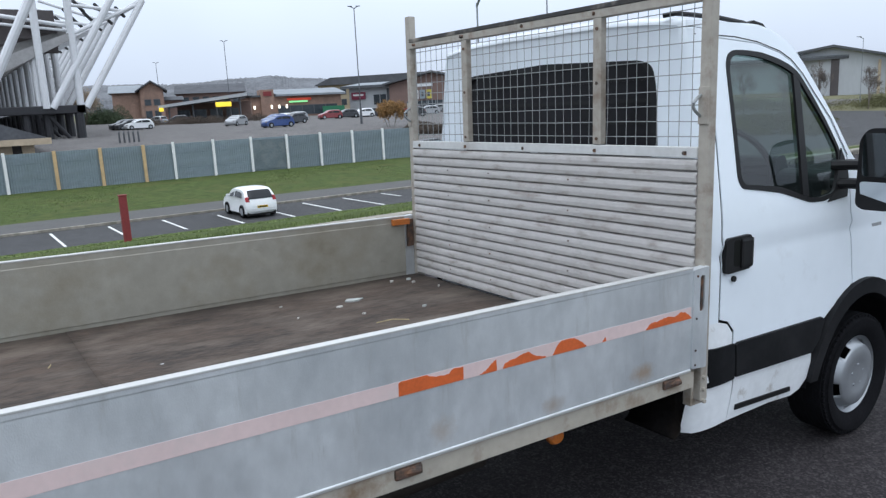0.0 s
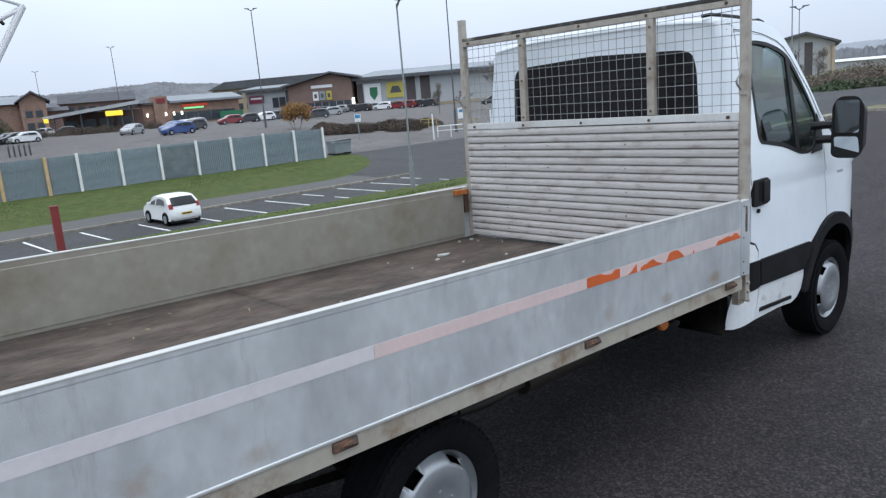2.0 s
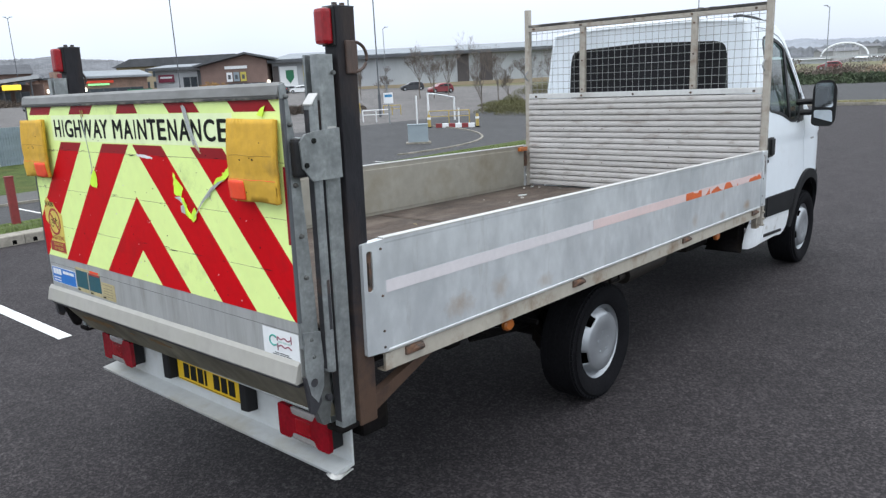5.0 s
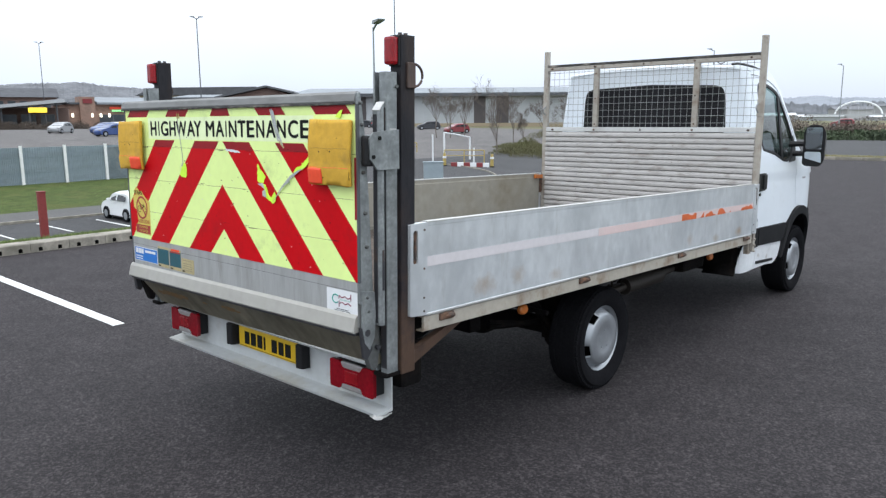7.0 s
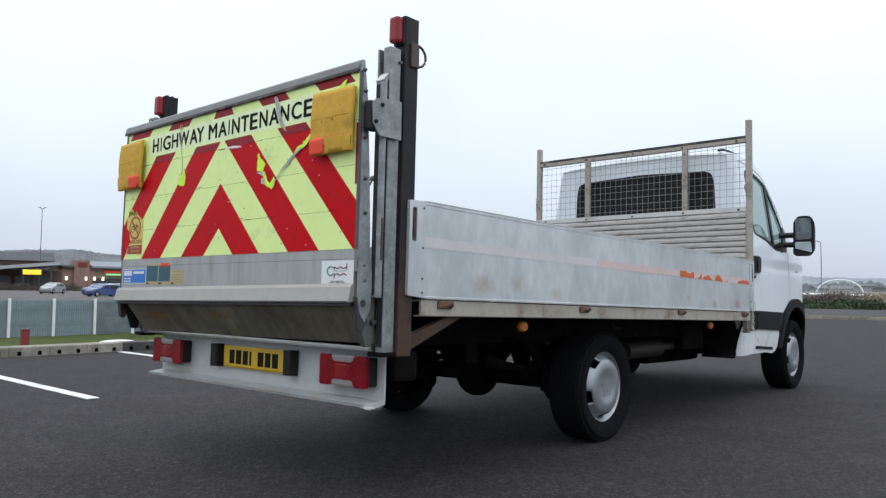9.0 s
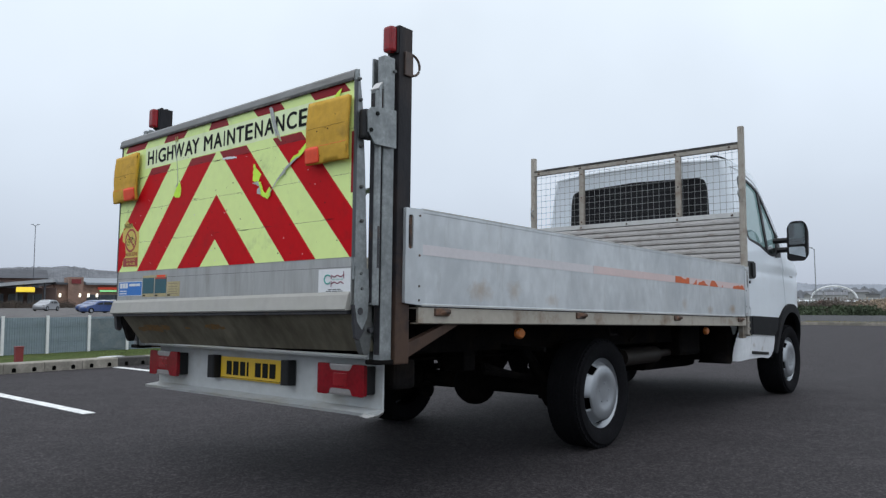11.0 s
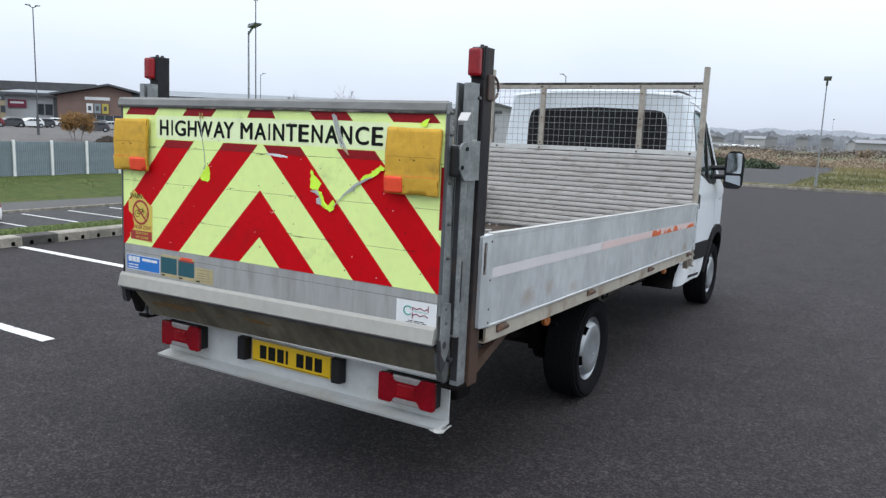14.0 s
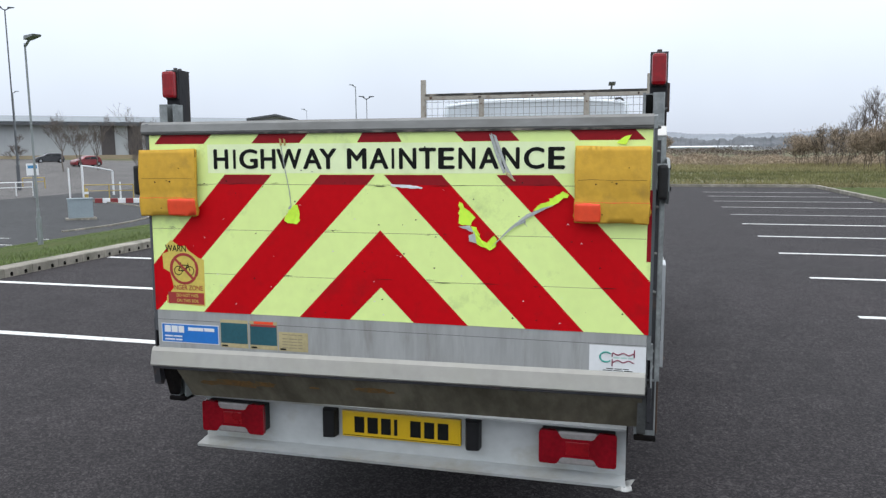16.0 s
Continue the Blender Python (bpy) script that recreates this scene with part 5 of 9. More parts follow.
part("label_print", lettering("DO NOT PASS", 0.10, 0.013, rearward(0.838, 1.056, WX - 0.0018), 0.015), LABEL_YELLOW, warn)
part("label_print", lettering("ON THIS SIDE", 0.10, 0.013, rearward(0.838, 1.034, WX - 0.0018), 0.015), LABEL_YELLOW, warn)

# rear bumper beam, lamps, number plate
BXP = -1.700
beam = part("bumper_beam", prism(bmesh.new(), [(BXP, 0.366), (BXP, 0.574), (BXP - 0.096, 0.579), (BXP - 0.100, 0.588), (BXP + 0.01, 0.588), (BXP + 0.01, 0.352), (BXP - 0.080, 0.342), (BXP - 0.085, 0.355)], 1, -0.924, 0.928),
            mat("white_bumper_paint", (0.47, 0.485, 0.485), 0.45, vary=0.08, scale=4, dirt=(0.36, 0.335, 0.27), dirt_amount=0.25, dirt_scale=4, stretch=(1, 0.7, 1)), truck, "white painted steel bumper beam with a dented end")
bm = bmesh.new()
sheet(bm, [(BXP - 0.092, -0.880), (BXP - 0.100, -0.915), (BXP - 0.086, -0.952), (BXP - 0.050, -0.945), (BXP - 0.028, -0.960), (BXP - 0.006, -0.935), (BXP - 0.008, -0.890)], [],
      lambda u, v: (u, v, 0.342 + 0.022 * noise.noise((u * 30, v * 34, 1)) + 0.20 * max(0, -0.915 - v)), 0.009)
thicken(part("bent_corner", bm, BRIGHT, beam, "crumpled bare metal corner"), 0.003)
for s, y0, y1 in ((1, 0.605, 0.902), (-1, -0.890, -0.590)):
    lamp = part("rear_lamp", boxed(BXP - 0.064, BXP - 0.002, y0 + 0.006, y1 - 0.006, 0.424, 0.544, 0.006), BLACK, truck, "red and clear rear lamp cluster")
    c, h = (y0 + y1) / 2, (y1 - y0) / 2
    part("red_lens", prism(bmesh.new(), rounded([(c - h, 0.417), (c - h * 0.52, 0.417), (c - h * 0.42, 0.446), (c + h * 0.42, 0.446), (c + h * 0.52, 0.417), (c + h, 0.417), (c + h, 0.551), (c + h * 0.52, 0.551),
         (c + h * 0.40, 0.522), (c - h * 0.40, 0.522), (c - h * 0.52, 0.551), (c - h, 0.551)], 0.012), 0, BXP - 0.076, BXP - 0.058), LAMP_RED, lamp)
    part("bright_lens", boxed(BXP - 0.0775, BXP - 0.072, c - h * 0.30, c + h * 0.30, 0.456, 0.512, 0.003), LAMP_BRIGHT, lamp)
    for zc, nm in ((0.534, "upper_lens"), (0.434, "lower_lens")):
        part(nm, boxed(BXP - 0.0745, BXP - 0.058, c - h * 0.50, c + h * 0.50, zc - 0.017, zc + 0.017, 0.008), LAMP_CLEAR, lamp, "clear ribbed lens")
plate = part("number_plate", boxed(BXP - 0.020, BXP - 0.003, -0.262, 0.262, 0.428, 0.540, 0.003), PLATE, truck, "yellow rear number plate")
part("plate_border", prism(bmesh.new(), [(-0.255, 0.434), (0.255, 0.434), (0.255, 0.436), (-0.255, 0.436)], 0, BXP - 0.0215, BXP - 0.0198), INK, plate)
yy = 0.205
for w, gap in ((0.044, 0), (0.046, 0), (0.043, 0), (0.014, 0), (0.046, 0.042), (0.043, 0), (0.046, 0)):
    yy -= gap
    part("plate_bar", boxed(BXP - 0.0222, BXP - 0.0198, yy - w, yy, 0.449, 0.519), INK, plate)
    yy -= w + 0.015
for y in (0.317, -0.312):
    part("plate_lamp", prism(bmesh.new(), rounded([(BXP - 0.002, y - 0.036), (BXP - 0.050, y - 0.030), (BXP - 0.056, y + 0.020), (BXP - 0.002, y + 0.036)], 0.01), 2, 0.428, 0.545), BLACK, truck, "black plate lamp housing")

# wheels
TYRE_R, RIM_R = 0.332, 0.217


def tyre_mesh(out):
    """A tyre about the y axis, its outer side towards out, with grooves and shoulder blocks."""
    hw = 0.112
    prof = [(RIM_R - 0.006, hw * 0.80), (RIM_R + 0.012, hw * 0.90), (RIM_R + 0.05, hw * 1.03), (RIM_R + 0.085, hw * 1.02), (TYRE_R - 0.036, hw * 0.985), (TYRE_R - 0.019, hw * 0.90), (TYRE_R - 0.008, hw * 0.79)]
    tread = []
    for y0, y1 in ((0.78, 0.50), (0.44, 0.06), (-0.06, -0.44), (-0.50, -0.78)):
        tread += [(TYRE_R - 0.004, hw * y0 + 0.001), (TYRE_R - 0.001, hw * y0), (TYRE_R, hw * y1), (TYRE_R - 0.004, hw * y1 - 0.001)]
    full = prof + tread + [(r, -y) for r, y in prof[::-1]]
    bm = lathe(bmesh.new(), full, 56)
    for k in range(60):
        a = 2 * math.pi * k / 60
        for s in (-1, 1):
            m = Matrix.Rotation(a, 4, "Y")
            box(bm, TYRE_R - 0.020, TYRE_R - 0.006, min(s * hw * 0.80, s * hw * 0.91), max(s * hw * 0.80, s * hw * 0.88), -0.0125, 0.0125, m=m)
    return bm


def trim_mesh():
    """A dished wheel trim, facing -y, with five slots left open near the rim."""
    bm = bmesh.new()
    sides, slots = 60, 5
    prof = [(RIM_R + 0.004, -0.068), (RIM_R - 0.005, -0.083), (RIM_R - 0.013, -0.070), (0.186, -0.058), (0.164, -0.097), (0.150, -0.103), (0.125, -0.107), (0.092, -0.108), (0.084, -0.104), (0.035, -0.104), (0, -0.105)]
    rings = []
    for r, y in prof:
        rings.append([bm.verts.new((0, y, 0))] if r < 1e-5 else [bm.verts.new((r * math.cos(2 * math.pi * k / sides), y, r * math.sin(2 * math.pi * k / sides))) for k in range(sides)])
    for i, (a, b) in enumerate(zip(rings, rings[1:])):
        for k in range(sides):
            if i == 3 and (k % (sides // slots)) in (4, 5, 6, 7):
                continue
            q = list(dict.fromkeys([a[k % len(a)], a[(k + 1) % len(a)], b[(k + 1) % len(b)], b[k % len(b)]]))
            if len(q) > 2:
                bm.faces.new(q)
    return bm


def rim_mesh():
    return lathe(bmesh.new(), [(RIM_R, -0.085), (RIM_R - 0.012, -0.06), (RIM_R - 0.03, 0.0), (0.12, -0.005), (0.07, -0.04), (0, -0.04)], 40)


base_wheel = None
for x, y, s in ((0.183, -0.828, -1), (3.83, -0.866, -1), (0.183, 0.828, 1), (3.83, 0.866, 1)):
    z = ground_z(x) + TYRE_R - 0.004
    turn = pose(x, y, z, 0, 54, 0 if s < 0 else 180)
    if base_wheel is None:
        wheel = part("wheel", rim_mesh(), UNDER, truck, "wheel with a black tyre and silver plastic trim", smooth=True, at=turn)
        t = part("tyre", tyre_mesh(-1), TYRE, wheel, smooth=True)
        c = thicken(part("wheel_trim", trim_mesh(), SILVER, wheel, "silver plastic wheel trim", smooth=True), 0.004, 1)
        nuts = []
        for k in range(5):
            a = 2 * math.pi * k / 5
            nuts.append(part("wheel_nut", tube(bmesh.new(), [(0.058 * math.cos(a), -0.100, 0.058 * math.sin(a)), (0.058 * math.cos(a), -0.112, 0.058 * math.sin(a))], 0.0090, 8, 0.006), SILVER, wheel))
        # Flat dark discs imitate shaded recesses round the nuts.
        for k in range(5):
            a = 2 * math.pi * k / 5
            nuts.append(part("nut_recess", tube(bmesh.new(), [(0.058 * math.cos(a), -0.1035, 0.058 * math.sin(a)), (0.058 * math.cos(a), -0.1062, 0.058 * math.sin(a))], 0.0145, 12), GALV_DARK, wheel))
        base_wheel = (wheel, t, c, nuts)
    else:
        w2 = again(base_wheel[0], truck, turn)
        tagged(w2, "wheel with a black tyre and silver plastic trim")
        again(base_wheel[1], w2, Matrix())
        for n in base_wheel[3]:
            again(n, w2, Matrix())
        thicken(again(base_wheel[2], w2, Matrix()), 0.004, 1)

# chassis and running gear
for s in (-1, 1):
    part("chassis_rail", prism(bmesh.new(), [(s * 0.36, 0.52), (s * 0.43, 0.52), (s * 0.43, 0.53), (s * 0.37, 0.53), (s * 0.37, 0.69), (s * 0.43, 0.69), (s * 0.43, 0.715), (s * 0.36, 0.715)], 0, -1.69, 3.4), UNDER, truck)
    bm = bmesh.new()
    for k in range(3):
        tube(bm, [(-0.54 + 1.44 * t / 8, s * 0.56, 0.48 - 0.015 * k - 0.11 * math.sin(math.pi * t / 8) * (1 - 0.2 * k)) for t in range(9)], 0.018, 4)
    part("leaf_spring", bm, UNDER, truck)
    part("spring_hanger", boxed(-0.76, -0.66, min(s * 0.44, s * 0.60), max(s * 0.44, s * 0.60), 0.46, 0.62, 0.01), UNDER, truck)
    part("mudguard_stay", tube(bmesh.new(), [(-0.45, s * 0.44, 0.60), (-0.45, s * 0.92, 0.58)], 0.014, 6), UNDER, truck)
bm = tube(bmesh.new(), [(0.183, -0.74, 0.312), (0.183, 0.74, 0.312)], 0.060, 12)
bmesh.ops.create_uvsphere(bm, u_segments=16, v_segments=10, radius=0.150, matrix=Matrix.Translation((0.183, 0.07, 0.300)))
part("rear_axle", bm, UNDER, truck, "grimy rear axle", smooth=True)
part("prop_shaft", tube(bmesh.new(), [(0.2, 0.03, 0.30), (2.6, 0.02, 0.46)], 0.035, 10), UNDER, truck)
bm = tube(bmesh.new(), [(0.35, -0.50, 0.42), (0.75, -0.62, 0.45), (1.0, -0.62, 0.47)], 0.03, 10)
tube(bm, [(1.0, -0.62, 0.47), (1.05, -0.62, 0.47), (1.50, -0.62, 0.48), (1.56, -0.62, 0.48)], 0.062, 14)
tube(bm, [(1.5, -0.62, 0.48), (2.5, -0.55, 0.50)], 0.03, 10)
part("exhaust", bm, EXHAUST, truck, "dull steel exhaust pipe and silencer", smooth=True)
part("fuel_tank", boxed(1.55, 2.25, 0.46, 0.80, 0.44, 0.68, 0.04), UNDER, truck)
part("battery_box", boxed(1.86, 2.28, -0.70, -0.46, 0.46, 0.70, 0.03), UNDER, truck)
for x in (-1.60, -1.1, -0.55, 0.6, 1.2, 2.0):
    part("cross_member", boxed(x - 0.03, x + 0.03, -0.36, 0.36, 0.55, 0.69, 0.006), UNDER, truck)
bm = bmesh.new()
for y, z, x0, x1 in ((-0.2, 0.57, -1.5, 0.5), (0.12, 0.56, -1.4, 0.2), (-0.1, 0.60, -1.6, 1.9)):
    tube(bm, [(x0 + (x1 - x0) * k / 6, y, z + 0.03 * math.sin(k * 1.7)) for k in range(7)], 0.011, 6)
part("brake_pipe", bm, UNDER, truck)
part("torsion_beam", boxed(-1.64, -1.50, -0.93, 0.93, 0.44, 0.57, 0.02), UNDER, truck, "grimy lift torsion beam")
for s in (-1, 1):
    part("subframe_rail", boxed(-1.50, 2.20, *span(s, 0.60, 0.63), 0.57, 0.72, 0.004), UNDER, truck)
    part("shock_absorber", tube(bmesh.new(), [(0.09, s * 0.66, 0.26), (-0.12, s * 0.50, 0.62)], 0.03, 10), UNDER, truck)
part("lift_cylinder", tube(bmesh.new(), [(-1.50, 0.35, 0.50), (-0.75, 0.35, 0.46)], 0.045, 10), UNDER, truck)
part("spare_wheel", lathe(bmesh.new(), [(0, -0.08), (0.30, -0.09), (0.33, -0.04), (0.33, 0.04), (0.30, 0.09), (0, 0.08)], 24), TYRE, truck, "spare wheel slung under the bed", at=pose(-0.95, 0.0, 0.60, 90, 0, 0))
part("tow_bracket", boxed(-1.69, -1.62, -0.5, 0.5, 0.40, 0.56, 0.01), UNDER, truck)
part("gearbox", boxed(2.10, 3.20, -0.30, 0.30, 0.30, 0.62, 0.08), UNDER, truck)
part("cab_floor_rail", boxed(2.475, 2.50, -0.86, 0.86, 0.40, 0.66, 0.01), UNDER, truck)
for s in (-1, 1):
    bm = bmesh.new()
    rows = [[bm.verts.new((2.42 + 0.07 * math.sin(a) , s * y, 0.54 - 0.16 * math.cos(a))) for y in (0.62, 0.90)] for a in [math.pi * k / 10 for k in range(11)]]
    for a, b in zip(rows, rows[1:]):
        bm.faces.new((a[0], a[1], b[1], b[0]))
    thicken(part("mud_flap", bm, UNDER, truck, "curved black mud flap behind the cab", smooth=True), 0.008)
part("air_tank", tube(bmesh.new(), [(1.62, 0.30, 0.40), (1.66, 0.30, 0.40), (2.04, 0.30, 0.40), (2.08, 0.30, 0.40)], 0.13, 14), UNDER, truck, smooth=True)
rnd = random.Random(63)
bm = bmesh.new()
for k in range(9):
    x, y = rnd.uniform(-1.4, 1.2), rnd.uniform(-0.75, 0.6)
    tube(bm, [(x + 0.09 * j, y + 0.05 * math.sin(j * 1.3 + k), rnd.uniform(0.53, 0.64)) for j in range(6)], 0.014, 6)
tagged(part("air_hose", bm, UNDER, truck), kind="stuff")
for s in (-1, 1):
    part("bump_stop", tube(bmesh.new(), [(0.18, s * 0.52, 0.37), (0.18, s * 0.52, 0.56)], 0.03, 10, 0.035), UNDER, truck)
    part("spring_clamp", boxed(0.11, 0.26, *span(s, 0.50, 0.62), 0.24, 0.40, 0.01), UNDER, truck)
# brackets, levers and plates over the axle, with small gaps between them
for pts in ([(-0.02, 0.35), (-0.136, 0.37), (-0.215, 0.484), (-0.02, 0.500)], [(-0.284, 0.36), (-0.225, 0.484), (-0.42, 0.490), (-0.363, 0.45), (-0.363, 0.36)], [(-0.455, 0.35), (-0.40, 0.44), (-0.40, 0.50), (-0.62, 0.50), (-0.62, 0.35)],
            [(0.475, 0.33), (0.470, 0.46), (0.70, 0.46), (0.70, 0.33)], [(0.262, 0.33), (0.232, 0.46), (0.15, 0.46), (0.15, 0.33)], [(0.36, 0.36), (0.40, 0.45), (0.385, 0.45), (0.345, 0.36)]):
    part("axle_bracket", prism(bmesh.new(), pts, 0, 0.15, 0.20), UNDER, truck)
part("axle_crossbeam", boxed(0.14, 0.20, -0.70, -0.232, 0.478, 0.60, 0.01), UNDER, truck)
part("axle_crossbeam", boxed(0.14, 0.20, -0.200, 0.70, 0.440, 0.60, 0.01), UNDER, truck)
part("brake_drum", tube(bmesh.new(), [(0.183, -0.56, 0.312), (0.183, -0.60, 0.312), (0.183, -0.70, 0.312)], 0.135, 20), UNDER, truck, smooth=True)
part("tow_shackle", tube(bmesh.new(), [(0.10, 0.44 + 0.045 * math.cos(a), 0.235 + 0.045 * math.sin(a)) for a in [2 * math.pi * k / 14 for k in range(15)]], 0.014, 6, cap=False), UNDER, truck, smooth=True)
part("bed_loop", tube(bmesh.new(), [(0.16, -0.985, 0.70), (0.16, -0.985, 0.655), (0.26, -0.985, 0.655), (0.26, -0.985, 0.70)], 0.008, 6), UNDER, truck)


# ---- the cab ----
def half_width(x, z):
    """Half the cab's width at a place along and up its side."""
    w = 0.985
    if z < 0.75:
        w -= 0.022 * ((0.75 - z) / 0.3) ** 2
    if x < 2.64 and z <= 0.66:
        d = min(1, (2.64 - x) / 0.17)
        w -= 0.06 * (1 - math.sqrt(max(0, 1 - d * d)))
    if z > 1.32:
        w -= 0.115 * ((z - 1.32) / 0.83) ** 1.1
    if x > 3.95:
        w -= 0.30 * ((x - 3.95) / 0.75) ** 2
    if x < 2.56 and z > 0.62:
        d = min(1, (2.56 - x) / 0.062)
        w -= 0.035 * (1 - math.sqrt(max(0, 1 - d * d)))
    w += 0.008 * math.exp(-((z - 1.225) / 0.020) ** 2) - 0.008 * math.exp(-((z - 1.190) / 0.024) ** 2)
    return w


ARCH = (3.80, 0.425)
arch = [(ARCH[0] + 0.440 * math.cos(a), ARCH[1] + 0.462 * math.sin(a)) for a in [math.pi * (0.955 - 0.91 * k / 18) for k in range(19)]]
quarter = [(2.50, 0.899), (2.581, 0.899), (2.581, 2.115), (2.50, 2.125)]
door = [(2.694, 0.700), (3.375, 0.700), (3.40, 0.74), (3.50, 0.80), (3.682, 0.90), (3.645, 1.10), (3.612, 1.31), (3.606, 1.40), (3.60, 1.54), (3.475, 1.72), (3.345, 1.848), (3.262, 1.932), (3.18, 1.994), (3.096, 2.03), (2.93, 2.066), (2.592, 2.086),
        (2.592, 0.909), (2.651, 0.890), (2.694, 0.842)]
sill_rear = [(2.460, 0.440), (2.468, 0.402), (2.50, 0.400), (2.700, 0.414), (2.708, 0.60), (2.684, 0.70), (2.684, 0.834), (2.645, 0.880), (2.581, 0.899), (2.50, 0.899), (2.50, 0.662), (2.475, 0.60)]
sill = [(2.704, 0.414), (3.03, 0.416), (3.22, 0.402), (3.29, 0.420), arch[0], (3.345, 0.60), (3.375, 0.697), (2.690, 0.697), (2.716, 0.60)]
wing = arch + [(4.30, 0.46), (4.62, 0.46), (4.68, 0.75), (4.62, 1.02), (4.45, 1.15), (4.15, 1.27), (3.92, 1.345), (3.80, 1.40), (3.70, 1.50), (3.62, 1.585), (3.535, 1.70), (3.45, 1.805), (3.365, 1.90), (3.285, 1.988), (3.21, 2.055), (3.15, 2.09), (2.97, 2.135), (2.79, 2.150), (2.586, 2.152), (2.50, 2.152),
               (2.50, 2.128), (2.586, 2.1185), (2.586, 2.0895), (2.931, 2.0695), (3.098, 2.0335), (3.183, 1.9975), (3.2655, 1.9355), (3.349, 1.851), (3.479, 1.7235), (3.608, 1.5425), (3.614, 1.402), (3.620, 1.312), (3.653, 1.10), (3.690, 0.896), (3.51, 0.80), (3.43, 0.765)]
wing = arch[3:] + wing[len(arch):-1]
window = rounded([(2.722, 1.500), (2.748, 1.462), (2.870, 1.448), (3.02, 1.427), (3.11, 1.402), (3.245, 1.362), (3.356, 1.355), (3.470, 1.372), (3.532, 1.512), (3.530, 1.575), (3.435, 1.706), (3.332, 1.824), (3.235, 1.928), (3.172, 1.963), (3.09, 1.990),
                  (2.965, 2.017), (2.85, 2.027), (2.762, 2.027), (2.722, 2.010), (2.706, 1.97)], 0.03, 3)


def shrink(poly, k):
    c = sum((Vector(p) for p in poly), Vector((0, 0))) / len(poly)
    return [tuple(c + (Vector(p) - c) * (1 + k / (Vector(p) - c).length)) for p in poly]


for s in (-1, 1):
    inset = lambda d: (lambda u, v: (u, s * (half_width(u, v) - d), v))
    def skin(name, outline, holes, material, label="", d=0.0, step=0.04, t=0.005, parent=truck):
        bm = bmesh.new()
        sheet(bm, outline, holes, inset(d), step)
        ob = thicken(part(name, bm, material, parent, label, smooth=True), t, -1 if s < 0 else 1)
        ob.modifiers.new("crisp_edges", "EDGE_SPLIT").split_angle = radians(40)
        return ob
    skin("cab_quarter", quarter, [], WHITE, "white painted cab corner")
    skin("cab_sill", sill_rear, [], WHITE_SILL, "white lower cab corner, muddied")
    skin("cab_sill", sill, [], WHITE_SILL)
    skin("cab_wing", wing, [], WHITE, "white painted wing and windscreen pillar")
    dr = skin("cab_door", door, [window], WHITE, "white cab door")
    skin("door_gap_liner", [(2.52, 0.50), (3.30, 0.52), (3.62, 1.0), (3.58, 1.36), (3.0, 1.33), (2.52, 1.42)], [], BLACK, "", 0.03, 0.12)
    seal = skin("window_seal", shrink(window, 0.013), [shrink(window, -0.014)], BLACK, "black rubber window seal", -0.003, 0.04, 0.012, dr)
    skin("window_divider", [(3.196, 1.392), (3.246, 1.378), (3.240, 1.905), (3.190, 1.945)], [], BLACK, "", -0.002, 0.06, 0.012, dr)
    sw = bmesh.new()
    sheet(sw, shrink(window, -0.006), [], inset(0.012), 0.06)
    part("side_window", sw, SIDE_GLASS, dr, "tinted side window", smooth=True)
    # mirror corner, door handle, lock, side moulding, arch lip, step
    skin("mirror_corner", [(3.40, 1.338), (3.575, 1.350), (3.598, 1.42), (3.592, 1.50), (3.548, 1.585), (3.500, 1.47), (3.455, 1.375)], [], BLACK, "black plastic mirror corner", -0.006, 0.05, 0.012, dr)
    w0 = 0.992
    handle = rounded([(2.594, 1.106), (2.776, 1.112), (2.784, 1.150), (2.784, 1.225), (2.770, 1.262), (2.598, 1.258)], 0.026)
    part("door_handle", prism(bmesh.new(), handle, 1, s * (w0 - 0.012), s * (w0 + 0.010)), BLACK, dr, "black recessed door handle")
    # Black patch laid on the housing paints the shade of a grip recess.
    part("handle_recess", prism(bmesh.new(), rounded([(2.650, 1.135), (2.692, 1.130), (2.692, 1.246), (2.650, 1.246)], 0.012), 1, s * (w0 + 0.009), s * (w0 + 0.0108)), INK, dr)
    part("handle_grip", boxed(2.694, 2.778, min(s * (w0 + 0.006), s * (w0 + 0.020)), max(s * (w0 + 0.006), s * (w0 + 0.020)), 1.122, 1.250, 0.012), BLACK, dr)
    part("door_lock", tube(bmesh.new(), [(2.668, s * (w0 - 0.004), 1.078), (2.668, s * (w0 + 0.006), 1.078)], 0.013, 12), BLACK, dr)
    skin("side_moulding", [(2.712, 0.628), (3.325, 0.608), (3.385, 0.664), (3.418, 0.758), (3.395, 0.776), (2.720, 0.786), (2.699, 0.778)], [], GREYBLACK, "faded black side moulding", -0.014, 0.06, 0.02, dr)
    skin("side_moulding", [(2.47, 0.606), (2.705, 0.620), (2.692, 0.784), (2.47, 0.790)], [], GREYBLACK, "faded black side moulding", -0.010, 0.06, 0.02)
    skin("sill_step", [(2.749, 0.456), (3.20, 0.434), (3.19, 0.459), (2.75, 0.482)], [], BLACK, "black sill strip", -0.006, 0.05, 0.012)
    outer = [(ARCH[0] + 0.462 * math.cos(a), ARCH[1] + 0.486 * math.sin(a)) for a in [math.pi * (0.985 - 1.01 * k / 20) for k in range(21)]]
    inner = [(ARCH[0] + 0.395 * math.cos(a), ARCH[1] + 0.405 * math.sin(a)) for a in [math.pi * (0.985 - 1.01 * k / 20) for k in range(21)]]
    skin("arch_lip", outer + inner[::-1], [], GREYBLACK, "black plastic wheel arch lip", -0.026, 0.05, 0.035)
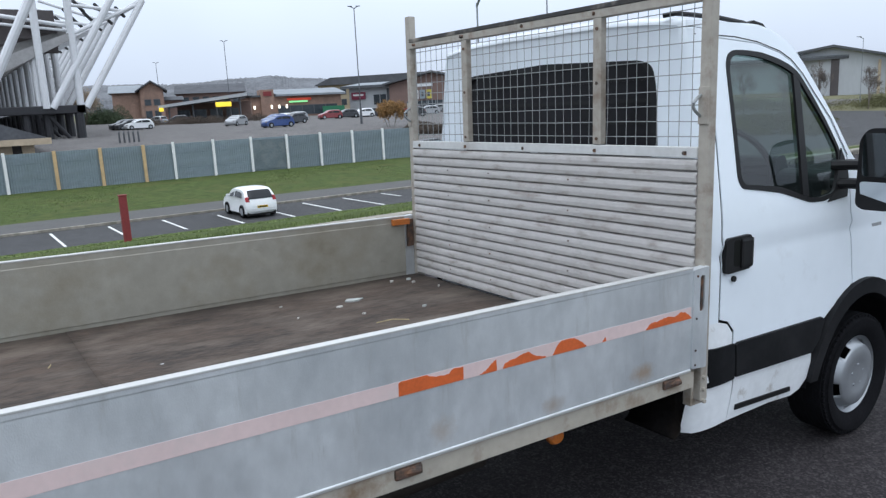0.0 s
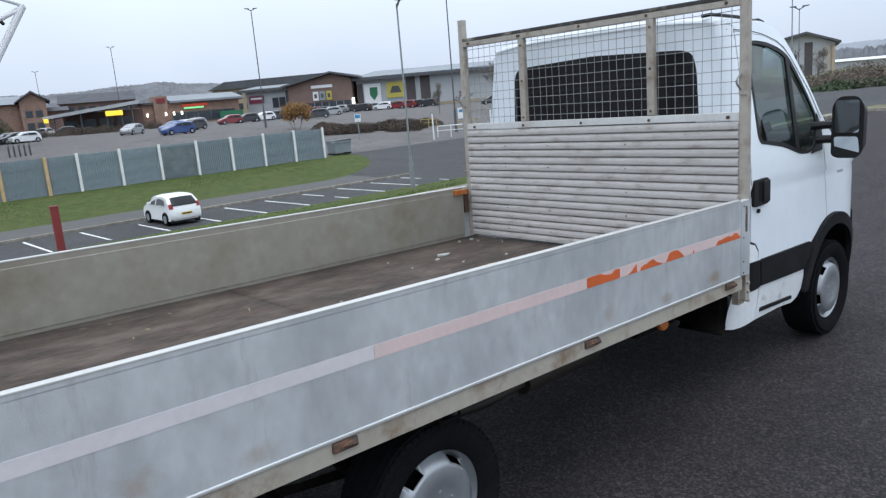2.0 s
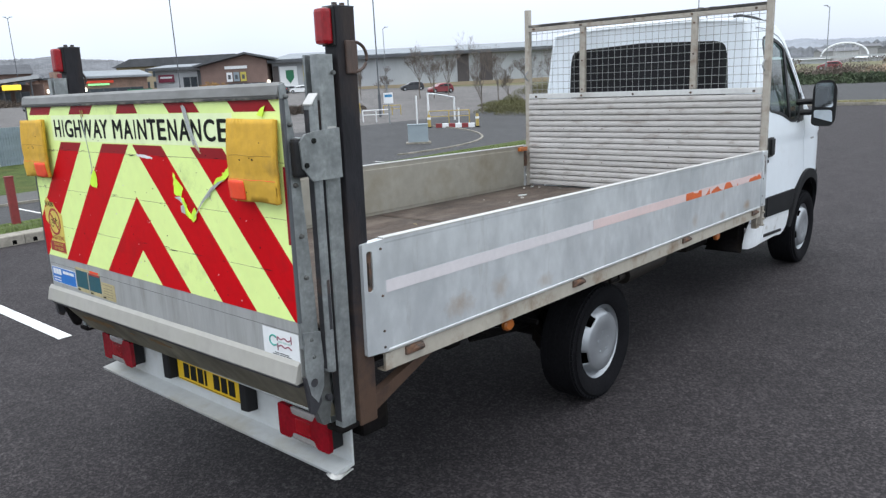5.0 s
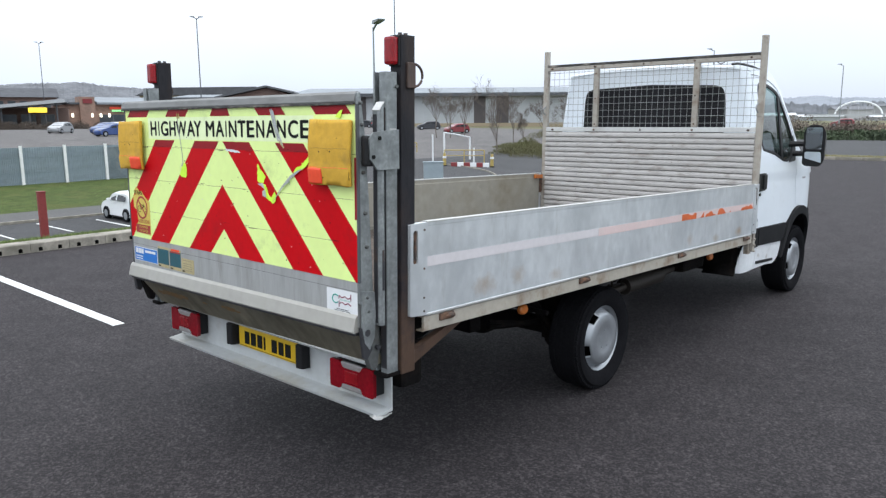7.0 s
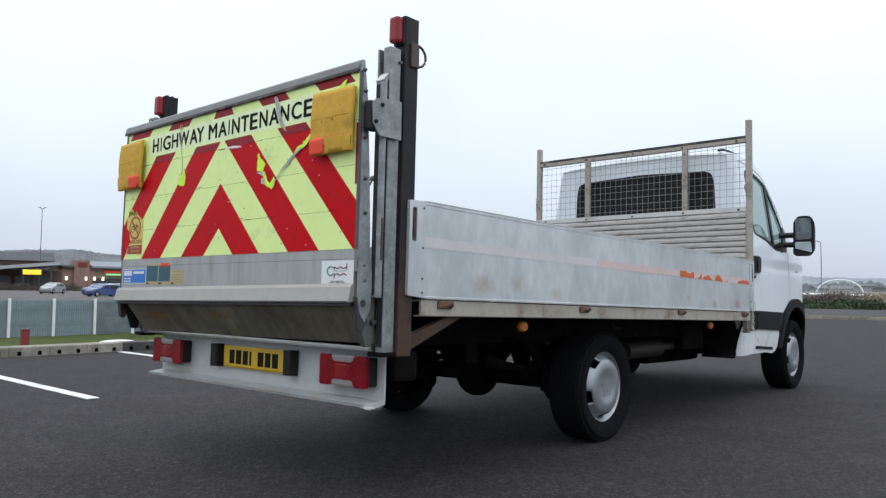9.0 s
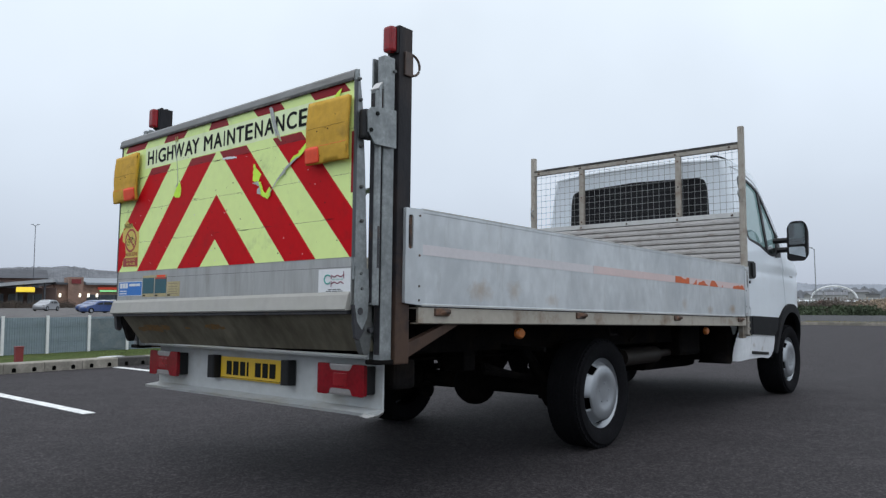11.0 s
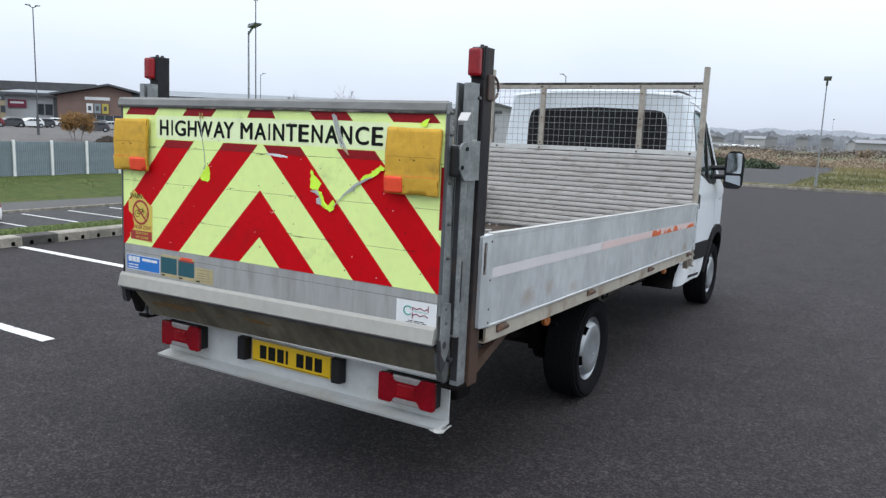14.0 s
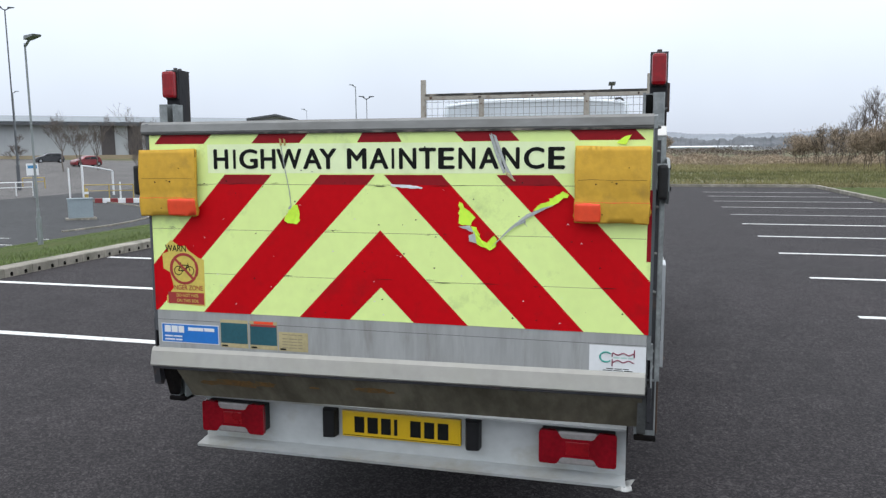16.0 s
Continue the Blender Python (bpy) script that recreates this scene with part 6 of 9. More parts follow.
    skin("bumper_corner", [(4.19, 0.46), (4.62, 0.44), (4.70, 0.74), (4.60, 0.86), (4.26, 0.86), (4.235, 0.70)], [], GREYBLACK, "black bumper corner", -0.012, 0.06, 0.02)
    part("wing_badge", boxed(3.85, 3.95, s * half_width(3.90, 1.175) - 0.003, s * half_width(3.90, 1.175) + 0.005, 1.165, 1.186, 0.002), CAR_SILVER, truck)
    bm = bmesh.new()
    for k in range(15):
        a0, a1 = math.pi * (1.02 - 1.04 * k / 15), math.pi * (1.02 - 1.04 * (k + 1) / 15)
        q = [(ARCH[0] + 0.43 * math.cos(a), s * y, ARCH[1] + 0.43 * math.sin(a)) for a, y in ((a0, 0.95), (a1, 0.95), (a1, 0.40), (a0, 0.40))]
        bm.faces.new([bm.verts.new(p) for p in q])
    part("wheel_arch_liner", bm, BLACK, truck)
    # mirror on two arms
    mx = 3.48
    shell = rounded([(s * 1.072, 1.325), (s * 1.105, 1.304), (s * 1.225, 1.304), (s * 1.258, 1.345), (s * 1.262, 1.62), (s * 1.225, 1.682), (s * 1.115, 1.682), (s * 1.076, 1.63)], 0.04, 4)
    bm = prism(bmesh.new(), shell, 0, mx, mx + 0.13)
    for v in bm.verts:
        if v.co.x > mx + 0.1:
            v.co.y, v.co.z = s * 1.166 + (v.co.y - s * 1.166) * 0.72, 1.493 + (v.co.z - 1.493) * 0.82
    mirror = part("door_mirror", bm, BLACK, truck, "black two-pane door mirror")
    for zc, hz, tip in ((1.560, 0.100, 1), (1.386, 0.054, 14)):
        pane = part("mirror_glass", prism(bmesh.new(), rounded([(-0.072, -hz), (0.072, -hz), (0.072, hz), (-0.072, hz)], 0.02, 3), 0, -0.003, 0.003), MIRROR, mirror)
        pane.matrix_basis = pose(mx - 0.004, s * 1.166, zc, 0, -tip, s * 4)
    for z in (1.505, 1.415):
        bm = tube(bmesh.new(), [(3.50, s * 0.94, z), (3.53, s * 1.02, z + 0.004), (3.54, s * 1.12, z + 0.004)], 0.026, 8)
        part("mirror_arm", bm, BLACK, mirror, smooth=True)
    skin("drip_rail", [(2.52, 2.094), (2.776, 2.089), (2.936, 2.072), (3.10, 2.036), (3.185, 2.0), (3.268, 1.938), (3.35, 1.853), (3.48, 1.726), (3.606, 1.548), (3.610, 1.551), (3.484, 1.730), (3.354, 1.857), (3.272, 1.942), (3.188, 2.0045), (3.102, 2.0405), (2.937, 2.0765), (2.776, 2.0935), (2.52, 2.0985)], [], BLACK, "", -0.001, 0.06, 0.004)

# roof, rear wall with its window, windscreen, bonnet, front
def roof_z(x, y):
    edge = 2.150 if x < 2.9 else 2.150 - 0.16 * ((x - 2.9) / 0.4) ** 2
    return edge + 0.048 * (1 - (abs(y) / 0.79) ** 2.6)


bm = bmesh.new()
rows = []
for i in range(17):
    x = 2.50 + 0.72 * i / 16
    w = half_width(x, 2.150 if x < 2.9 else 2.150 - 0.16 * ((x - 2.9) / 0.4) ** 2)
    rows.append([bm.verts.new((x, w * (j - 10) / 10, roof_z(x, w * (j - 10) / 10 * 0.79 / w))) for j in range(21)])
for a, b in zip(rows, rows[1:]):
    for p, q, r, t in zip(a, a[1:], b[1:], b):
        bm.faces.new((p, q, r, t))
thicken(part("cab_roof", bm, WHITE, truck, "white painted cab roof", smooth=True), 0.02, -1)

outline = []
for k in range(15):
    z = 0.60 + (2.150 - 0.60) * k / 14
    outline.append((-half_width(2.501, z), z))
outline += [(-half_width(2.501, 2.15) * (1 - j / 8), roof_z(2.501, 0.79 * (1 - j / 8))) for j in range(1, 9)]
outline += [(-y, z) for y, z in outline[-2::-1]]
win = rounded([(-0.715, 1.60), (0.668, 1.60), (0.655, 1.90), (0.635, 1.985), (0.57, 2.008), (0, 2.022), (-0.61, 2.008), (-0.675, 1.985), (-0.70, 1.90)], 0.05, 4)


bm = bmesh.new()
steps = [(0.0, 2.502), (0.008, 2.494), (0.02, 2.4885), (0.034, 2.486)]
rings = [[bm.verts.new((x, y, z)) for y, z in shrink(outline, -d)] for d, x in steps]
for a, b in zip(rings, rings[1:]):
    for i in range(1, len(a)):
        bm.faces.new((a[i - 1], a[i], b[i], b[i - 1]))
sheet(bm, shrink(outline, -0.034), [win], lambda u, v: (2.486, u, v), 0.12)
thicken(part("cab_rear_wall", bm, WHITE, truck, "white cab back panel", smooth=True), 0.006, 1).modifiers.new("crisp_edges", "EDGE_SPLIT").split_angle = radians(50)
rw = part("rear_window", prism(bmesh.new(), shrink(win, -0.004), 0, 2.502, 2.510), DARK_GLASS, truck, "black barred rear window")
bm = bmesh.new()
sheet(bm, shrink(win, 0.012), [shrink(win, -0.022)], lambda u, v: (2.489, u, v), 0.05)
thicken(part("rear_window_seal", bm, BLACK, rw), 0.012, 0)
for z in (1.745, 1.84, 1.935):
    part("window_bar", boxed(2.4955, 2.5005, -0.69, 0.67, z - 0.009, z + 0.009), BLACK, rw)
part("roof_bracket", tube(bmesh.new(), [(2.47, -0.75, 2.178), (2.50, -0.79, 2.184), (2.56, -0.81, 2.180), (2.75, -0.82, 2.174), (2.92, -0.82, 2.160), (3.06, -0.815, 2.126), (3.15, -0.80, 2.088)], 0.010, 8), BLACK, truck, "black roof trim strip")
part("roof_fin", prism(bmesh.new(), [(2.93, 2.158), (2.98, 2.172), (3.05, 2.160), (3.17, 2.084), (3.09, 2.105)], 1, -0.832, -0.808), BLACK, truck)

bm = bmesh.new()
edge = [(3.22, 2.045), (3.365, 1.895), (3.535, 1.695), (3.70, 1.50), (3.80, 1.40), (3.92, 1.345)]
rows = [[bm.verts.new((x + 0.13 * (1 - (j - 6) ** 2 / 36), half_width(x, z) * 0.985 * (j - 6) / 6, z + 0.03 * (1 - (j - 6) ** 2 / 36))) for j in range(13)] for x, z in edge]
for a, b in zip(rows, rows[1:]):
    for p, q, r, t in zip(a, a[1:], b[1:], b):
        bm.faces.new((p, q, r, t))
part("windscreen", bm, SIDE_GLASS, truck, "clear windscreen", smooth=True)
bm = bmesh.new()
edge = [(3.92, 1.345), (4.15, 1.27), (4.45, 1.15), (4.62, 1.02), (4.68, 0.75), (4.62, 0.46)]
rows = [[bm.verts.new((x + 0.10 * (1 - (j - 6) ** 2 / 36), half_width(x, z) * (j - 6) / 6, z + 0.02 * (1 - (j - 6) ** 2 / 36))) for j in range(13)] for x, z in edge]
for a, b in zip(rows, rows[1:]):
    for p, q, r, t in zip(a, a[1:], b[1:], b):
        bm.faces.new((p, q, r, t))
part("bonnet", bm, WHITE, truck, "white bonnet and nose", smooth=True)

# cabin
part("cabin_floor", boxed(2.54, 3.9, -0.86, 0.86, 0.60, 0.66), CABIN, truck)
part("dashboard", prism(bmesh.new(), rounded([(3.56, 0.95), (3.52, 1.30), (3.56, 1.450), (3.66, 1.475), (3.77, 1.395), (3.90, 1.33), (3.90, 0.95)], 0.03, 3), 1, -0.88, 0.88), CABIN, truck, "dark dashboard")
part("instrument_hood", prism(bmesh.new(), rounded([(3.54, 1.43), (3.56, 1.530), (3.63, 1.540), (3.68, 1.455)], 0.02, 3), 1, -0.62, -0.20), CABIN, truck)
part("door_card", boxed(2.60, 3.45, -0.93, -0.90, 0.70, 1.34, 0.01), CABIN, truck)
part("door_card", boxed(2.60, 3.45, 0.88, 0.91, 0.70, 1.44, 0.01), CABIN, truck)
part("cabin_rear_trim", boxed(2.535, 2.56, -0.84, 0.84, 0.66, 1.58), CABIN, truck)
for y in (-0.50, 0.12, 0.55):
    st = part("seat", boxed(2.68, 3.16, y - 0.22, y + 0.22, 0.92, 1.08, 0.05), SEAT, truck, "grey cloth cab seat")
    part("seat_back", prism(bmesh.new(), rounded([(2.60, 1.05), (2.76, 1.05), (2.66, 1.66), (2.575, 1.66)], 0.03), 1, y - 0.21, y + 0.21), SEAT, st)
    part("head_rest", boxed(2.575, 2.655, y - 0.12, y + 0.12, 1.69, 1.86, 0.03), SEAT, st)
    part("seat_base", boxed(2.70, 3.12, y - 0.18, y + 0.18, 0.66, 0.92, 0.02), CABIN, st)
wm = pose(3.44, -0.45, 1.50, 0, 62, 0)
bm = tube(bmesh.new(), [wm @ Vector((0.205 * math.cos(a), 0.205 * math.sin(a), 0)) for a in [2 * math.pi * k / 28 for k in range(29)]], 0.016, 8, cap=False)
for a in (0.4, 2.74, 4.71):
    tube(bm, [wm @ Vector((0, 0, -0.03)), wm @ Vector((0.2 * math.cos(a), 0.2 * math.sin(a), 0))], 0.018, 6)
bmesh.ops.create_uvsphere(bm, u_segments=12, v_segments=8, radius=0.06, matrix=wm @ Matrix.Diagonal((1, 1, 0.5, 1)))
part("steering_wheel", bm, CABIN, truck, "dark grey steering wheel", smooth=True)
part("window_sticker", boxed(2.715, 2.775, -0.922, -0.919, 1.515, 1.565), LABEL_TEAL, truck, "small pale green sticker")

# litter on the bed floor
rnd = random.Random(5)
for i in range(26):
    x, y, r = rnd.uniform(-1.4, 2.25), rnd.uniform(-0.1, 0.95), rnd.uniform(0.006, 0.02)
    z = 0.829 if x < 0.34 else 0.834
    if i < 2:
        x, y, r = ((1.70, 0.66, 0.045), (0.35, 0.1, 0.022))[i]
    bm = prism(bmesh.new(), [(x + r * (1 + rnd.uniform(-0.4, 0.4)) * math.cos(a * 1.05), y + 0.6 * r * (1 + rnd.uniform(-0.4, 0.4)) * math.sin(a * 1.05)) for a in range(6)], 2, z - 0.012, z + 0.003)
    part("litter_scrap", bm, LITTER if i % 3 else PALE_FILM, truck, "pale scrap of litter")
for i in range(9):
    x, y, a = rnd.uniform(-0.8, 2.2), rnd.uniform(-0.2, 0.9), rnd.uniform(0, 3.1)
    n = 0.16 if i == 0 else rnd.uniform(0.03, 0.09)
    if i == 0:
        x, y, a = 1.72, 0.12, 2.6
    part("straw", tube(bmesh.new(), [(x, y, 0.837), (x + n * 0.5 * math.cos(a), y + n * 0.5 * math.sin(a), 0.842), (x + n * math.cos(a + 0.2), y + n * math.sin(a + 0.2), 0.837)], 0.0025, 5), STRAW, truck, "piece of dry straw")


# ---- ground ----
PLATE_X, PLATE_Y, SOUTH_Y, LOW_KERB = 29.8, 10.26, -5.55, 35.25


def ground_height(x, y):
    """The height of the land: the upper car park is level, the bank falls north to the lower road, and the land beyond rises."""
    rows = [(-5000, 0.0), (11.3, 0.0), (30.1, -2.65), (LOW_KERB, -2.65), (52.0, -2.12), (85.0, 0.05), (150.0, 0.9), (230.0, 2.0), (400.0, 4.5), (5000.0, 60.0)]
    z = 0.0
    for (y0, z0), (y1, z1) in zip(rows, rows[1:]):
        if y0 <= y <= y1:
            z = z0 + (z1 - z0) * (y - y0) / (y1 - y0)
    fade = (1 - smooth(60, 120, x)) * (1 - smooth(34, 52, x) * (1 - smooth(22, 30, y)))
    return z * fade if z < 0 else z




def tongue(x):
    """Where the lower path gives way to the grass under the fence, which ends in a rounded tip to the east."""
    u = max(0.0, min(1.0, (x - 24.0) / 11.0))
    return 51.8 - 13.2 * (1 - u ** 1.5) ** (1 / 1.5)


def v_lines(x):
    near = [-1500, -500, -160, -60, -25, -12, SOUTH_Y, -4, 0, 4, 8, PLATE_Y, 10.54, 11.3, 14, 18, 23, 30.1, 32, LOW_KERB, tongue(x)]
    a, b = near[-1], 52.0
    return near + [a + (b - a) * t for t in (0.34, 0.67, 1.0)] + [60, 70, 85, 110, 150, 200, 260, 400, 800, 1800]


xs = sorted({-1500, -600, -300, -160, -100, -60, *range(-40, 60, 4), PLATE_X, 34.2, 22, 25, 26, 27, 29, 30, 31, 32, 33, 34, 34.6, 35, 36, 60, 68, 76, 90, 110, 140, 180, 240, 400, 700, 1200, 2200})
bm = bmesh.new()
cols = [[bm.verts.new((x, y, ground_height(x, y) + (0.05 * noise.noise((x * 0.3, y * 0.3, 0)) if y > 11.5 or y < -7 or x > 76 else 0))) for y in v_lines(x)] for x in xs]
for i in range(len(xs) - 1):
    for j in range(len(cols[0]) - 1):
        f = bm.faces.new((cols[i][j], cols[i + 1][j], cols[i + 1][j + 1], cols[i][j + 1]))
        c = f.calc_center_median()
        if 6 <= j <= 10 and -60 < c.x < PLATE_X:
            f.material_index = 0
        elif 17 <= j <= 18 and -60 < c.x < 60:
            f.material_index = 1
        elif j == 19 and c.x < 60:
            f.material_index = 2 if c.x < 26 else 1
        elif j < 17:
            if 34.2 < c.x < 100 and c.y > 4.5:
                f.material_index = 1
            else:
                f.material_index = 3 if c.x < PLATE_X and c.y > -30 else 4
        elif j <= 22:
            f.material_index = 3 if c.x < 35 else (1 if c.x < 100 else 4)
        else:
            f.material_index = 5 if c.y < 210 and -150 < c.x < 110 else 4
tagged(part("ground", bm, [ASPHALT, ASPHALT_FAR, PAVING, GRASS, ROUGH_GRASS, CAR_PARK]), "asphalt car park above grassy banks and lower roads", "ground", kind="structure")

# white bay markings
for i in range(9):
    x = -1.08 + 2.295 * (i - 3)
    tagged(part("bay_line", boxed(x - 0.05, x + 0.05, 5.82, 10.20, -0.02, 0.004), LINE), "worn white parking bay line on asphalt", "road marking", "upper bay lines", "structure")
for i in range(10):
    x = 3.67 + 2.36 * i + 0.012 * i * i
    tagged(part("bay_line", boxed(x - 0.05, x + 0.05, -5.20, -0.25 - 0.0178 * x, -0.02, 0.004), LINE if i < 5 else LINE_WORN), "worn white parking bay line on asphalt", "road marking", "upper bay lines", "structure")
for i in range(15):
    x = -5.42 + 2.275 * i
    tagged(part("bay_line", boxed(x - 0.05, x + 0.05, 30.3, 34.5, -2.68, -2.638), LINE), "white parking bay line on the lower road", "road marking", "lower bay lines", "structure")

# kerbs: blocks with drain slots along the upper edge, plain kerbs elsewhere
kerb = tagged(new("kerb_north"), "weathered concrete kerb with drain slots", "kerb", kind="structure")


def kerb_block_mesh(length):
    """A kerb block with two drain mouths in its face."""
    bm = bmesh.new()
    holes = [[(c - 0.026, 0.012), (c + 0.026, 0.012), (c + 0.026, 0.060), (c, 0.070), (c - 0.026, 0.060)] for c in (length * 0.25, length * 0.75)]
    outline = [(0.003, -0.05), (length - 0.003, -0.05), (length - 0.003, 0.115), (0.003, 0.115)]
    sheet(bm, outline, holes, lambda u, v: (u, 0.0, v), 0.2)
    prof = [(0.0, 0.115), (0.012, 0.128), (0.25, 0.130), (0.25, -0.05)]
    for (y0, z0), (y1, z1) in zip(prof, prof[1:]):
        bm.faces.new([bm.verts.new(p) for p in ((0.003, y0, z0), (length - 0.003, y0, z0), (length - 0.003, y1, z1), (0.003, y1, z1))])
    for x in (0.003, length - 0.003):
        bm.faces.new([bm.verts.new(p) for p in ((x, 0, -0.05), (x, 0, 0.115), (x, 0.012, 0.128), (x, 0.25, 0.13), (x, 0.25, -0.05))])
    n = len(bm.faces)
    box(bm, 0.01, length - 0.01, 0.06, 0.08, -0.02, 0.09, mi=1)
    return bm


block = None
for i in range(90):
    m = Matrix.Translation((-15.73 + i * 0.5, PLATE_Y, 0))
    if i in (34,):
        part("kerb_block", kerb_block_mesh(0.5), [CONCRETE_DARK, INK], kerb, "blackened kerb block", at=m)
    elif block is None:
        block = part("kerb_block", kerb_block_mesh(0.5), [CONCRETE, INK], kerb, at=m)
    else:
        again(block, kerb, m)
far = tagged(new("kerb_far"), "plain concrete kerb edging", "kerb", kind="structure")
stone = part("kerb_stone", boxed(-0.45, 0.45, -0.075, 0.075, -0.05, 0.12, 0.012), CONCRETE, far, at=Matrix.Translation((PLATE_X, SOUTH_Y + 0.42, 0)) @ Matrix.Rotation(math.pi / 2, 4, "Z"))
for i in range(1, 18):
    again(stone, far, Matrix.Translation((PLATE_X, SOUTH_Y + 0.42 + 0.91 * i, 0)) @ Matrix.Rotation(math.pi / 2, 4, "Z"))
for i in range(1, 34):
    again(stone, far, Matrix.Translation((PLATE_X - 0.91 * i, SOUTH_Y, 0)))
low = tagged(new("kerb_low"), "pale kerb along the lower road", "kerb", kind="structure")
for i in range(40):
    again(stone, low, Matrix.Translation((-8 + 0.905 * i, LOW_KERB, -2.66)))
bend = tagged(new("kerb_bend"), "low pale kerb round the junction of the lower road", "kerb", kind="structure")
for i in range(34):
    a = -1.75 + 1.62 * i / 33
    again(stone, bend, Matrix.Translation((32.5 + 15.0 * math.cos(a), 47.3 + 15.5 * math.sin(a), ground_height(40, 47.3 + 15.5 * math.sin(a)) - 0.03)) @ Matrix.Rotation(a + math.pi / 2, 4, "Z") @ Matrix.Diagonal((0.85, 1, 1, 1)))

# tufts of grass behind the upper kerb
rnd = random.Random(77)
verts, faces = [], []
for i in range(16000):
    x, y = rnd.uniform(-7, 18), 10.52 + abs(rnd.gauss(0, 1)) * 2.6
    if y > 19:
        continue
    z, h, a, w = ground_height(x, y) - 0.01, rnd.uniform(0.03, 0.10), rnd.uniform(0, 6.3), rnd.uniform(0.004, 0.010)
    lx, ly = rnd.uniform(-0.05, 0.05), rnd.uniform(-0.05, 0.05)
    n = len(verts)
    verts += [(x - w * math.cos(a), y - w * math.sin(a), z), (x + w * math.cos(a), y + w * math.sin(a), z), (x + lx, y + ly, z + h + 0.03 * (y < 10.85))]
    faces.append((n, n + 1, n + 2))
me = bpy.data.meshes.new("grass_tufts")
me.from_pydata(verts, [], faces)
me.materials.append(BLADE)
tagged(new("grass_tufts", me), "short green and straw coloured grass blades", "grass", kind="stuff")


def place(az, d, eye=(-2.0, 0.0)):
    """A place in the distance by its bearing, in degrees from north to east, and its distance."""
    x, y = eye[0] + d * math.sin(radians(az)), eye[1] + d * math.cos(radians(az))
    return Vector((x, y, ground_height(x, y)))


# ---- fence ----
fence = thing("hoarding_fence", "blue-grey corrugated steel fence with white posts", "fence")
FY = 51.0
posts = [(-9.9, 0), (-7.2, 0), (-4.5, 0), (-1.8, 0), (0.9, 0), (3.56, 0), (6.25, 1), (8.85, 1), (11.45, 1), (13.35, 0)] + [(13.35 + 2.665 * k, 0) for k in range(1, 8)]
white_post = timber_post = panel = None
for i, (x, timber) in enumerate(posts):
    z = ground_height(x, FY)
    m = Matrix.Translation((x, FY - 0.09, z))
    if timber:
        timber_post = again(timber_post, fence, m) if timber_post else part("post", boxed(-0.10, 0.10, -0.06, 0.06, -0.2, 2.38, 0.008), POST_TIMBER, fence, "new timber fence post", at=m)
    else:
        white_post = again(white_post, fence, m) if white_post else part("post", boxed(-0.085, 0.085, -0.06, 0.06, -0.2, 2.44, 0.01), POST_WHITE, fence, "white painted fence post", at=m)
    if i + 1 < len(posts):
        w = posts[i + 1][0] - x
        if panel is None:
            pts, n = [], 18
            for k in range(n + 1):
                u = k / n
                pts += [(u, 0.0), (u + 0.35 / n, 0.0), (u + 0.45 / n, 0.03), (u + 0.9 / n, 0.03)] if k < n else [(1.0, 0.0)]
            bm = bmesh.new()
            lo, hi = [bm.verts.new((p[0], p[1], -0.1)) for p in pts], [bm.verts.new((p[0], p[1], 2.33)) for p in pts]
            for a, b, c, d in zip(lo, lo[1:], hi[1:], hi):
                bm.faces.new((a, b, c, d))
            for zz in (0.75, 1.72):
                box(bm, 0, 1, -0.02, 0.0, zz - 0.012, zz + 0.012)
            panel = part("fence_panel", bm, FENCE, fence)
            panel.matrix_basis = Matrix.Translation((x, FY, z)) @ Matrix.Diagonal((w, 1, 1, 1))
        else:
            p = again(panel, fence, Matrix.Translation((x, FY, z)) @ Matrix.Diagonal((w, 1, 1, 1)))
for w0, w1 in ((18.78, 21.25),):
    part("patched_panel", boxed(w0, w1, FY - 0.03, FY - 0.022, ground_height(20, FY) + 0.1, ground_height(20, FY) + 2.2, 0.002), FENCE_DARK, fence, "dull patched fence sheet")

# wheeled bin store at the fence's end
x, y = 34.4, 52.3
z = ground_height(x, y)
skip = thing("waste_container", "dented grey steel waste container", "container", Matrix.Translation((x, y, z)))
part("container_body", prism(bmesh.new(), [(-0.75, 0.12), (0.72, 0.12), (0.85, 1.05), (-0.85, 1.05)], 1, -0.6, 0.6), SKIP, skip)
part("container_lid", prism(bmesh.new(), [(-0.88, 1.05), (0.88, 1.05), (0.80, 1.22), (-0.80, 1.16)], 1, -0.65, 0.65), FASCIA, skip)
part("container_rim", boxed(-1.17, 1.17, -0.66, -0.60, 0.98, 1.06, 0.01), CABINET, skip)
for xx in (-0.8, 0.8):
    part("castor", tube(bmesh.new(), [(xx, -0.5, 0.06), (xx, 0.5, 0.06)], 0.07, 10), BLACK, skip)


# ---- posts, lamps and street furniture ----
def red_post(x, y, h):
    z = ground_height(x, y)
    t = thing("marker_post", "dark red square marker post in grass", "post", Matrix.Translation((x, y, z)), "red marker posts")
    part("shaft", boxed(-0.105, 0.105, -0.07, 0.07, -0.2, h - 0.03, 0.01), POST_RED, t)
    part("cap", boxed(-0.12, 0.12, -0.085, 0.085, h - 0.03, h, 0.008), POST_RED, t)


red_post(4.47, 23.04, 1.38)


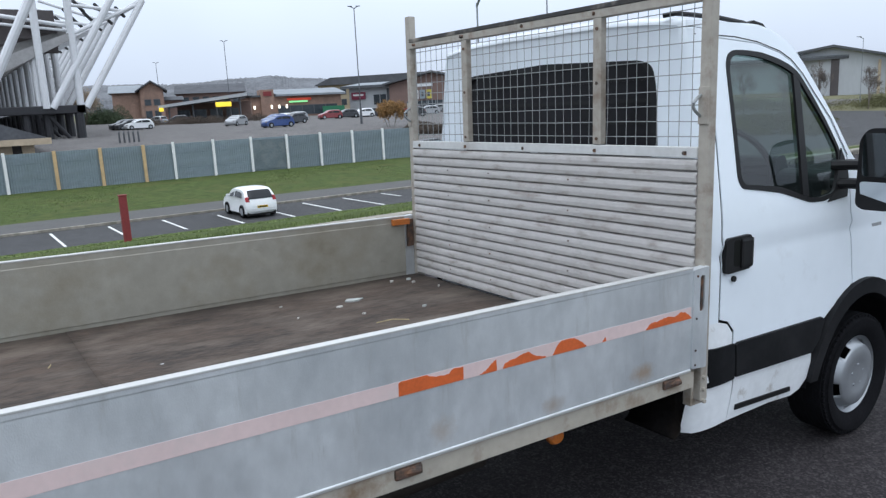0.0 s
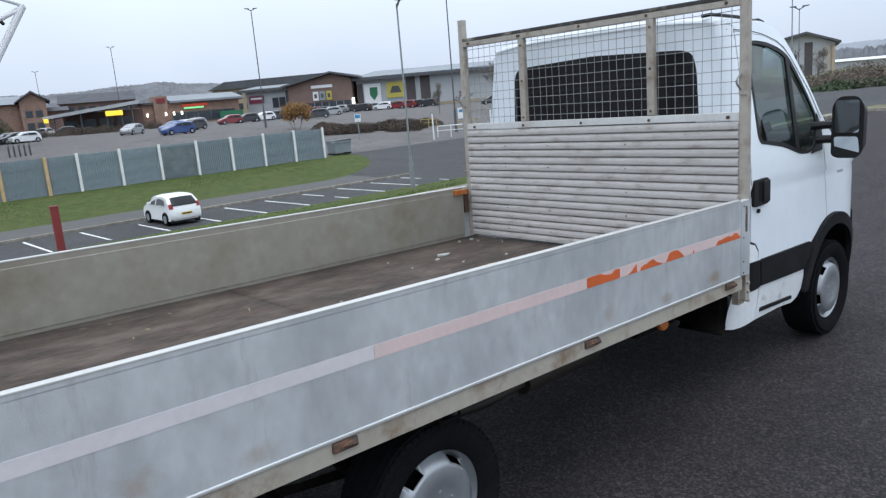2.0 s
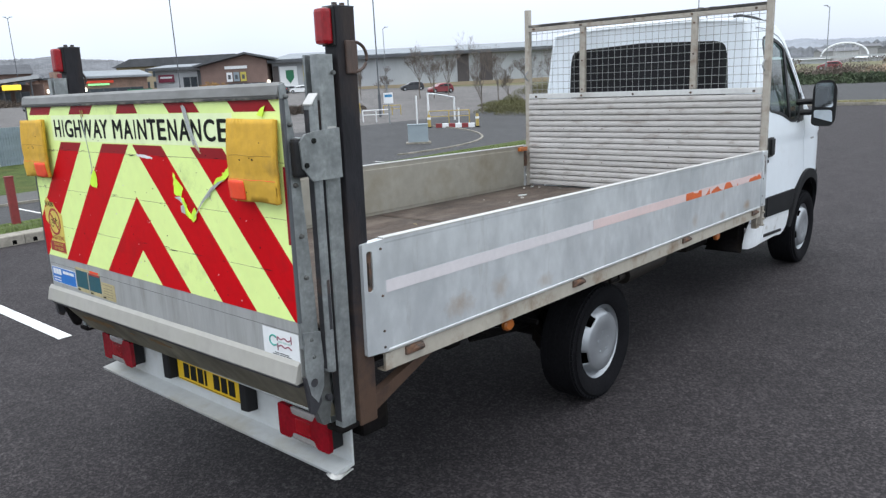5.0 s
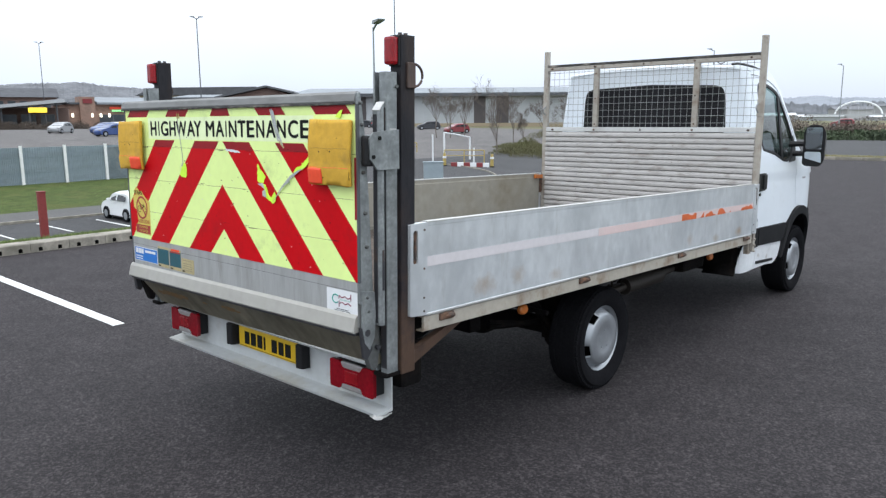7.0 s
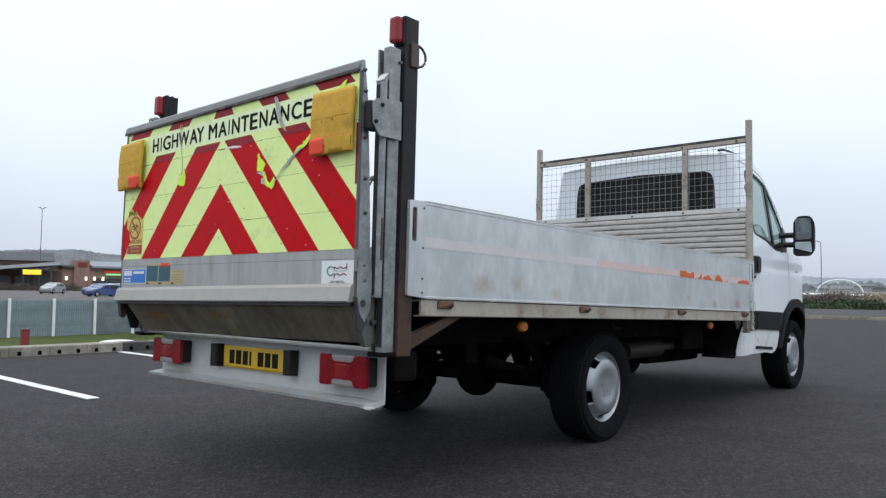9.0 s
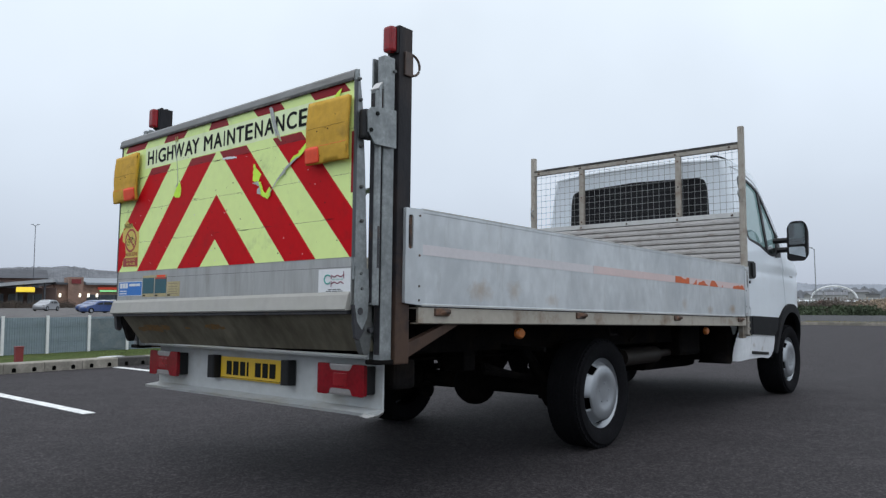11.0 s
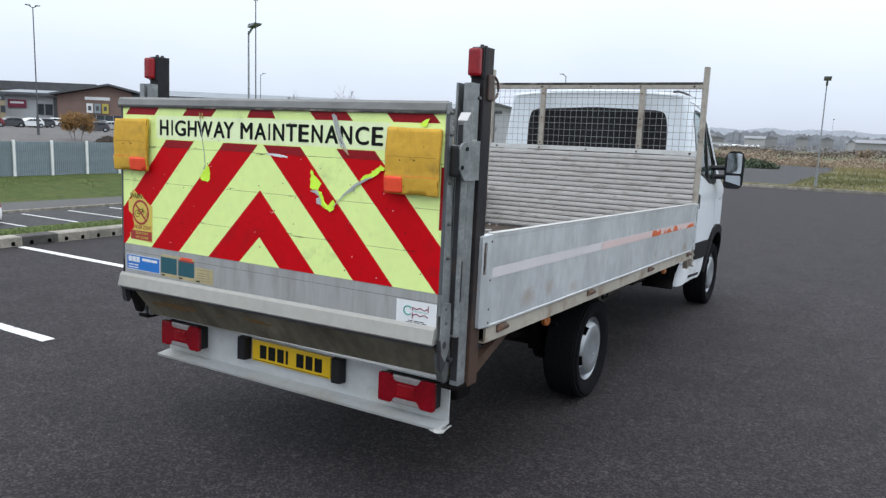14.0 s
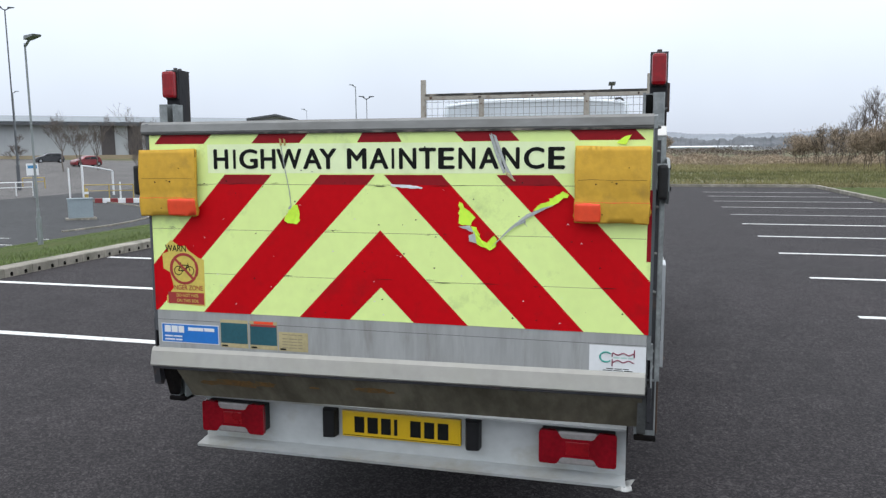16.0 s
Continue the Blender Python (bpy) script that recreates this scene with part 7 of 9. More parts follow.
def lamp_post(x, y, top, heads, material, turn=0.0, base=None):
    z = ground_height(x, y) if base is None else base
    h = top - z
    r = 0.045 if h < 6 else (0.062 if h < 9 else 0.11)
    t = thing("street_lamp", "tall steel car park lamp with %s" % ("two lamp heads" if heads == 2 else "one lamp head"), "lamp", Matrix.Translation((x, y, z)) @ Matrix.Rotation(turn, 4, "Z"), "car park lamps")
    part("column", tube(bmesh.new(), [(0, 0, -0.3), (0, 0, h * 0.18), (0, 0, h * 0.181), (0, 0, h - 0.15)], r, 10, r * 0.5), material, t)
    part("base_door", tube(bmesh.new(), [(0, 0, 0), (0, 0, h * 0.14)], r * 1.4, 10), material, t)
    for s in (-1, 1)[:heads]:
        part("arm", tube(bmesh.new(), [(0, 0, h - 0.25), (s * 0.35, 0, h - 0.03)], 0.045, 6), material, t)
        part("head", prism(bmesh.new(), [(s * 0.20, h - 0.06), (s * 0.74, h + 0.02), (s * 0.78, h + 0.08), (s * 0.25, h + 0.07)], 1, -0.15, 0.15), material, t)


lamp_post(45.46, 84.0, 14.2, 2, LAMP_DARK, -0.5)
lamp_post(50.6, 147.7, 16.2, 2, LAMP_DARK, -0.4)
p = place(14.7, 200)
lamp_post(p.x, p.y, 15.4, 2, LAMP_DARK, -0.3)
lamp_post(16.65, 21.65, 5.45, 1, LAMP_STEEL, 1.25)
lamp_post(52.5, 57.0, 14.6, 2, LAMP_DARK, -0.8)
p = place(46.0, 118, (-4.4, 1.9))
lamp_post(p.x, p.y, 9.9, 1, LAMP_STEEL, 2.4)
p = place(69.9, 75, (-4.4, 1.9))
lamp_post(p.x, p.y, 6.9, 2, LAMP_DARK, -1.2)
p = place(69.1, 90, (-4.4, 1.9))
lamp_post(p.x, p.y, 9.3, 1, LAMP_STEEL, -1.2)
lamp_post(33.0, 3.05, 4.75, 1, LAMP_STEEL, 0.1)
p = place(75.8, 120, (-3.8, -0.4))
lamp_post(p.x, p.y, 9.0, 1, LAMP_STEEL, -1.2)
p = place(64.0, 110)
lamp_post(p.x, p.y, 7.6, 1, LAMP_STEEL, -1.2)
p = place(87.0, 190, (-4.4, 1.9))
lamp_post(p.x, p.y, 8.5, 1, LAMP_STEEL, 0.3)

x, y = 36.2, 36.6
z = ground_height(x, y)
cab_box = thing("utility_cabinet", "grey-blue steel utility cabinet on a slab", "cabinet", Matrix.Translation((x, y, z)) @ Matrix.Rotation(-0.8, 4, "Z"))
part("body", boxed(-0.72, 0.72, -0.3, 0.3, 0.08, 1.28, 0.01), CABINET, cab_box)
part("lid", boxed(-0.76, 0.76, -0.34, 0.34, 1.28, 1.34, 0.01), CABINET, cab_box)
part("slab", boxed(-0.9, 0.9, -0.5, 0.5, -0.1, 0.08, 0.01), CONCRETE, cab_box)
for xx in (-0.36, 0.36):
    part("door", boxed(xx - 0.34, xx + 0.34, -0.312, -0.30, 0.14, 1.24, 0.004), CABINET, cab_box)


def bollard(x, y, h, m, label="yellow plastic bollard at the road's edge"):
    t = thing("bollard", label, "bollard", Matrix.Translation((x, y, ground_height(x, y))), "road bollards")
    part("shaft", tube(bmesh.new(), [(0, 0, -0.1), (0, 0, h * 0.75), (0, 0, h)], 0.16, 10, 0.12), m, t)
    part("band", tube(bmesh.new(), [(0, 0, h * 0.62), (0, 0, h * 0.78)], 0.165, 10), LABEL_WHITE, t)
    part("foot", tube(bmesh.new(), [(0, 0, -0.05), (0, 0, 0.08)], 0.22, 10), BLACK, t)


for az, d in ((47.9, 66), (51.6, 66)):
    p = place(az, d, (-2.9, 0.1))
    bollard(p.x, p.y, 1.15, YELLOW)
a, b = place(48.4, 66, (-2.9, 0.1)), place(51.4, 66, (-2.9, 0.1))
island = thing("kerb_island", "red and white painted kerb island", "kerb", Matrix.Translation(a))
step = (b - a) / 6
ang = math.atan2(step.y, step.x)
for k in range(6):
    part("painted_kerb", boxed(0, step.length * 0.96, -0.2, 0.2, -0.1, 0.34, 0.02), (POST_RED, LABEL_WHITE)[k % 2], island, at=Matrix.Translation(step * k) @ Matrix.Rotation(ang, 4, "Z"))


def pole(x, y, h, m, name="white_post", label="slim white post beside the road"):
    t = thing(name, label, "post", Matrix.Translation((x, y, ground_height(x, y))), "roadside posts")
    part("shaft", tube(bmesh.new(), [(0, 0, -0.2), (0, 0, h)], 0.07, 8), m, t)
    part("cap", tube(bmesh.new(), [(0, 0, h), (0, 0, h + 0.04)], 0.08, 8), m, t)


for az, d, h in ((47.0, 70, 2.6), (50.2, 70, 1.4), (42.6, 72, 2.4), (36.5, 84, 1.0), (38.4, 84, 1.0), (40.0, 84, 1.0), (33.6, 70, 0.9), (35.0, 66, 0.9)):
    p = place(az, d, (-2.9, 0.1))
    pole(p.x, p.y, h, LABEL_WHITE if h > 1 else PAVING)


def rail_frame(p, q, h, m, name, label):
    """A tubular hoop barrier from p to q."""
    t = thing(name, label, "barrier", Matrix.Translation(p), "road barriers")
    d = q - p
    part("top_rail", tube(bmesh.new(), [(0, 0, h), (d.x, d.y, h)], 0.05, 6), m, t)
    part("lower_rail", tube(bmesh.new(), [(0, 0, h * 0.6), (d.x, d.y, h * 0.6)], 0.035, 6), m, t)
    for k in range(3):
        part("upright", tube(bmesh.new(), [(d.x * k / 2, d.y * k / 2, -0.2), (d.x * k / 2, d.y * k / 2, h)], 0.05, 6), m, t)


E1 = (-2.9, 0.1)
rail_frame(place(47.9, 69, E1), place(51.0, 68, E1), 1.25, YELLOW, "hoop_barrier", "faded yellow tubular hoop barrier")
E2 = (-4.47, 1.56)
rail_frame(place(43.0, 85, E2), place(44.2, 84, E2), 0.95, YELLOW, "hoop_barrier", "faded yellow tubular hoop barrier")
rail_frame(place(46.0, 82, E2), place(47.3, 82, E2), 0.95, YELLOW, "hoop_barrier", "faded yellow tubular hoop barrier")
rail_frame(place(42.9, 74, E1), place(44.9, 74, E1), 1.1, LABEL_WHITE, "hoop_barrier", "white tubular hoop barrier")
p, q = place(47.9, 72, E1), place(49.9, 75, E1)
gate = thing("height_barrier", "pale height barrier across the side road", "barrier", Matrix.Translation(p))
d = q - p
part("beam", tube(bmesh.new(), [(0, 0, 2.75), (d.x * 0.45, d.y * 0.45, 2.55), (d.x, d.y, 2.2)], 0.07, 6), LABEL_WHITE, gate)
for k, h in ((0, 2.8), (1, 2.2)):
    part("upright", tube(bmesh.new(), [(d.x * k, d.y * k, -0.2), (d.x * k, d.y * k, h)], 0.09, 8), LABEL_WHITE, gate)
p = place(44.9, 72, E1)
sign = thing("ticket_sign", "white boxed sign on a steel post", "sign", Matrix.Translation(p) @ Matrix.Rotation(-0.75, 4, "Z"))
part("post", tube(bmesh.new(), [(0, 0, -0.1), (0, 0, 2.2)], 0.06, 8), LAMP_STEEL, sign)
part("board", boxed(-0.45, 0.45, -0.06, 0.06, 1.9, 2.9, 0.02), LABEL_WHITE, sign)
part("board_print", boxed(-0.35, 0.35, -0.066, -0.06, 2.5, 2.75), SIGN_BLUE, sign)
p = place(35.5, 74, (-0.6, 0))
sign = thing("pay_sign", "small blue and white parking sign on a post", "sign", Matrix.Translation(p) @ Matrix.Rotation(-0.6, 4, "Z"))
part("post", tube(bmesh.new(), [(0, 0, -0.1), (0, 0, 2.0)], 0.05, 8), LAMP_STEEL, sign)
part("board", boxed(-0.28, 0.28, -0.04, 0.04, 1.75, 2.5, 0.02), LABEL_WHITE, sign)
part("board_print", boxed(-0.24, 0.24, -0.046, -0.04, 2.1, 2.45), SIGN_BLUE, sign)


# ---- cars ----
def car_shape(paint, length=3.9, width=1.66, height=1.5, detail=False):
    """A hatchback, nose towards +y, standing on z = 0: the thing with its parts."""
    t = thing("car", "", "car")
    L, W, H = length / 2, width / 2, height
    prof = [(-L, 0.45), (-L + 0.01, 0.62), (-L + 0.05, 0.82), (-L + 0.12, 1.0), (-L + 0.26, 1.2 * H / 1.5), (-L + 0.42, H - 0.12), (-L + 0.62, H - 0.035), (-L + 1.0, H), (-0.1, H), (0.25, H - 0.035), (0.5, H - 0.12), (L - 1.05, 1.03),
            (L - 0.7, 0.96), (L - 0.35, 0.88), (L - 0.12, 0.76), (L - 0.02, 0.6), (L, 0.42), (L - 0.1, 0.22), (-L + 0.1, 0.22)]

    def hull(u, y, z, out=0.0):
        """A point of the rounded body: u runs from one flank (-1) to the other (1)."""
        tumble = 1.0 - 0.17 * smooth(0.9, H, z) - 0.06 * smooth(0.6, 1.0, abs(y) / L)
        k = abs(u)
        return Vector((u * W * tumble, (y + math.copysign(out, y)) * (1 - 0.07 * k ** 3), 0.22 + (z - 0.22) * (1 - 0.06 * k ** 4 * smooth(0.7, H, z)) + out * 0.5))

    def patch(us, rows, out):
        bm = bmesh.new()
        grid = [[bm.verts.new(hull(u, y, z, out)) for u in us] for y, z in rows]
        for a, b in zip(grid, grid[1:]):
            for p, q, r, o in zip(a, a[1:], b[1:], b):
                bm.faces.new((p, q, r, o))
        return bm

    bm = bmesh.new()
    rings = [[bm.verts.new(hull(u, y, z)) for y, z in prof] for u in (-1.0, -0.97, -0.88, -0.65, -0.25, 0.25, 0.65, 0.88, 0.97, 1.0)]
    n = len(prof)
    for a, b in zip(rings, rings[1:]):
        for k in range(n):
            bm.faces.new((a[k], a[(k + 1) % n], b[(k + 1) % n], b[k]))
    bm.faces.new(rings[0][::-1]), bm.faces.new(rings[-1])
    body = part("body", bm, paint, t, smooth=True)
    round_off = body.modifiers.new("rounding", "BEVEL")
    round_off.width, round_off.segments, round_off.limit_method, round_off.angle_limit = 0.03, 2, "ANGLE", 0.8
    for s in (-1, 1):
        bm = bmesh.new()
        q = [(-L + 0.50, 1.02), (-L + 0.62, H - 0.20), (-L + 0.95, H - 0.13), (-0.05, H - 0.12), (0.34, H - 0.20), (L - 1.12, 1.02)]
        bm.faces.new([bm.verts.new(hull(s, y, z) + Vector((s * 0.008, 0, 0))) for y, z in q])
        part("side_glass", bm, CAR_GLASS, t)
        part("door_pillar", prism(bmesh.new(), [(s * W * 0.985, 1.0), (s * (W * 0.86 + 0.012), H - 0.11), (s * W * 0.83, H - 0.11), (s * W * 0.95, 1.0)], 1, -0.22, -0.15), paint, t)
        part("door_mirror", boxed(min(s * W * 0.94, s * (W + 0.16)), max(s * W * 0.94, s * (W + 0.16)), L - 1.35, L - 1.25, 0.98, 1.10, 0.02), paint, t)
        part("tail_light", patch([s * 0.74, s * 0.84, s * 0.92, s * 0.975], [(-L + 0.045, 0.80), (-L + 0.09, 0.92), (-L + 0.15, 1.05)], 0.012), LAMP_BRIGHT, t)
        part("head_light", boxed(min(s * W * 0.55, s * W * 0.86), max(s * W * 0.55, s * W * 0.86), L - 0.30, L - 0.08, 0.66, 0.78, 0.02), LAMP_CLEAR, t)
        for y in (-L + 0.66, L - 0.72):
            wh = part("wheel", lathe(bmesh.new(), [(0, -0.09), (0.2, -0.09), (0.22, -0.10), (0.30, -0.09), (0.30, 0.09), (0, 0.09)], 20), TYRE, t, at=pose(s * (W - 0.10), y, 0.30, 0, 0, 90 * s + 180 if s > 0 else 270))
            part("hub_cap", lathe(bmesh.new(), [(0, -0.105), (0.17, -0.10), (0.19, -0.095)], 16), SILVER, wh)
            part("wheel_arch", tube(bmesh.new(), [(s * (W - 0.035), y + 0.33 * math.cos(a), 0.30 + 0.33 * math.sin(a)) for a in [math.pi * k / 12 for k in range(13)]], 0.03, 6), BLACK, t)
    wide = [-0.80, -0.6, -0.3, 0, 0.3, 0.6, 0.80]
    part("rear_glass", patch(wide, [(-L + 0.088, 0.93), (-L + 0.125, 1.0), (-L + 0.26, 1.2 * H / 1.5), (-L + 0.42, H - 0.12)], 0.012), CAR_GLASS, t)
    part("windscreen", patch(wide, [(L - 1.08, 1.05), (0.66, 0.5 * (H + 0.9)), (0.5, H - 0.12)], 0.012), CAR_GLASS, t)
    part("rear_bumper", patch([-0.95, -0.85, -0.6, -0.2, 0.2, 0.6, 0.85, 0.95], [(-L + 0.02, 0.32), (-L, 0.45), (-L + 0.005, 0.56)], 0.03), paint, t)
    part("plate", boxed(-0.26, 0.26, -L - 0.035, -L - 0.028, 0.50, 0.61), PLATE, t)
    part("plate_bar", boxed(-0.22, 0.22, -L - 0.039, -L - 0.035, 0.53, 0.58), INK, t)
    part("sump", boxed(-W * 0.85, W * 0.85, -L + 0.15, L - 0.15, 0.14, 0.30), BLACK, t)
    return t


hatch = tagged(car_shape(CAR_WHITE, 3.47, 1.64, 1.46), "small white hatchback parked on the lower road")
hatch.matrix_basis = Matrix.Translation((11.75, 32.9, -2.65)) @ Matrix.Rotation(0.0, 4, "Z") @ Matrix.Diagonal((0.93, 0.93, 0.90, 1))
spare = {}
LOT = [(13.5, 118, "w", 1.7), (12.5, 121, "d", 1.7), (12.9, 119, "d", 1.7), (14.6, 150, "s", 0.4), (15.9, 150, "d", 1.4), (20.2, 112, "s", 2.3), (23.0, 108, "b", 1.9), (23.6, 112, "w", 1.9), (24.3, 110, "d", 1.9), (23.3, 96, "b", 1.7), (24.4, 125, "s", 1.8),
       (26.9, 128, "r", 1.5), (28.1, 130, "d", 1.5), (29.3, 132, "w", 1.5), (30.0, 134, "d", 1.5), (30.9, 150, "w", 0.6), (31.7, 152, "b", 0.6), (33.0, 150, "r", 0.6), (33.6, 148, "d", 0.6), (34.2, 132, "s", 1.2), (34.9, 150, "s", 0.6), (35.8, 150, "d", 0.5),
       (36.6, 148, "d", 0.5), (37.4, 148, "s", 0.5), (38.2, 147, "w", 0.5), (39.2, 146, "r", 0.5), (40.0, 146, "r", 0.5), (40.8, 146, "d", 0.4), (41.6, 145, "d", 0.4), (46.5, 128, "d", 0.9), (48.6, 116, "r", 1.2), (33.2, 120, "d", 1.0), (76.0, 150, "r", 0.3)]
PAINT = {"w": (CAR_WHITE, "white"), "d": (CAR_DARK, "dark"), "s": (CAR_SILVER, "silver"), "b": (CAR_BLUE, "blue"), "r": (CAR_RED, "dark red")}
for az, d, c, turn in LOT:
    p = place(az, d)
    m = Matrix.Translation(p) @ Matrix.Rotation(turn, 4, "Z")
    if c not in spare:
        spare[c] = tagged(car_shape(PAINT[c][0], 4.1, 1.75, 1.5), "%s car parked in the retail car park" % PAINT[c][1], group="cars in the retail park")
        spare[c].matrix_basis = m
    else:
        copy_thing(spare[c], m)


# ---- buildings ----
def along(az0, d0, az1, d1):
    """The pose of a frontage between two places, its x axis along the front and its y axis away from the car park, and its length."""
    a, b = place(az0, d0), place(az1, d1)
    v = b - a
    z = min(a.z, b.z) - 0.3
    return Matrix.Translation((a.x, a.y, z)) @ Matrix.Rotation(math.atan2(v.y, v.x), 4, "Z"), math.hypot(v.x, v.y)


def windows(t, x0, x1, n, z0, z1, w, frame=FASCIA):
    for k in range(n):
        x = x0 + (x1 - x0) * (k + 0.5) / n
        f = part("window", boxed(x - w / 2 - 0.12, x + w / 2 + 0.12, -0.10, 0.02, z0 - 0.12, z1 + 0.12), frame, t)
        part("pane", boxed(x - w / 2, x + w / 2, -0.14, -0.10, z0, z1), PANE, f)


# brick office with a gabled wing
m, w = along(11.6, 188, 16.2, 188)
t = thing("brick_office", "two-storey red brick office with a shallow grey roof", "building", m)
part("wall", boxed(0, w * 0.42, 2, 14, 0, 7.0), BRICK, t)
part("wall", prism(bmesh.new(), [(w * 0.40, 0), (w * 0.74, 0), (w * 0.74, 7.4), (w * 0.57, 9.2), (w * 0.40, 7.4)], 1, 0, 16), BRICK, t)
part("wall", boxed(w * 0.74, w, 3, 14, 0, 5.0), BRICK_BROWN, t)
part("roof", prism(bmesh.new(), [(w * 0.34, 7.3), (w * 0.57, 9.6), (w * 0.80, 7.3), (w * 0.80, 7.0), (w * 0.57, 9.2), (w * 0.34, 7.0)], 1, -1.0, 17), ROOF_DARK, t)
part("roof", prism(bmesh.new(), [(1.0, 7.0), (15, 7.0), (8, 8.9)], 0, -0.8, w * 0.42), ROOF, t)
part("roof", prism(bmesh.new(), [(2.0, 5.0), (15, 5.0), (8.5, 6.0)], 0, w * 0.74, w + 0.6), ROOF_DARK, t)
windows(t, w * 0.44, w * 0.70, 2, 1.2, 2.6, 1.2), windows(t, w * 0.44, w * 0.70, 2, 4.0, 5.2, 1.2)
# long brick terrace behind it
m, w = along(15.8, 205, 20.5, 205)
t = thing("brick_terrace", "long low brown brick building", "building", m)
part("wall", boxed(0, w, 0, 14, 0, 6.6), BRICK_BROWN, t)
part("roof", prism(bmesh.new(), [(-1, 6.6), (15, 6.6), (7, 9.0)], 0, -0.5, w + 0.5), ROOF_DARK, t)
windows(t, 1, w - 1, 6, 4.2, 5.6, 1.4), windows(t, 1, w - 1, 6, 1.2, 2.6, 1.4)
# filling station with a sloping canopy
m, w = along(14.9, 160, 20.9, 158)
t = thing("filling_station", "low shop with a long sloping canopy and a lit yellow sign", "building", m)
part("canopy", prism(bmesh.new(), [(0, 3.3), (w, 5.0), (w, 5.5), (0, 3.7)], 1, -3, 9), ROOF, t)
part("fascia", prism(bmesh.new(), [(-0.1, 3.2), (w + 0.1, 4.9), (w + 0.1, 5.55), (-0.1, 3.75)], 1, -3.2, -3.0), CLAD, t)
part("wall", boxed(w * 0.12, w, 5, 13, 0, 4.0), BRICK_BROWN, t)
windows(t, w * 0.15, w * 0.9, 4, 0.8, 2.6, 2.2)
part("wall_base", boxed(w * 0.2, w * 0.55, 1.0, 1.3, 0, 1.0), BRICK_BROWN, t)
part("lit_sign", boxed(w * 0.64, w * 0.82, -3.5, -3.25, 3.0, 3.9, 0.1), SIGN_GLOW, t, "lit yellow sign")
part("lit_lamp", boxed(0.1, 0.9, -3.5, -3.2, 2.6, 3.3, 0.1), SIGN_GLOW, t, "lit yellow lamp")
for k in range(4):
    part("column", tube(bmesh.new(), [(w * (0.1 + 0.27 * k), -2, 0), (w * (0.1 + 0.27 * k), -2, 3.4 + 0.45 * k)], 0.16, 8), LAMP_DARK, t)
# brick takeaway with lit signs
m, w = along(20.9, 166, 27.6, 170)
t = thing("brick_takeaway", "low brick takeaway restaurant with lit signs", "building", m)
part("wall", boxed(0, w, 0, 16, 0, 4.7), BRICK, t)
part("tower", boxed(w * 0.12, w * 0.26, -0.8, 4, 0, 6.2), BRICK, t)
part("tower_sign", boxed(w * 0.15, w * 0.235, -1.0, -0.8, 4.9, 5.8), POST_RED, t, "dull red panel")
part("roof", prism(bmesh.new(), [(-1.2, 4.7), (-1.2, 5.1), (8, 6.4), (17, 5.0), (17, 4.7)], 0, w * 0.28, w + 0.8), ROOF, t)
part("roof", boxed(-0.5, w * 0.12, -0.6, 16, 4.7, 5.1), FASCIA, t)
part("lit_sign", boxed(w * 0.42, w * 0.62, -0.5, -0.2, 3.3, 3.65), SIGN_GREEN, t, "green lit sign")
part("lit_sign", boxed(w * 0.40, w * 0.66, -0.52, -0.22, 3.75, 4.25), SIGN_RED, t, "red lit sign")
windows(t, w * 0.30, w * 0.95, 5, 0.8, 2.6, 2.4)
for fx in (0.04, 0.22, 0.30, 0.38):
    part("lit_lamp", boxed(w * fx, w * fx + 0.35, -0.9, -0.6, 2.2, 2.9), SIGN_WARM, t, "lit door lamp")
part("green_hoarding", boxed(w * 0.74, w * 0.98, -4.2, -4.0, 0, 2.2), DARKGREEN, t)
# buff offices with a dark hipped roof
m, w = along(25.8, 236, 34.6, 232)
t = thing("buff_offices", "buff brick offices under a dark hipped roof", "building", m)
part("wall", boxed(0, w, 0, 18, 0, 8.2), TAN, t)
part("roof", prism(bmesh.new(), [(-1, 8.2), (w + 1, 8.2), (w - 3, 10.8), (4, 10.4)], 1, -1.2, 19), ROOF_DARK, t)
windows(t, 1, w * 0.4, 5, 5.4, 6.8, 1.4), windows(t, 1, w * 0.4, 5, 2.2, 3.8, 1.4)
# white retail unit with dark doors
m, w = along(28.2, 176, 31.5, 172)
t = thing("white_retail_unit", "white clad retail unit with a low curved roof", "building", m)
part("wall", boxed(0, w, 0, 20, 0, 6.0), CLAD, t)
part("roof", prism(bmesh.new(), [(-1.5, 6.0), (-1.5, 6.4), (10, 7.4), (21, 6.4), (21, 6.0)], 0, -1.5, w + 0.5), ROOF, t)
part("fascia", boxed(-1.5, w + 0.5, -1.6, -1.5, 5.9, 6.45), FASCIA, t)
windows(t, w * 0.55, w * 0.85, 2, 2.2, 4.2, 1.2)
part("shop_sign", boxed(w * 0.06, w * 0.38, -0.3, -0.1, 3.4, 5.0), LOGO_MAROON, t)
part("sign_bar", boxed(w * 0.10, w * 0.34, -0.36, -0.3, 4.2, 4.6), LABEL_WHITE, t)
part("dark_panel", boxed(w * 0.86, w * 0.97, -0.12, -0.02, 0, 5.6), FASCIA, t)
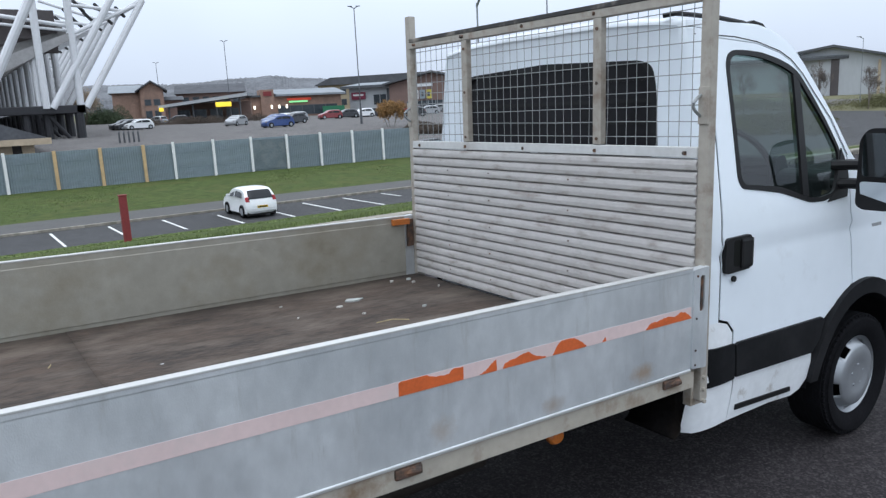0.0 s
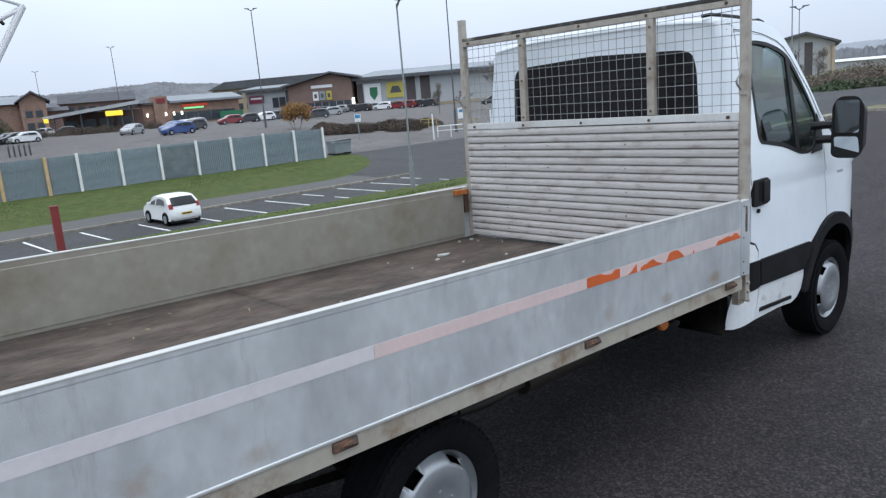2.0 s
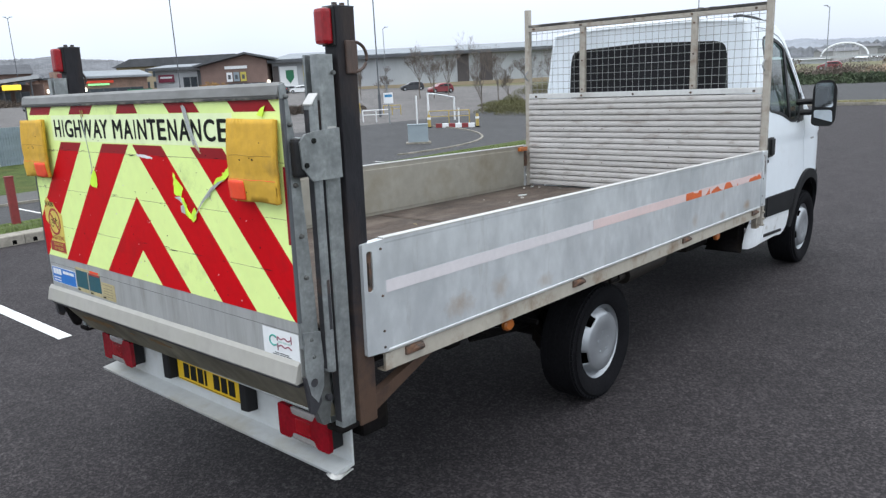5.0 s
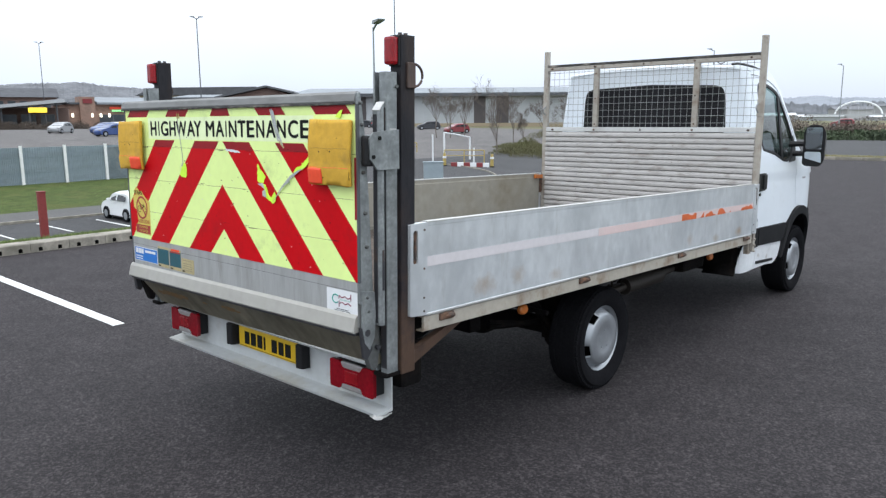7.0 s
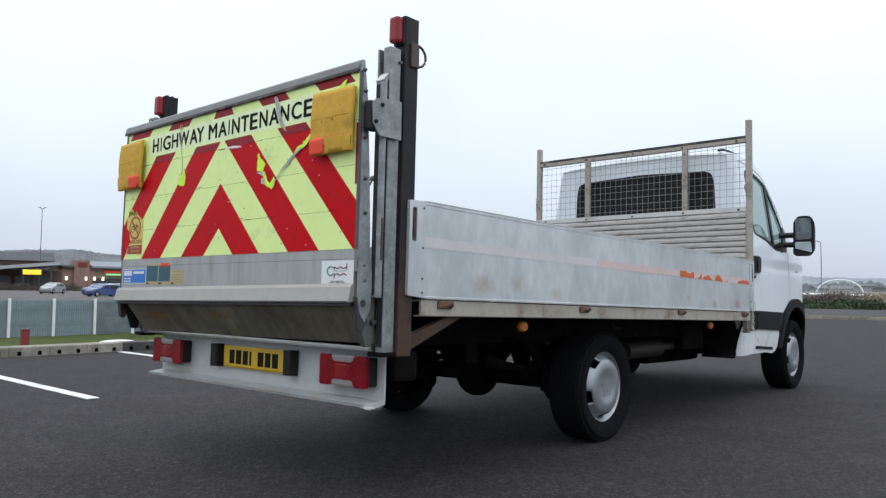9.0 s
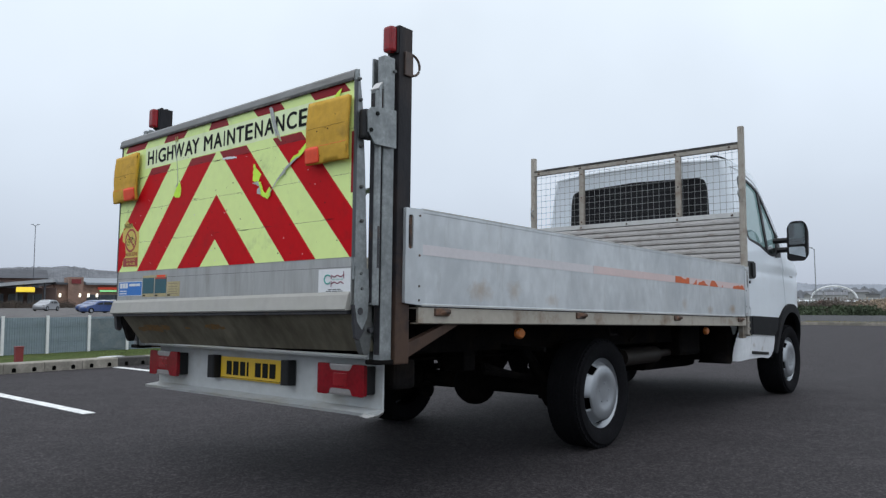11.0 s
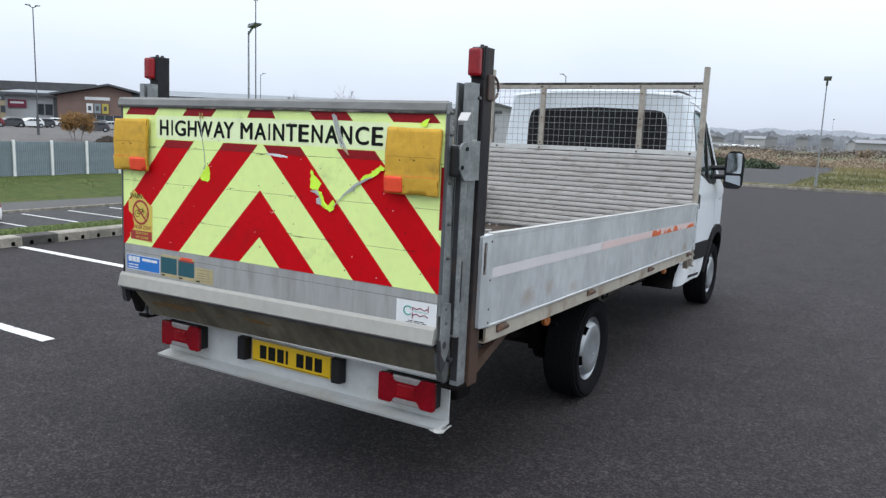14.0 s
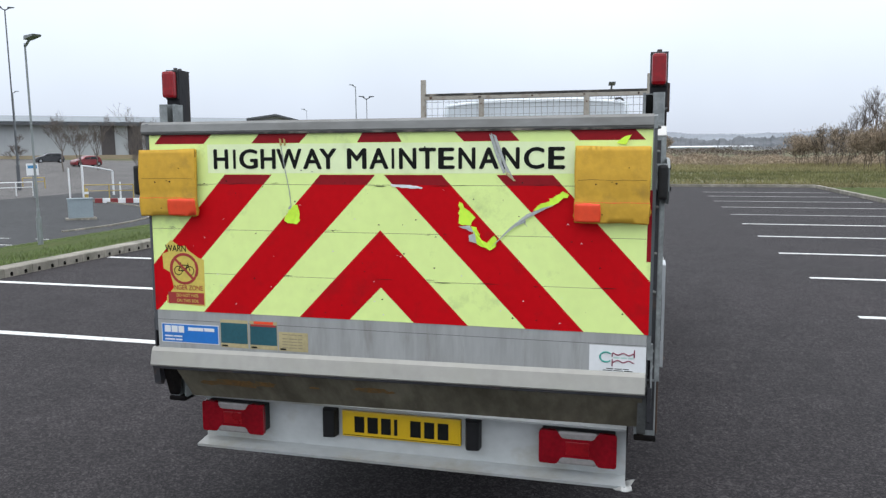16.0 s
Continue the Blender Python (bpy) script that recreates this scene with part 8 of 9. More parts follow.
# brown brick gabled shop
m, w = along(31.1, 168, 36.0, 164.5)
t = thing("gabled_shop", "brown brick shop with a broad gable and glazed front", "building", m)
part("wall", prism(bmesh.new(), [(0.4, 0), (w - 0.2, 0), (w - 0.2, 7.2), (w * 0.70, 8.4), (0.4, 6.3)], 1, 0, 30), BRICK_BROWN, t)
part("roof", prism(bmesh.new(), [(-0.8, 6.2), (w * 0.70, 8.5), (w + 1.8, 7.05), (w + 1.8, 7.4), (w * 0.70, 8.9), (-0.8, 6.6)], 1, -1.4, 31), FASCIA, t)
part("glazing", boxed(w * 0.30, w * 0.96, -0.2, 0, 0, 2.6), PANE, t)
part("sign_bar", boxed(w * 0.38, w * 0.70, -0.2, 0, 5.6, 6.2), LABEL_WHITE, t)
for k, mm in enumerate((LABEL_WHITE, CABINET, SIGN_YELLOW)):
    s = part("shop_poster", boxed(w * (0.40 + 0.10 * k), w * (0.48 + 0.10 * k), -0.3, -0.1, 3.0, 4.9), mm, t)
    part("poster_mark", boxed(w * (0.42 + 0.10 * k), w * (0.46 + 0.10 * k), -0.34, -0.3, 3.5, 4.4), FASCIA, s)
part("lit_lamp", boxed(w * 0.985, w * 0.985 + 0.5, -0.8, -0.3, 1.6, 3.0), SIGN_WARM, t, "lit entrance lamp")
for k in range(7):
    part("mullion", boxed(w * (0.30 + 0.11 * k) - 0.06, w * (0.30 + 0.11 * k) + 0.06, -0.26, -0.2, 0, 2.6), LAMP_STEEL, t)
# long pale warehouse retail block
m, w = along(36.3, 166, 63.4, 166)
t = thing("retail_warehouse", "long pale clad retail warehouse with a blue-grey roof", "building", m)
WH = 7.6
part("wall", boxed(0, w, 0, 45, -1, WH), CLAD, t)
part("fascia", boxed(-0.5, w + 1.5, -1.9, -1.7, WH - 0.55, WH + 0.15), FASCIA, t)
part("soffit", boxed(-0.5, w + 1.5, -1.7, 0.2, WH - 0.2, WH), FASCIA, t)
part("roof", prism(bmesh.new(), [(-1.9, WH + 0.1), (22, WH + 2.2), (46, WH + 0.1), (46, WH - 0.1), (-1.9, WH - 0.1)], 0, -0.5, w + 1.0), ROOF, t)
part("end_gable", prism(bmesh.new(), [(-1.9, WH), (22, WH + 2.2), (46, WH), (46, WH + 0.5), (22, WH + 2.8), (-1.9, WH + 0.5)], 0, w + 0.8, w + 1.6), FASCIA, t)
for x0, x1 in ((10.9, 12.9), (14.0, 16.1), (39.5, 42.0), (44.4, 47.0), (70.5, 74.0)):
    part("dark_panel", boxed(x0, x1, -0.15, 0.0, 0.4, WH - 0.5), CLAD_DARK, t)
part("plinth", boxed(16.5, w - 0.1, -0.22, 0.0, -1, 1.35), TAN, t)
s = part("shop_sign", boxed(1.6, 5.3, -0.3, -0.05, 1.6, 6.3), LABEL_WHITE, t)
part("sign_emblem", prism(bmesh.new(), [(2.9, 5.5), (4.6, 5.5), (4.6, 3.9), (3.75, 2.7), (2.9, 3.9)], 1, -0.36, -0.3), DARKGREEN, s)
s = part("shop_sign", boxed(6.6, 10.6, -0.3, -0.05, 3.0, 6.3), SIGN_YELLOW, t)
part("sign_emblem", prism(bmesh.new(), [(7.3, 4.0), (9.9, 4.0), (9.3, 5.4), (7.9, 5.4)], 1, -0.36, -0.3), FASCIA, s)
part("shop_sign", boxed(6.6, 10.6, -0.3, -0.05, 1.9, 2.8), CABINET, t)
part("buff_pier", boxed(0.1, 1.3, -0.3, 0, 0, 6.4), CLAD_DARK, t)
for k in range(1, 30):
    x = w * k / 30
    part("cladding_rib", boxed(x - 0.05, x + 0.05, -0.06, 0.0, -1, WH - 0.5), CLAD, t)
# two gabled end units further east
for az0, az1, ap, left, top, hh in ((60.2, 65.5, 0.37, 8.4, 9.3, 6.9), (66.6, 69.9, 0.48, 7.3, 8.3, 6.3)):
    m, w = along(az0, 164, az1, 164)
    t = thing("gabled_unit", "pale clad gabled unit with a dark roof edge", "building", m, "gabled units")
    part("wall", prism(bmesh.new(), [(0, -1), (w, -1), (w, hh), (w * ap, top), (0, left)], 1, 0, 30), CLAD, t)
    part("roof", prism(bmesh.new(), [(-0.4, left - 0.05), (w * ap, top - 0.05), (w + 1.0, hh - 0.2), (w + 1.0, hh + 0.2), (w * ap, top + 0.4), (-0.4, left + 0.4)], 1, -1.4, 31), FASCIA, t)
    part("dark_panel", boxed(w * ap - 0.3, w * ap + 1.1, -0.15, 0, -1, hh + 0.4), CLAD_DARK, t)
    for fx in (0.86, 0.95):
        part("buff_pier", boxed(w * fx, w * fx + 0.5, -0.35, 0, -1, hh - 0.4), CLAD_BUFF, t)
    windows(t, w * 0.05, w * 0.35, 2, 3.2, 4.4, 0.4)

# far arched footbridge and pale sheds to the east
p = place(76.9, 260, (-3.8, -0.4))
bridge = thing("arched_bridge", "pale arched footbridge far beyond the scrub", "bridge", Matrix.Translation((p.x, p.y, 0)) @ Matrix.Rotation(radians(-76.9), 4, "Z"))
part("arch", tube(bmesh.new(), [(6.3 * math.cos(a), 0, 2.4 + 4.0 * math.sin(a)) for a in [math.pi * k / 20 for k in range(21)]], 0.28, 6), LABEL_WHITE, bridge)
part("deck", boxed(-14, 14, -1.5, 1.5, 2.2, 2.7), CLAD, bridge)
for k in range(-2, 3):
    part("hanger", tube(bmesh.new(), [(k * 2.1, 0, 2.5), (k * 2.1, 0, 2.4 + 4.0 * math.sqrt(max(0, 1 - (k * 2.1 / 6.3) ** 2)))], 0.05, 4), CLAD, bridge)
for az, d, wd, h in ((70.8, 300, 30, 3.6), (80, 420, 34, 2.8), (91.0, 500, 46, 2.8), (95.0, 520, 60, 2.9), (74.2, 380, 30, 3.2)):
    p = place(az, d, (-4.4, 1.9))
    t = thing("far_shed", "pale industrial shed in the hazy distance", "building", Matrix.Translation((p.x, p.y, -1)) @ Matrix.Rotation(radians(-az), 4, "Z"), "far sheds")
    part("wall", boxed(-wd / 2, wd / 2, 0, 20, 0, h), CLAD, t)
    part("roof", prism(bmesh.new(), [(-1, h), (10, h + 0.9), (21, h)], 0, -wd / 2, wd / 2), mat("white_shed_roof", (0.62, 0.64, 0.66), 0.6), t)

# houses on the far eastern slope
rnd = random.Random(91)
first = None
for i in range(16):
    az, d = rnd.uniform(76, 92), rnd.uniform(440, 545)
    p = place(az, d, (-4.4, 1.9))
    m = Matrix.Translation((p.x, p.y, -2 + (d - 380) * 0.032 + rnd.uniform(-1, 1))) @ Matrix.Rotation(radians(-az) + rnd.choice((0, 0.5, 1.57)), 4, "Z") @ Matrix.Diagonal((rnd.uniform(0.8, 1.5), 1, rnd.uniform(0.85, 1.15), 1))
    if first is None:
        first = thing("far_house", "small pitched-roof house on the far slope in haze-tinted colours", "house", m, "far houses")
        part("wall", boxed(-5, 5, -3.5, 3.5, -6, 5), HOUSE_WALL, first)
        part("roof", prism(bmesh.new(), [(-4.2, 4.9), (0, 6.7), (4.2, 4.9)], 0, -5.3, 5.3), HOUSE_ROOF, first)
        part("chimney", boxed(3.2, 4.0, -0.4, 0.4, 6.0, 7.6), HOUSE_WALL, first)
    else:
        copy_thing(first, m)

# ---- stadium corner ----
st = thing("stadium", "stadium stand with white raking struts on a black ring beam", "stadium", Matrix.Translation((14.2, 93.0, -1.0)))
part("ring_beam", boxed(-70, 1.0, -0.5, 0.5, 3.9, 4.8, 0.1), STADIUM_BLACK, st)
part("ring_beam", boxed(0, 1.0, -0.5, 130, 3.9, 4.8, 0.1), STADIUM_BLACK, st)


def strut(p, q, r=0.36, m=STADIUM_WHITE, name="strut"):
    part(name, tube(bmesh.new(), [p, q], r, 10), m, st)


for k in range(14):
    y = k * 7.3
    strut((0.3, y, -0.5), (0.3, y, 4.2), 0.5, STADIUM_BLACK, "column"), strut((-2.9, y + 0.6, -0.5), (-2.9, y + 0.6, 4.2), 0.45, STADIUM_BLACK, "column")
    strut((-2.6, y + 0.3, 3.6), (0.2, y + 0.3, -0.4), 0.22, STADIUM_BLACK, "brace"), strut((-2.6, y, 0.2), (0.2, y, 0.2), 0.16, STADIUM_CONCRETE, "tie")
    strut((-3.4, y + 0.3, 4.5), (-3.4, y + 0.3, 10.6), 0.36)
    part("raking_beam", prism(bmesh.new(), [(-16, 4.5), (-6.7, 8.3), (0.3, 11.8), (0.3, 12.6), (-6.7, 9.9), (-16, 6.2)], 1, y - 0.25, y + 0.25), STADIUM_BEAM, st)
    if k == 1:
        continue
    strut((0.6, y, 4.5), (0.6, y, 20.5 if k == 0 else 12.4), 0.40)
    strut((1.15, y, 4.5), (8.8, y + 1, 16.5), 0.38)
    strut((0.3, y, 12.3), (8.8, y + 1, 16.3), 0.22), strut((0.6, y, 19.0), (8.8, y + 1, 16.6), 0.2), strut((0.6, y, 15.6), (6.6, y + 0.8, 15.2), 0.18)
strut((-2.9, -0.4, 4.5), (-2.9, -0.4, 20.5), 0.40), strut((-2.3, -0.4, 4.5), (5.3, 0.4, 16.5), 0.38)
for k in range(13):
    y = k * 7.3
    strut((8.8, y + 1, 16.5), (8.8, y + 8.3, 16.5), 0.3), strut((4.6, y + 0.5, 14.8), (4.6, y + 7.8, 14.8), 0.2)
    for j in range(3):
        strut((1.6 + 2.2 * j, y + 2.0, 16.3 - 0.3 * j), (3.0 + 2.2 * j, y + 4.6, 15.5 - 0.2 * j), 0.20, STADIUM_BLACK, "hanger")
strut((-9.6, -13.2, 4.5), (-4.4, -13.6, 14.6), 0.42)
for k in range(6):
    strut((-5.0 - 4.0 * k, 0.2, -0.5), (-5.0 - 4.0 * k, 0.2, 4.2), 0.40, STADIUM_BLACK, "column")
# the raked underside of the east stand, its joists and edge rails
part("stand_soffit", prism(bmesh.new(), [(-16.0, 2.6), (-7.2, 7.6), (0.4, 12.5), (0.4, 13.1), (-16.0, 8.4)], 1, 1.5, 120), STADIUM_CONCRETE, st, "raked concrete underside of the stand")
part("upper_soffit", prism(bmesh.new(), [(-16.0, 15.6), (0.2, 13.2), (0.2, 13.7), (-16.0, 16.4)], 1, 2.5, 120), STADIUM_CONCRETE, st)
# Opaque dark panel added for the shade under the stand.
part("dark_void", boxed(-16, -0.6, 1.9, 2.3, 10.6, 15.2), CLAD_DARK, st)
for k in range(13):
    part("soffit_beam", boxed(-16 + 1.25 * k, -15.7 + 1.25 * k, 1.6, 13.5, 15.0 - 0.185 * 1.25 * k * 0.8, 15.6 - 0.185 * 1.25 * k * 0.8), STADIUM_BLACK, st)
for k in range(6):
    part("stand_tier", boxed(-16 + 2.6 * k, -13.6 + 2.6 * k, 1.0, 1.5, 9.6 + 0.62 * k, 9.85 + 0.62 * k), CLAD_DARK, st)
strut((-16.0, 0.6, 15.8), (0.5, 0.6, 13.4), 0.22), strut((-16.0, 0.6, 14.4), (0.5, 0.6, 12.9), 0.16)
part("side_wall", boxed(-12, -11, 9, 130, -0.5, 7.0), STADIUM_CONCRETE, st)
low_b = thing("kiosk_building", "low cream walled kiosk with a dark hipped roof", "building", Matrix.Translation((2.5, 70.0, -1.6)))
part("wall", boxed(-14, 4.6, 0.6, 10, 0, 2.0), CLAD_DARK, low_b)
part("roof", prism(bmesh.new(), [(-16, 2.3), (5.9, 2.3), (-1.0, 4.9), (-12, 4.9)], 1, -1.2, 11), ROOF_DARK, low_b)
part("fascia", boxed(-16, 5.9, -1.25, -1.1, 1.85, 2.35), CLAD_BUFF, low_b)
for k in range(12):
    part("pier", boxed(-14 + 1.62 * k, -13.1 + 1.62 * k, 0, 0.6, 0, 1.95), CLAD_BUFF, low_b)
rails = thing("cycle_stands", "row of dark tubular cycle stands", "cycle stand", Matrix.Translation((15.6, 79, ground_height(15.6, 79))))
for k in range(5):
    part("hoop", tube(bmesh.new(), [(k * 0.45, 0, 0), (k * 0.45, 0, 1.0), (k * 0.45 + 0.1, 0.2, 1.15), (k * 0.45 + 0.15, 0.3, 0)], 0.05, 6), FASCIA, rails)


# ---- trees, hedges and far woods ----
def bare_tree(name, p, height, spread, seed, material=BARK, leaves=None, leaf_count=0, leaf_size=0.12, label="bare winter tree on the verge", base=0.12, group="bare trees", stems=1, twigs=0):
    """A tapered trunk that forks again and again; leaves are small blades round the twigs."""
    rnd = random.Random(seed)
    t = thing(name, label, "tree", Matrix.Translation(p), group)
    trunk, crown, tips = bmesh.new(), bmesh.new(), []

    def grow(bm, a, d, length, r, level):
        q = a + d * length
        mid = a.lerp(q, 0.5) + Vector((rnd.uniform(-1, 1), rnd.uniform(-1, 1), 0)) * length * 0.05
        tube(bm, [a, mid, q] if level < 4 else [a, q], max(r, 0.007), 5 if level < 2 else 3, max(r * 0.62, 0.006), cap=level < 2)
        if level >= 2:
            tips.append(q), tips.append(mid)
        if level < (6 if stems == 1 else 5):
            for k in range((3 if level < 5 else 2) if level else (7 if stems == 1 else 4)):
                turn = Vector((rnd.uniform(-1, 1), rnd.uniform(-1, 1), rnd.uniform(-0.15, 0.75)))
                nd = (d * (0.9 if k else 1.25) + turn * spread).normalized()
                grow(crown, a.lerp(q, rnd.uniform(0.55 if level or not twigs else 0.3, 1.0) if k else 1.0), nd, length * rnd.uniform(0.55, 0.78) * (0.8 if twigs and not level and k else 1.0), r * (0.5 if twigs else 0.58), level + 1)

    for k in range(stems):
        lean = Vector((rnd.uniform(-1, 1), rnd.uniform(-1, 1), 0)) * (0.02 if stems == 1 else 0.30)
        grow(trunk, Vector((lean.x * 1.5, lean.y * 1.5, -0.2)), (Vector((0, 0, 1)) + lean).normalized(), height * (0.40 if twigs else rnd.uniform(0.24, 0.32)), height * base * (0.12 if stems == 1 else 0.06), 0)
    part("trunk", trunk, material, t)
    part("crown", crown, material, t)
    if twigs:
        v, f = [], []
        for i in range(twigs):
            c, n = rnd.choice(tips), len(v)
            way, side = Vector((rnd.gauss(0, 0.6), rnd.gauss(0, 0.6), rnd.uniform(0.1, 1.0))).normalized() * rnd.uniform(0.04, 0.09) * height, Vector((rnd.uniform(-1, 1), rnd.uniform(-1, 1), 0)) * 0.006
            v += [c - side, c + side, c + way]
            f.append((n, n + 1, n + 2))
        me = bpy.data.meshes.new("twigs")
        me.from_pydata(v, [], f)
        me.materials.append(material)
        new("twigs", me).parent = t
    if leaves:
        v, f = [], []
        for i in range(leaf_count):
            c = rnd.choice(tips) + Vector((rnd.gauss(0, 1), rnd.gauss(0, 1), rnd.gauss(0, 1))) * height * (0.035 if stems == 1 else 0.055)
            n = len(v)
            for j in range(3):
                v.append(c + Vector((rnd.uniform(-1, 1), rnd.uniform(-1, 1), rnd.uniform(-1, 1) * (1 if stems == 1 else 2.2))) * leaf_size * (1 if stems == 1 or j else 2.5))
            f.append((n, n + 1, n + 2))
        me = bpy.data.meshes.new("leaves")
        me.from_pydata(v, [], f)
        me.materials.append(leaves)
        o = new("leaves", me)
        o.parent = t
    return t


bare_tree("autumn_tree", place(31.05, 90, (-0.61, 0)), 3.9, 0.62, 1, BARK, AUTUMN, 4200, 0.080, "small tree with orange autumn leaves", group="small trees", stems=3)
for i, (az, d, h) in enumerate(((42.5, 104.5, 4.2), (44.4, 114, 3.9), (47.0, 104.5, 7.1), (48.05, 104.5, 6.5), (49.2, 107, 7.0), (51.6, 83.5, 7.6), (52.95, 99, 6.4), (53.7, 99, 4.6), (55.2, 104, 6.0), (57.0, 104, 6.0), (59.5, 106, 5.6), (61.6, 104, 5.8), (64.5, 104, 5.2), (67.6, 104, 5.0), (69.0, 106, 5.2))):
    bare_tree("bare_tree", place(az, d), h * 1.0, 0.50, 30 + i, TWIG_BARK, base=0.10, twigs=2600)
for i, (az, d, h, l) in enumerate(((101.3, 74, 3.6, 2600), (102.2, 75, 3.3, 1600), (103.1, 69, 4.3, 900), (104.0, 72, 4.0, 2000), (105.4, 65, 3.8, 5000), (106.6, 64, 4.4, 6000), (107.9, 62, 4.6, 6000), (109.6, 60, 5.0, 7000),
                                   (111.6, 60, 5.0, 6000), (91.2, 165, 4.6, 5000), (92.2, 168, 5.0, 5000), (89.4, 110, 2.2, 3500), (9.5, 150, 9, 5000), (10.6, 165, 9, 5000))):
    bare_tree("scrub_tree", place(az, d, (-4.4, 1.9)), h * 1.05, 0.62, 60 + i, BARK, SCRUB, l, 0.045 * max(1, d / 90), "bushy brown leafless tree with many stems", group="scrub trees", stems=4)
for i, (az, d, h) in enumerate(((105.6, 92, 8.2), (107.3, 88, 8.6), (109.2, 84, 8.8), (104.6, 94, 6.2))):
    bare_tree("tall_bare_tree", place(az, d, (-4.4, 1.9)), h * 1.15, 0.55, 90 + i, BARK, label="tall slender bare tree behind the scrub", base=0.10, group="tall bare trees")


def bushes(name, spots, material, label, seed, blade=0.14):
    """Low growth as many small blades heaped round the given spots: (x, y, radius, height, count)."""
    rnd = random.Random(seed)
    v, f = [], []
    for x, y, r, h, count in spots:
        z0 = ground_height(x, y) - 0.1
        for i in range(count):
            a, q = rnd.uniform(0, 6.283), math.sqrt(rnd.random())
            c = Vector((x + r * q * math.cos(a), y + r * q * math.sin(a), z0 + h * (1 - 0.75 * q * q) * rnd.random() ** 0.6))
            n = len(v)
            for j in range(3):
                v.append(c + Vector((rnd.uniform(-1, 1), rnd.uniform(-1, 1), rnd.uniform(-1, 1.4))) * blade)
            f.append((n, n + 1, n + 2))
    me = bpy.data.meshes.new(name)
    me.from_pydata(v, [], f)
    me.materials.append(material)
    return tagged(new(name, me), label, "bushes", kind="stuff")


rnd = random.Random(9)
spots, beside = [], []
for i in range(120):
    az = rnd.uniform(69.5, 112)
    d = rnd.uniform(78, 104) if az > 84 else rnd.uniform(68, 82)
    p = place(az, d, (-4.4, 1.9))
    (spots if az > 80 else beside).append((p.x, p.y, rnd.uniform(1.5, 4.0), rnd.uniform(1.3, 2.3) if az < 76 else rnd.uniform(0.9, 1.7) if az < 84 else rnd.uniform(0.4, 1.2), 1300))
bushes("scrub_belt", spots, SCRUB, "belt of brown winter scrub beyond the grass", 4, 0.1)
bushes("roadside_scrub", beside, BROWN_SCRUB, "dark brown leafless scrub beside the road", 14, 0.1)
spots = []
for i in range(26):
    p = place(rnd.uniform(71.5, 84), rnd.uniform(65, 69), (-4.4, 1.9))
    spots.append((p.x, p.y, rnd.uniform(1.0, 2.0), rnd.uniform(0.4, 0.9), 420))
bushes("evergreen_hedge", spots, EVERGREEN, "low dark green hedge along the road", 5, 0.16)
spots = []
for i in range(46):
    p = place(32.7 + 8.5 * rnd.random(), rnd.choice((81.5, 84.0, 87.0)), (-0.61, 0))
    spots.append((p.x, p.y, rnd.uniform(0.9, 1.7), rnd.uniform(0.7, 1.15), 1500))
for i in range(40):
    p = place(rnd.uniform(13.5, 24.5), rnd.uniform(138, 146))
    spots.append((p.x, p.y, rnd.uniform(1.2, 2.4), rnd.uniform(0.8, 1.6), 800))
bushes("shrub_beds", spots, BED, "clipped brown shrub beds round the car park", 6, 0.09)
spots = []
for i in range(16):
    p = place(rnd.uniform(9.2, 11.4), rnd.uniform(178, 186), (0, 0))
    spots.append((p.x, p.y, rnd.uniform(1.6, 2.8), rnd.uniform(2.0, 5.0), 1500))
bushes("evergreen_shrubs", spots, EVERGREEN, "dark evergreen shrubs beside the brick office", 16, 0.16)
spots = []
for i in range(60):
    p = place(52.5 + 9.5 * rnd.random(), rnd.uniform(78, 98))
    spots.append((p.x, p.y, rnd.uniform(1.6, 3.0), rnd.uniform(0.4, 1.5), 2000))
for i in range(60):
    p = place(rnd.uniform(55, 72), rnd.uniform(104, 116))
    spots.append((p.x, p.y, rnd.uniform(1.6, 3.0), rnd.uniform(1.0, 2.0), 900))
bushes("rough_bank", spots, ROUGH_GRASS, "rough grass and bramble on the roadside bank", 7, 0.075)


def turf(name, bands, material, label, seed):
    """Upright tussock blades over stretches of the eastern verge: (x0, x1, y0, y1, height, count)."""
    rnd = random.Random(seed)
    v, f = [], []
    for x0, x1, y0, y1, h, count in bands:
        for i in range(count):
            x, y = rnd.uniform(x0, x1), rnd.uniform(y0, y1)
            if noise.noise((x * 0.16, y * 0.07, seed)) < rnd.uniform(-0.5, 0.25):
                continue
            a, w, g = rnd.uniform(0, 6.3), rnd.uniform(0.02, 0.05), h * rnd.uniform(0.4, 1.0)
            z, n = ground_height(x, y) - 0.03, len(v)
            v += [(x - w * math.cos(a), y - w * math.sin(a), z), (x + w * math.cos(a), y + w * math.sin(a), z), (x + rnd.uniform(-0.08, 0.08), y + rnd.uniform(-0.08, 0.08), z + g)]
            f.append((n, n + 1, n + 2))
    me = bpy.data.meshes.new(name)
    me.from_pydata(v, [], f)
    me.materials.append(material)
    return tagged(new(name, me), label, "grass", kind="stuff")


turf("straw_tussocks", ((29.9, 31.6, -14, 9, 0.20, 9000), (31, 37, -26, 4.2, 0.14, 8000), (50, 80, -45, 4.2, 0.34, 42000)), TURF_STRAW, "olive and straw coloured rough turf", 21)
turf("bank_turf", ((-8, 27, 38.7, 50.9, 0.07, 40000), (-6, 34, 22, 30.3, 0.07, 30000)), BLADE, "short mown grass on the banks below the car park", 23)
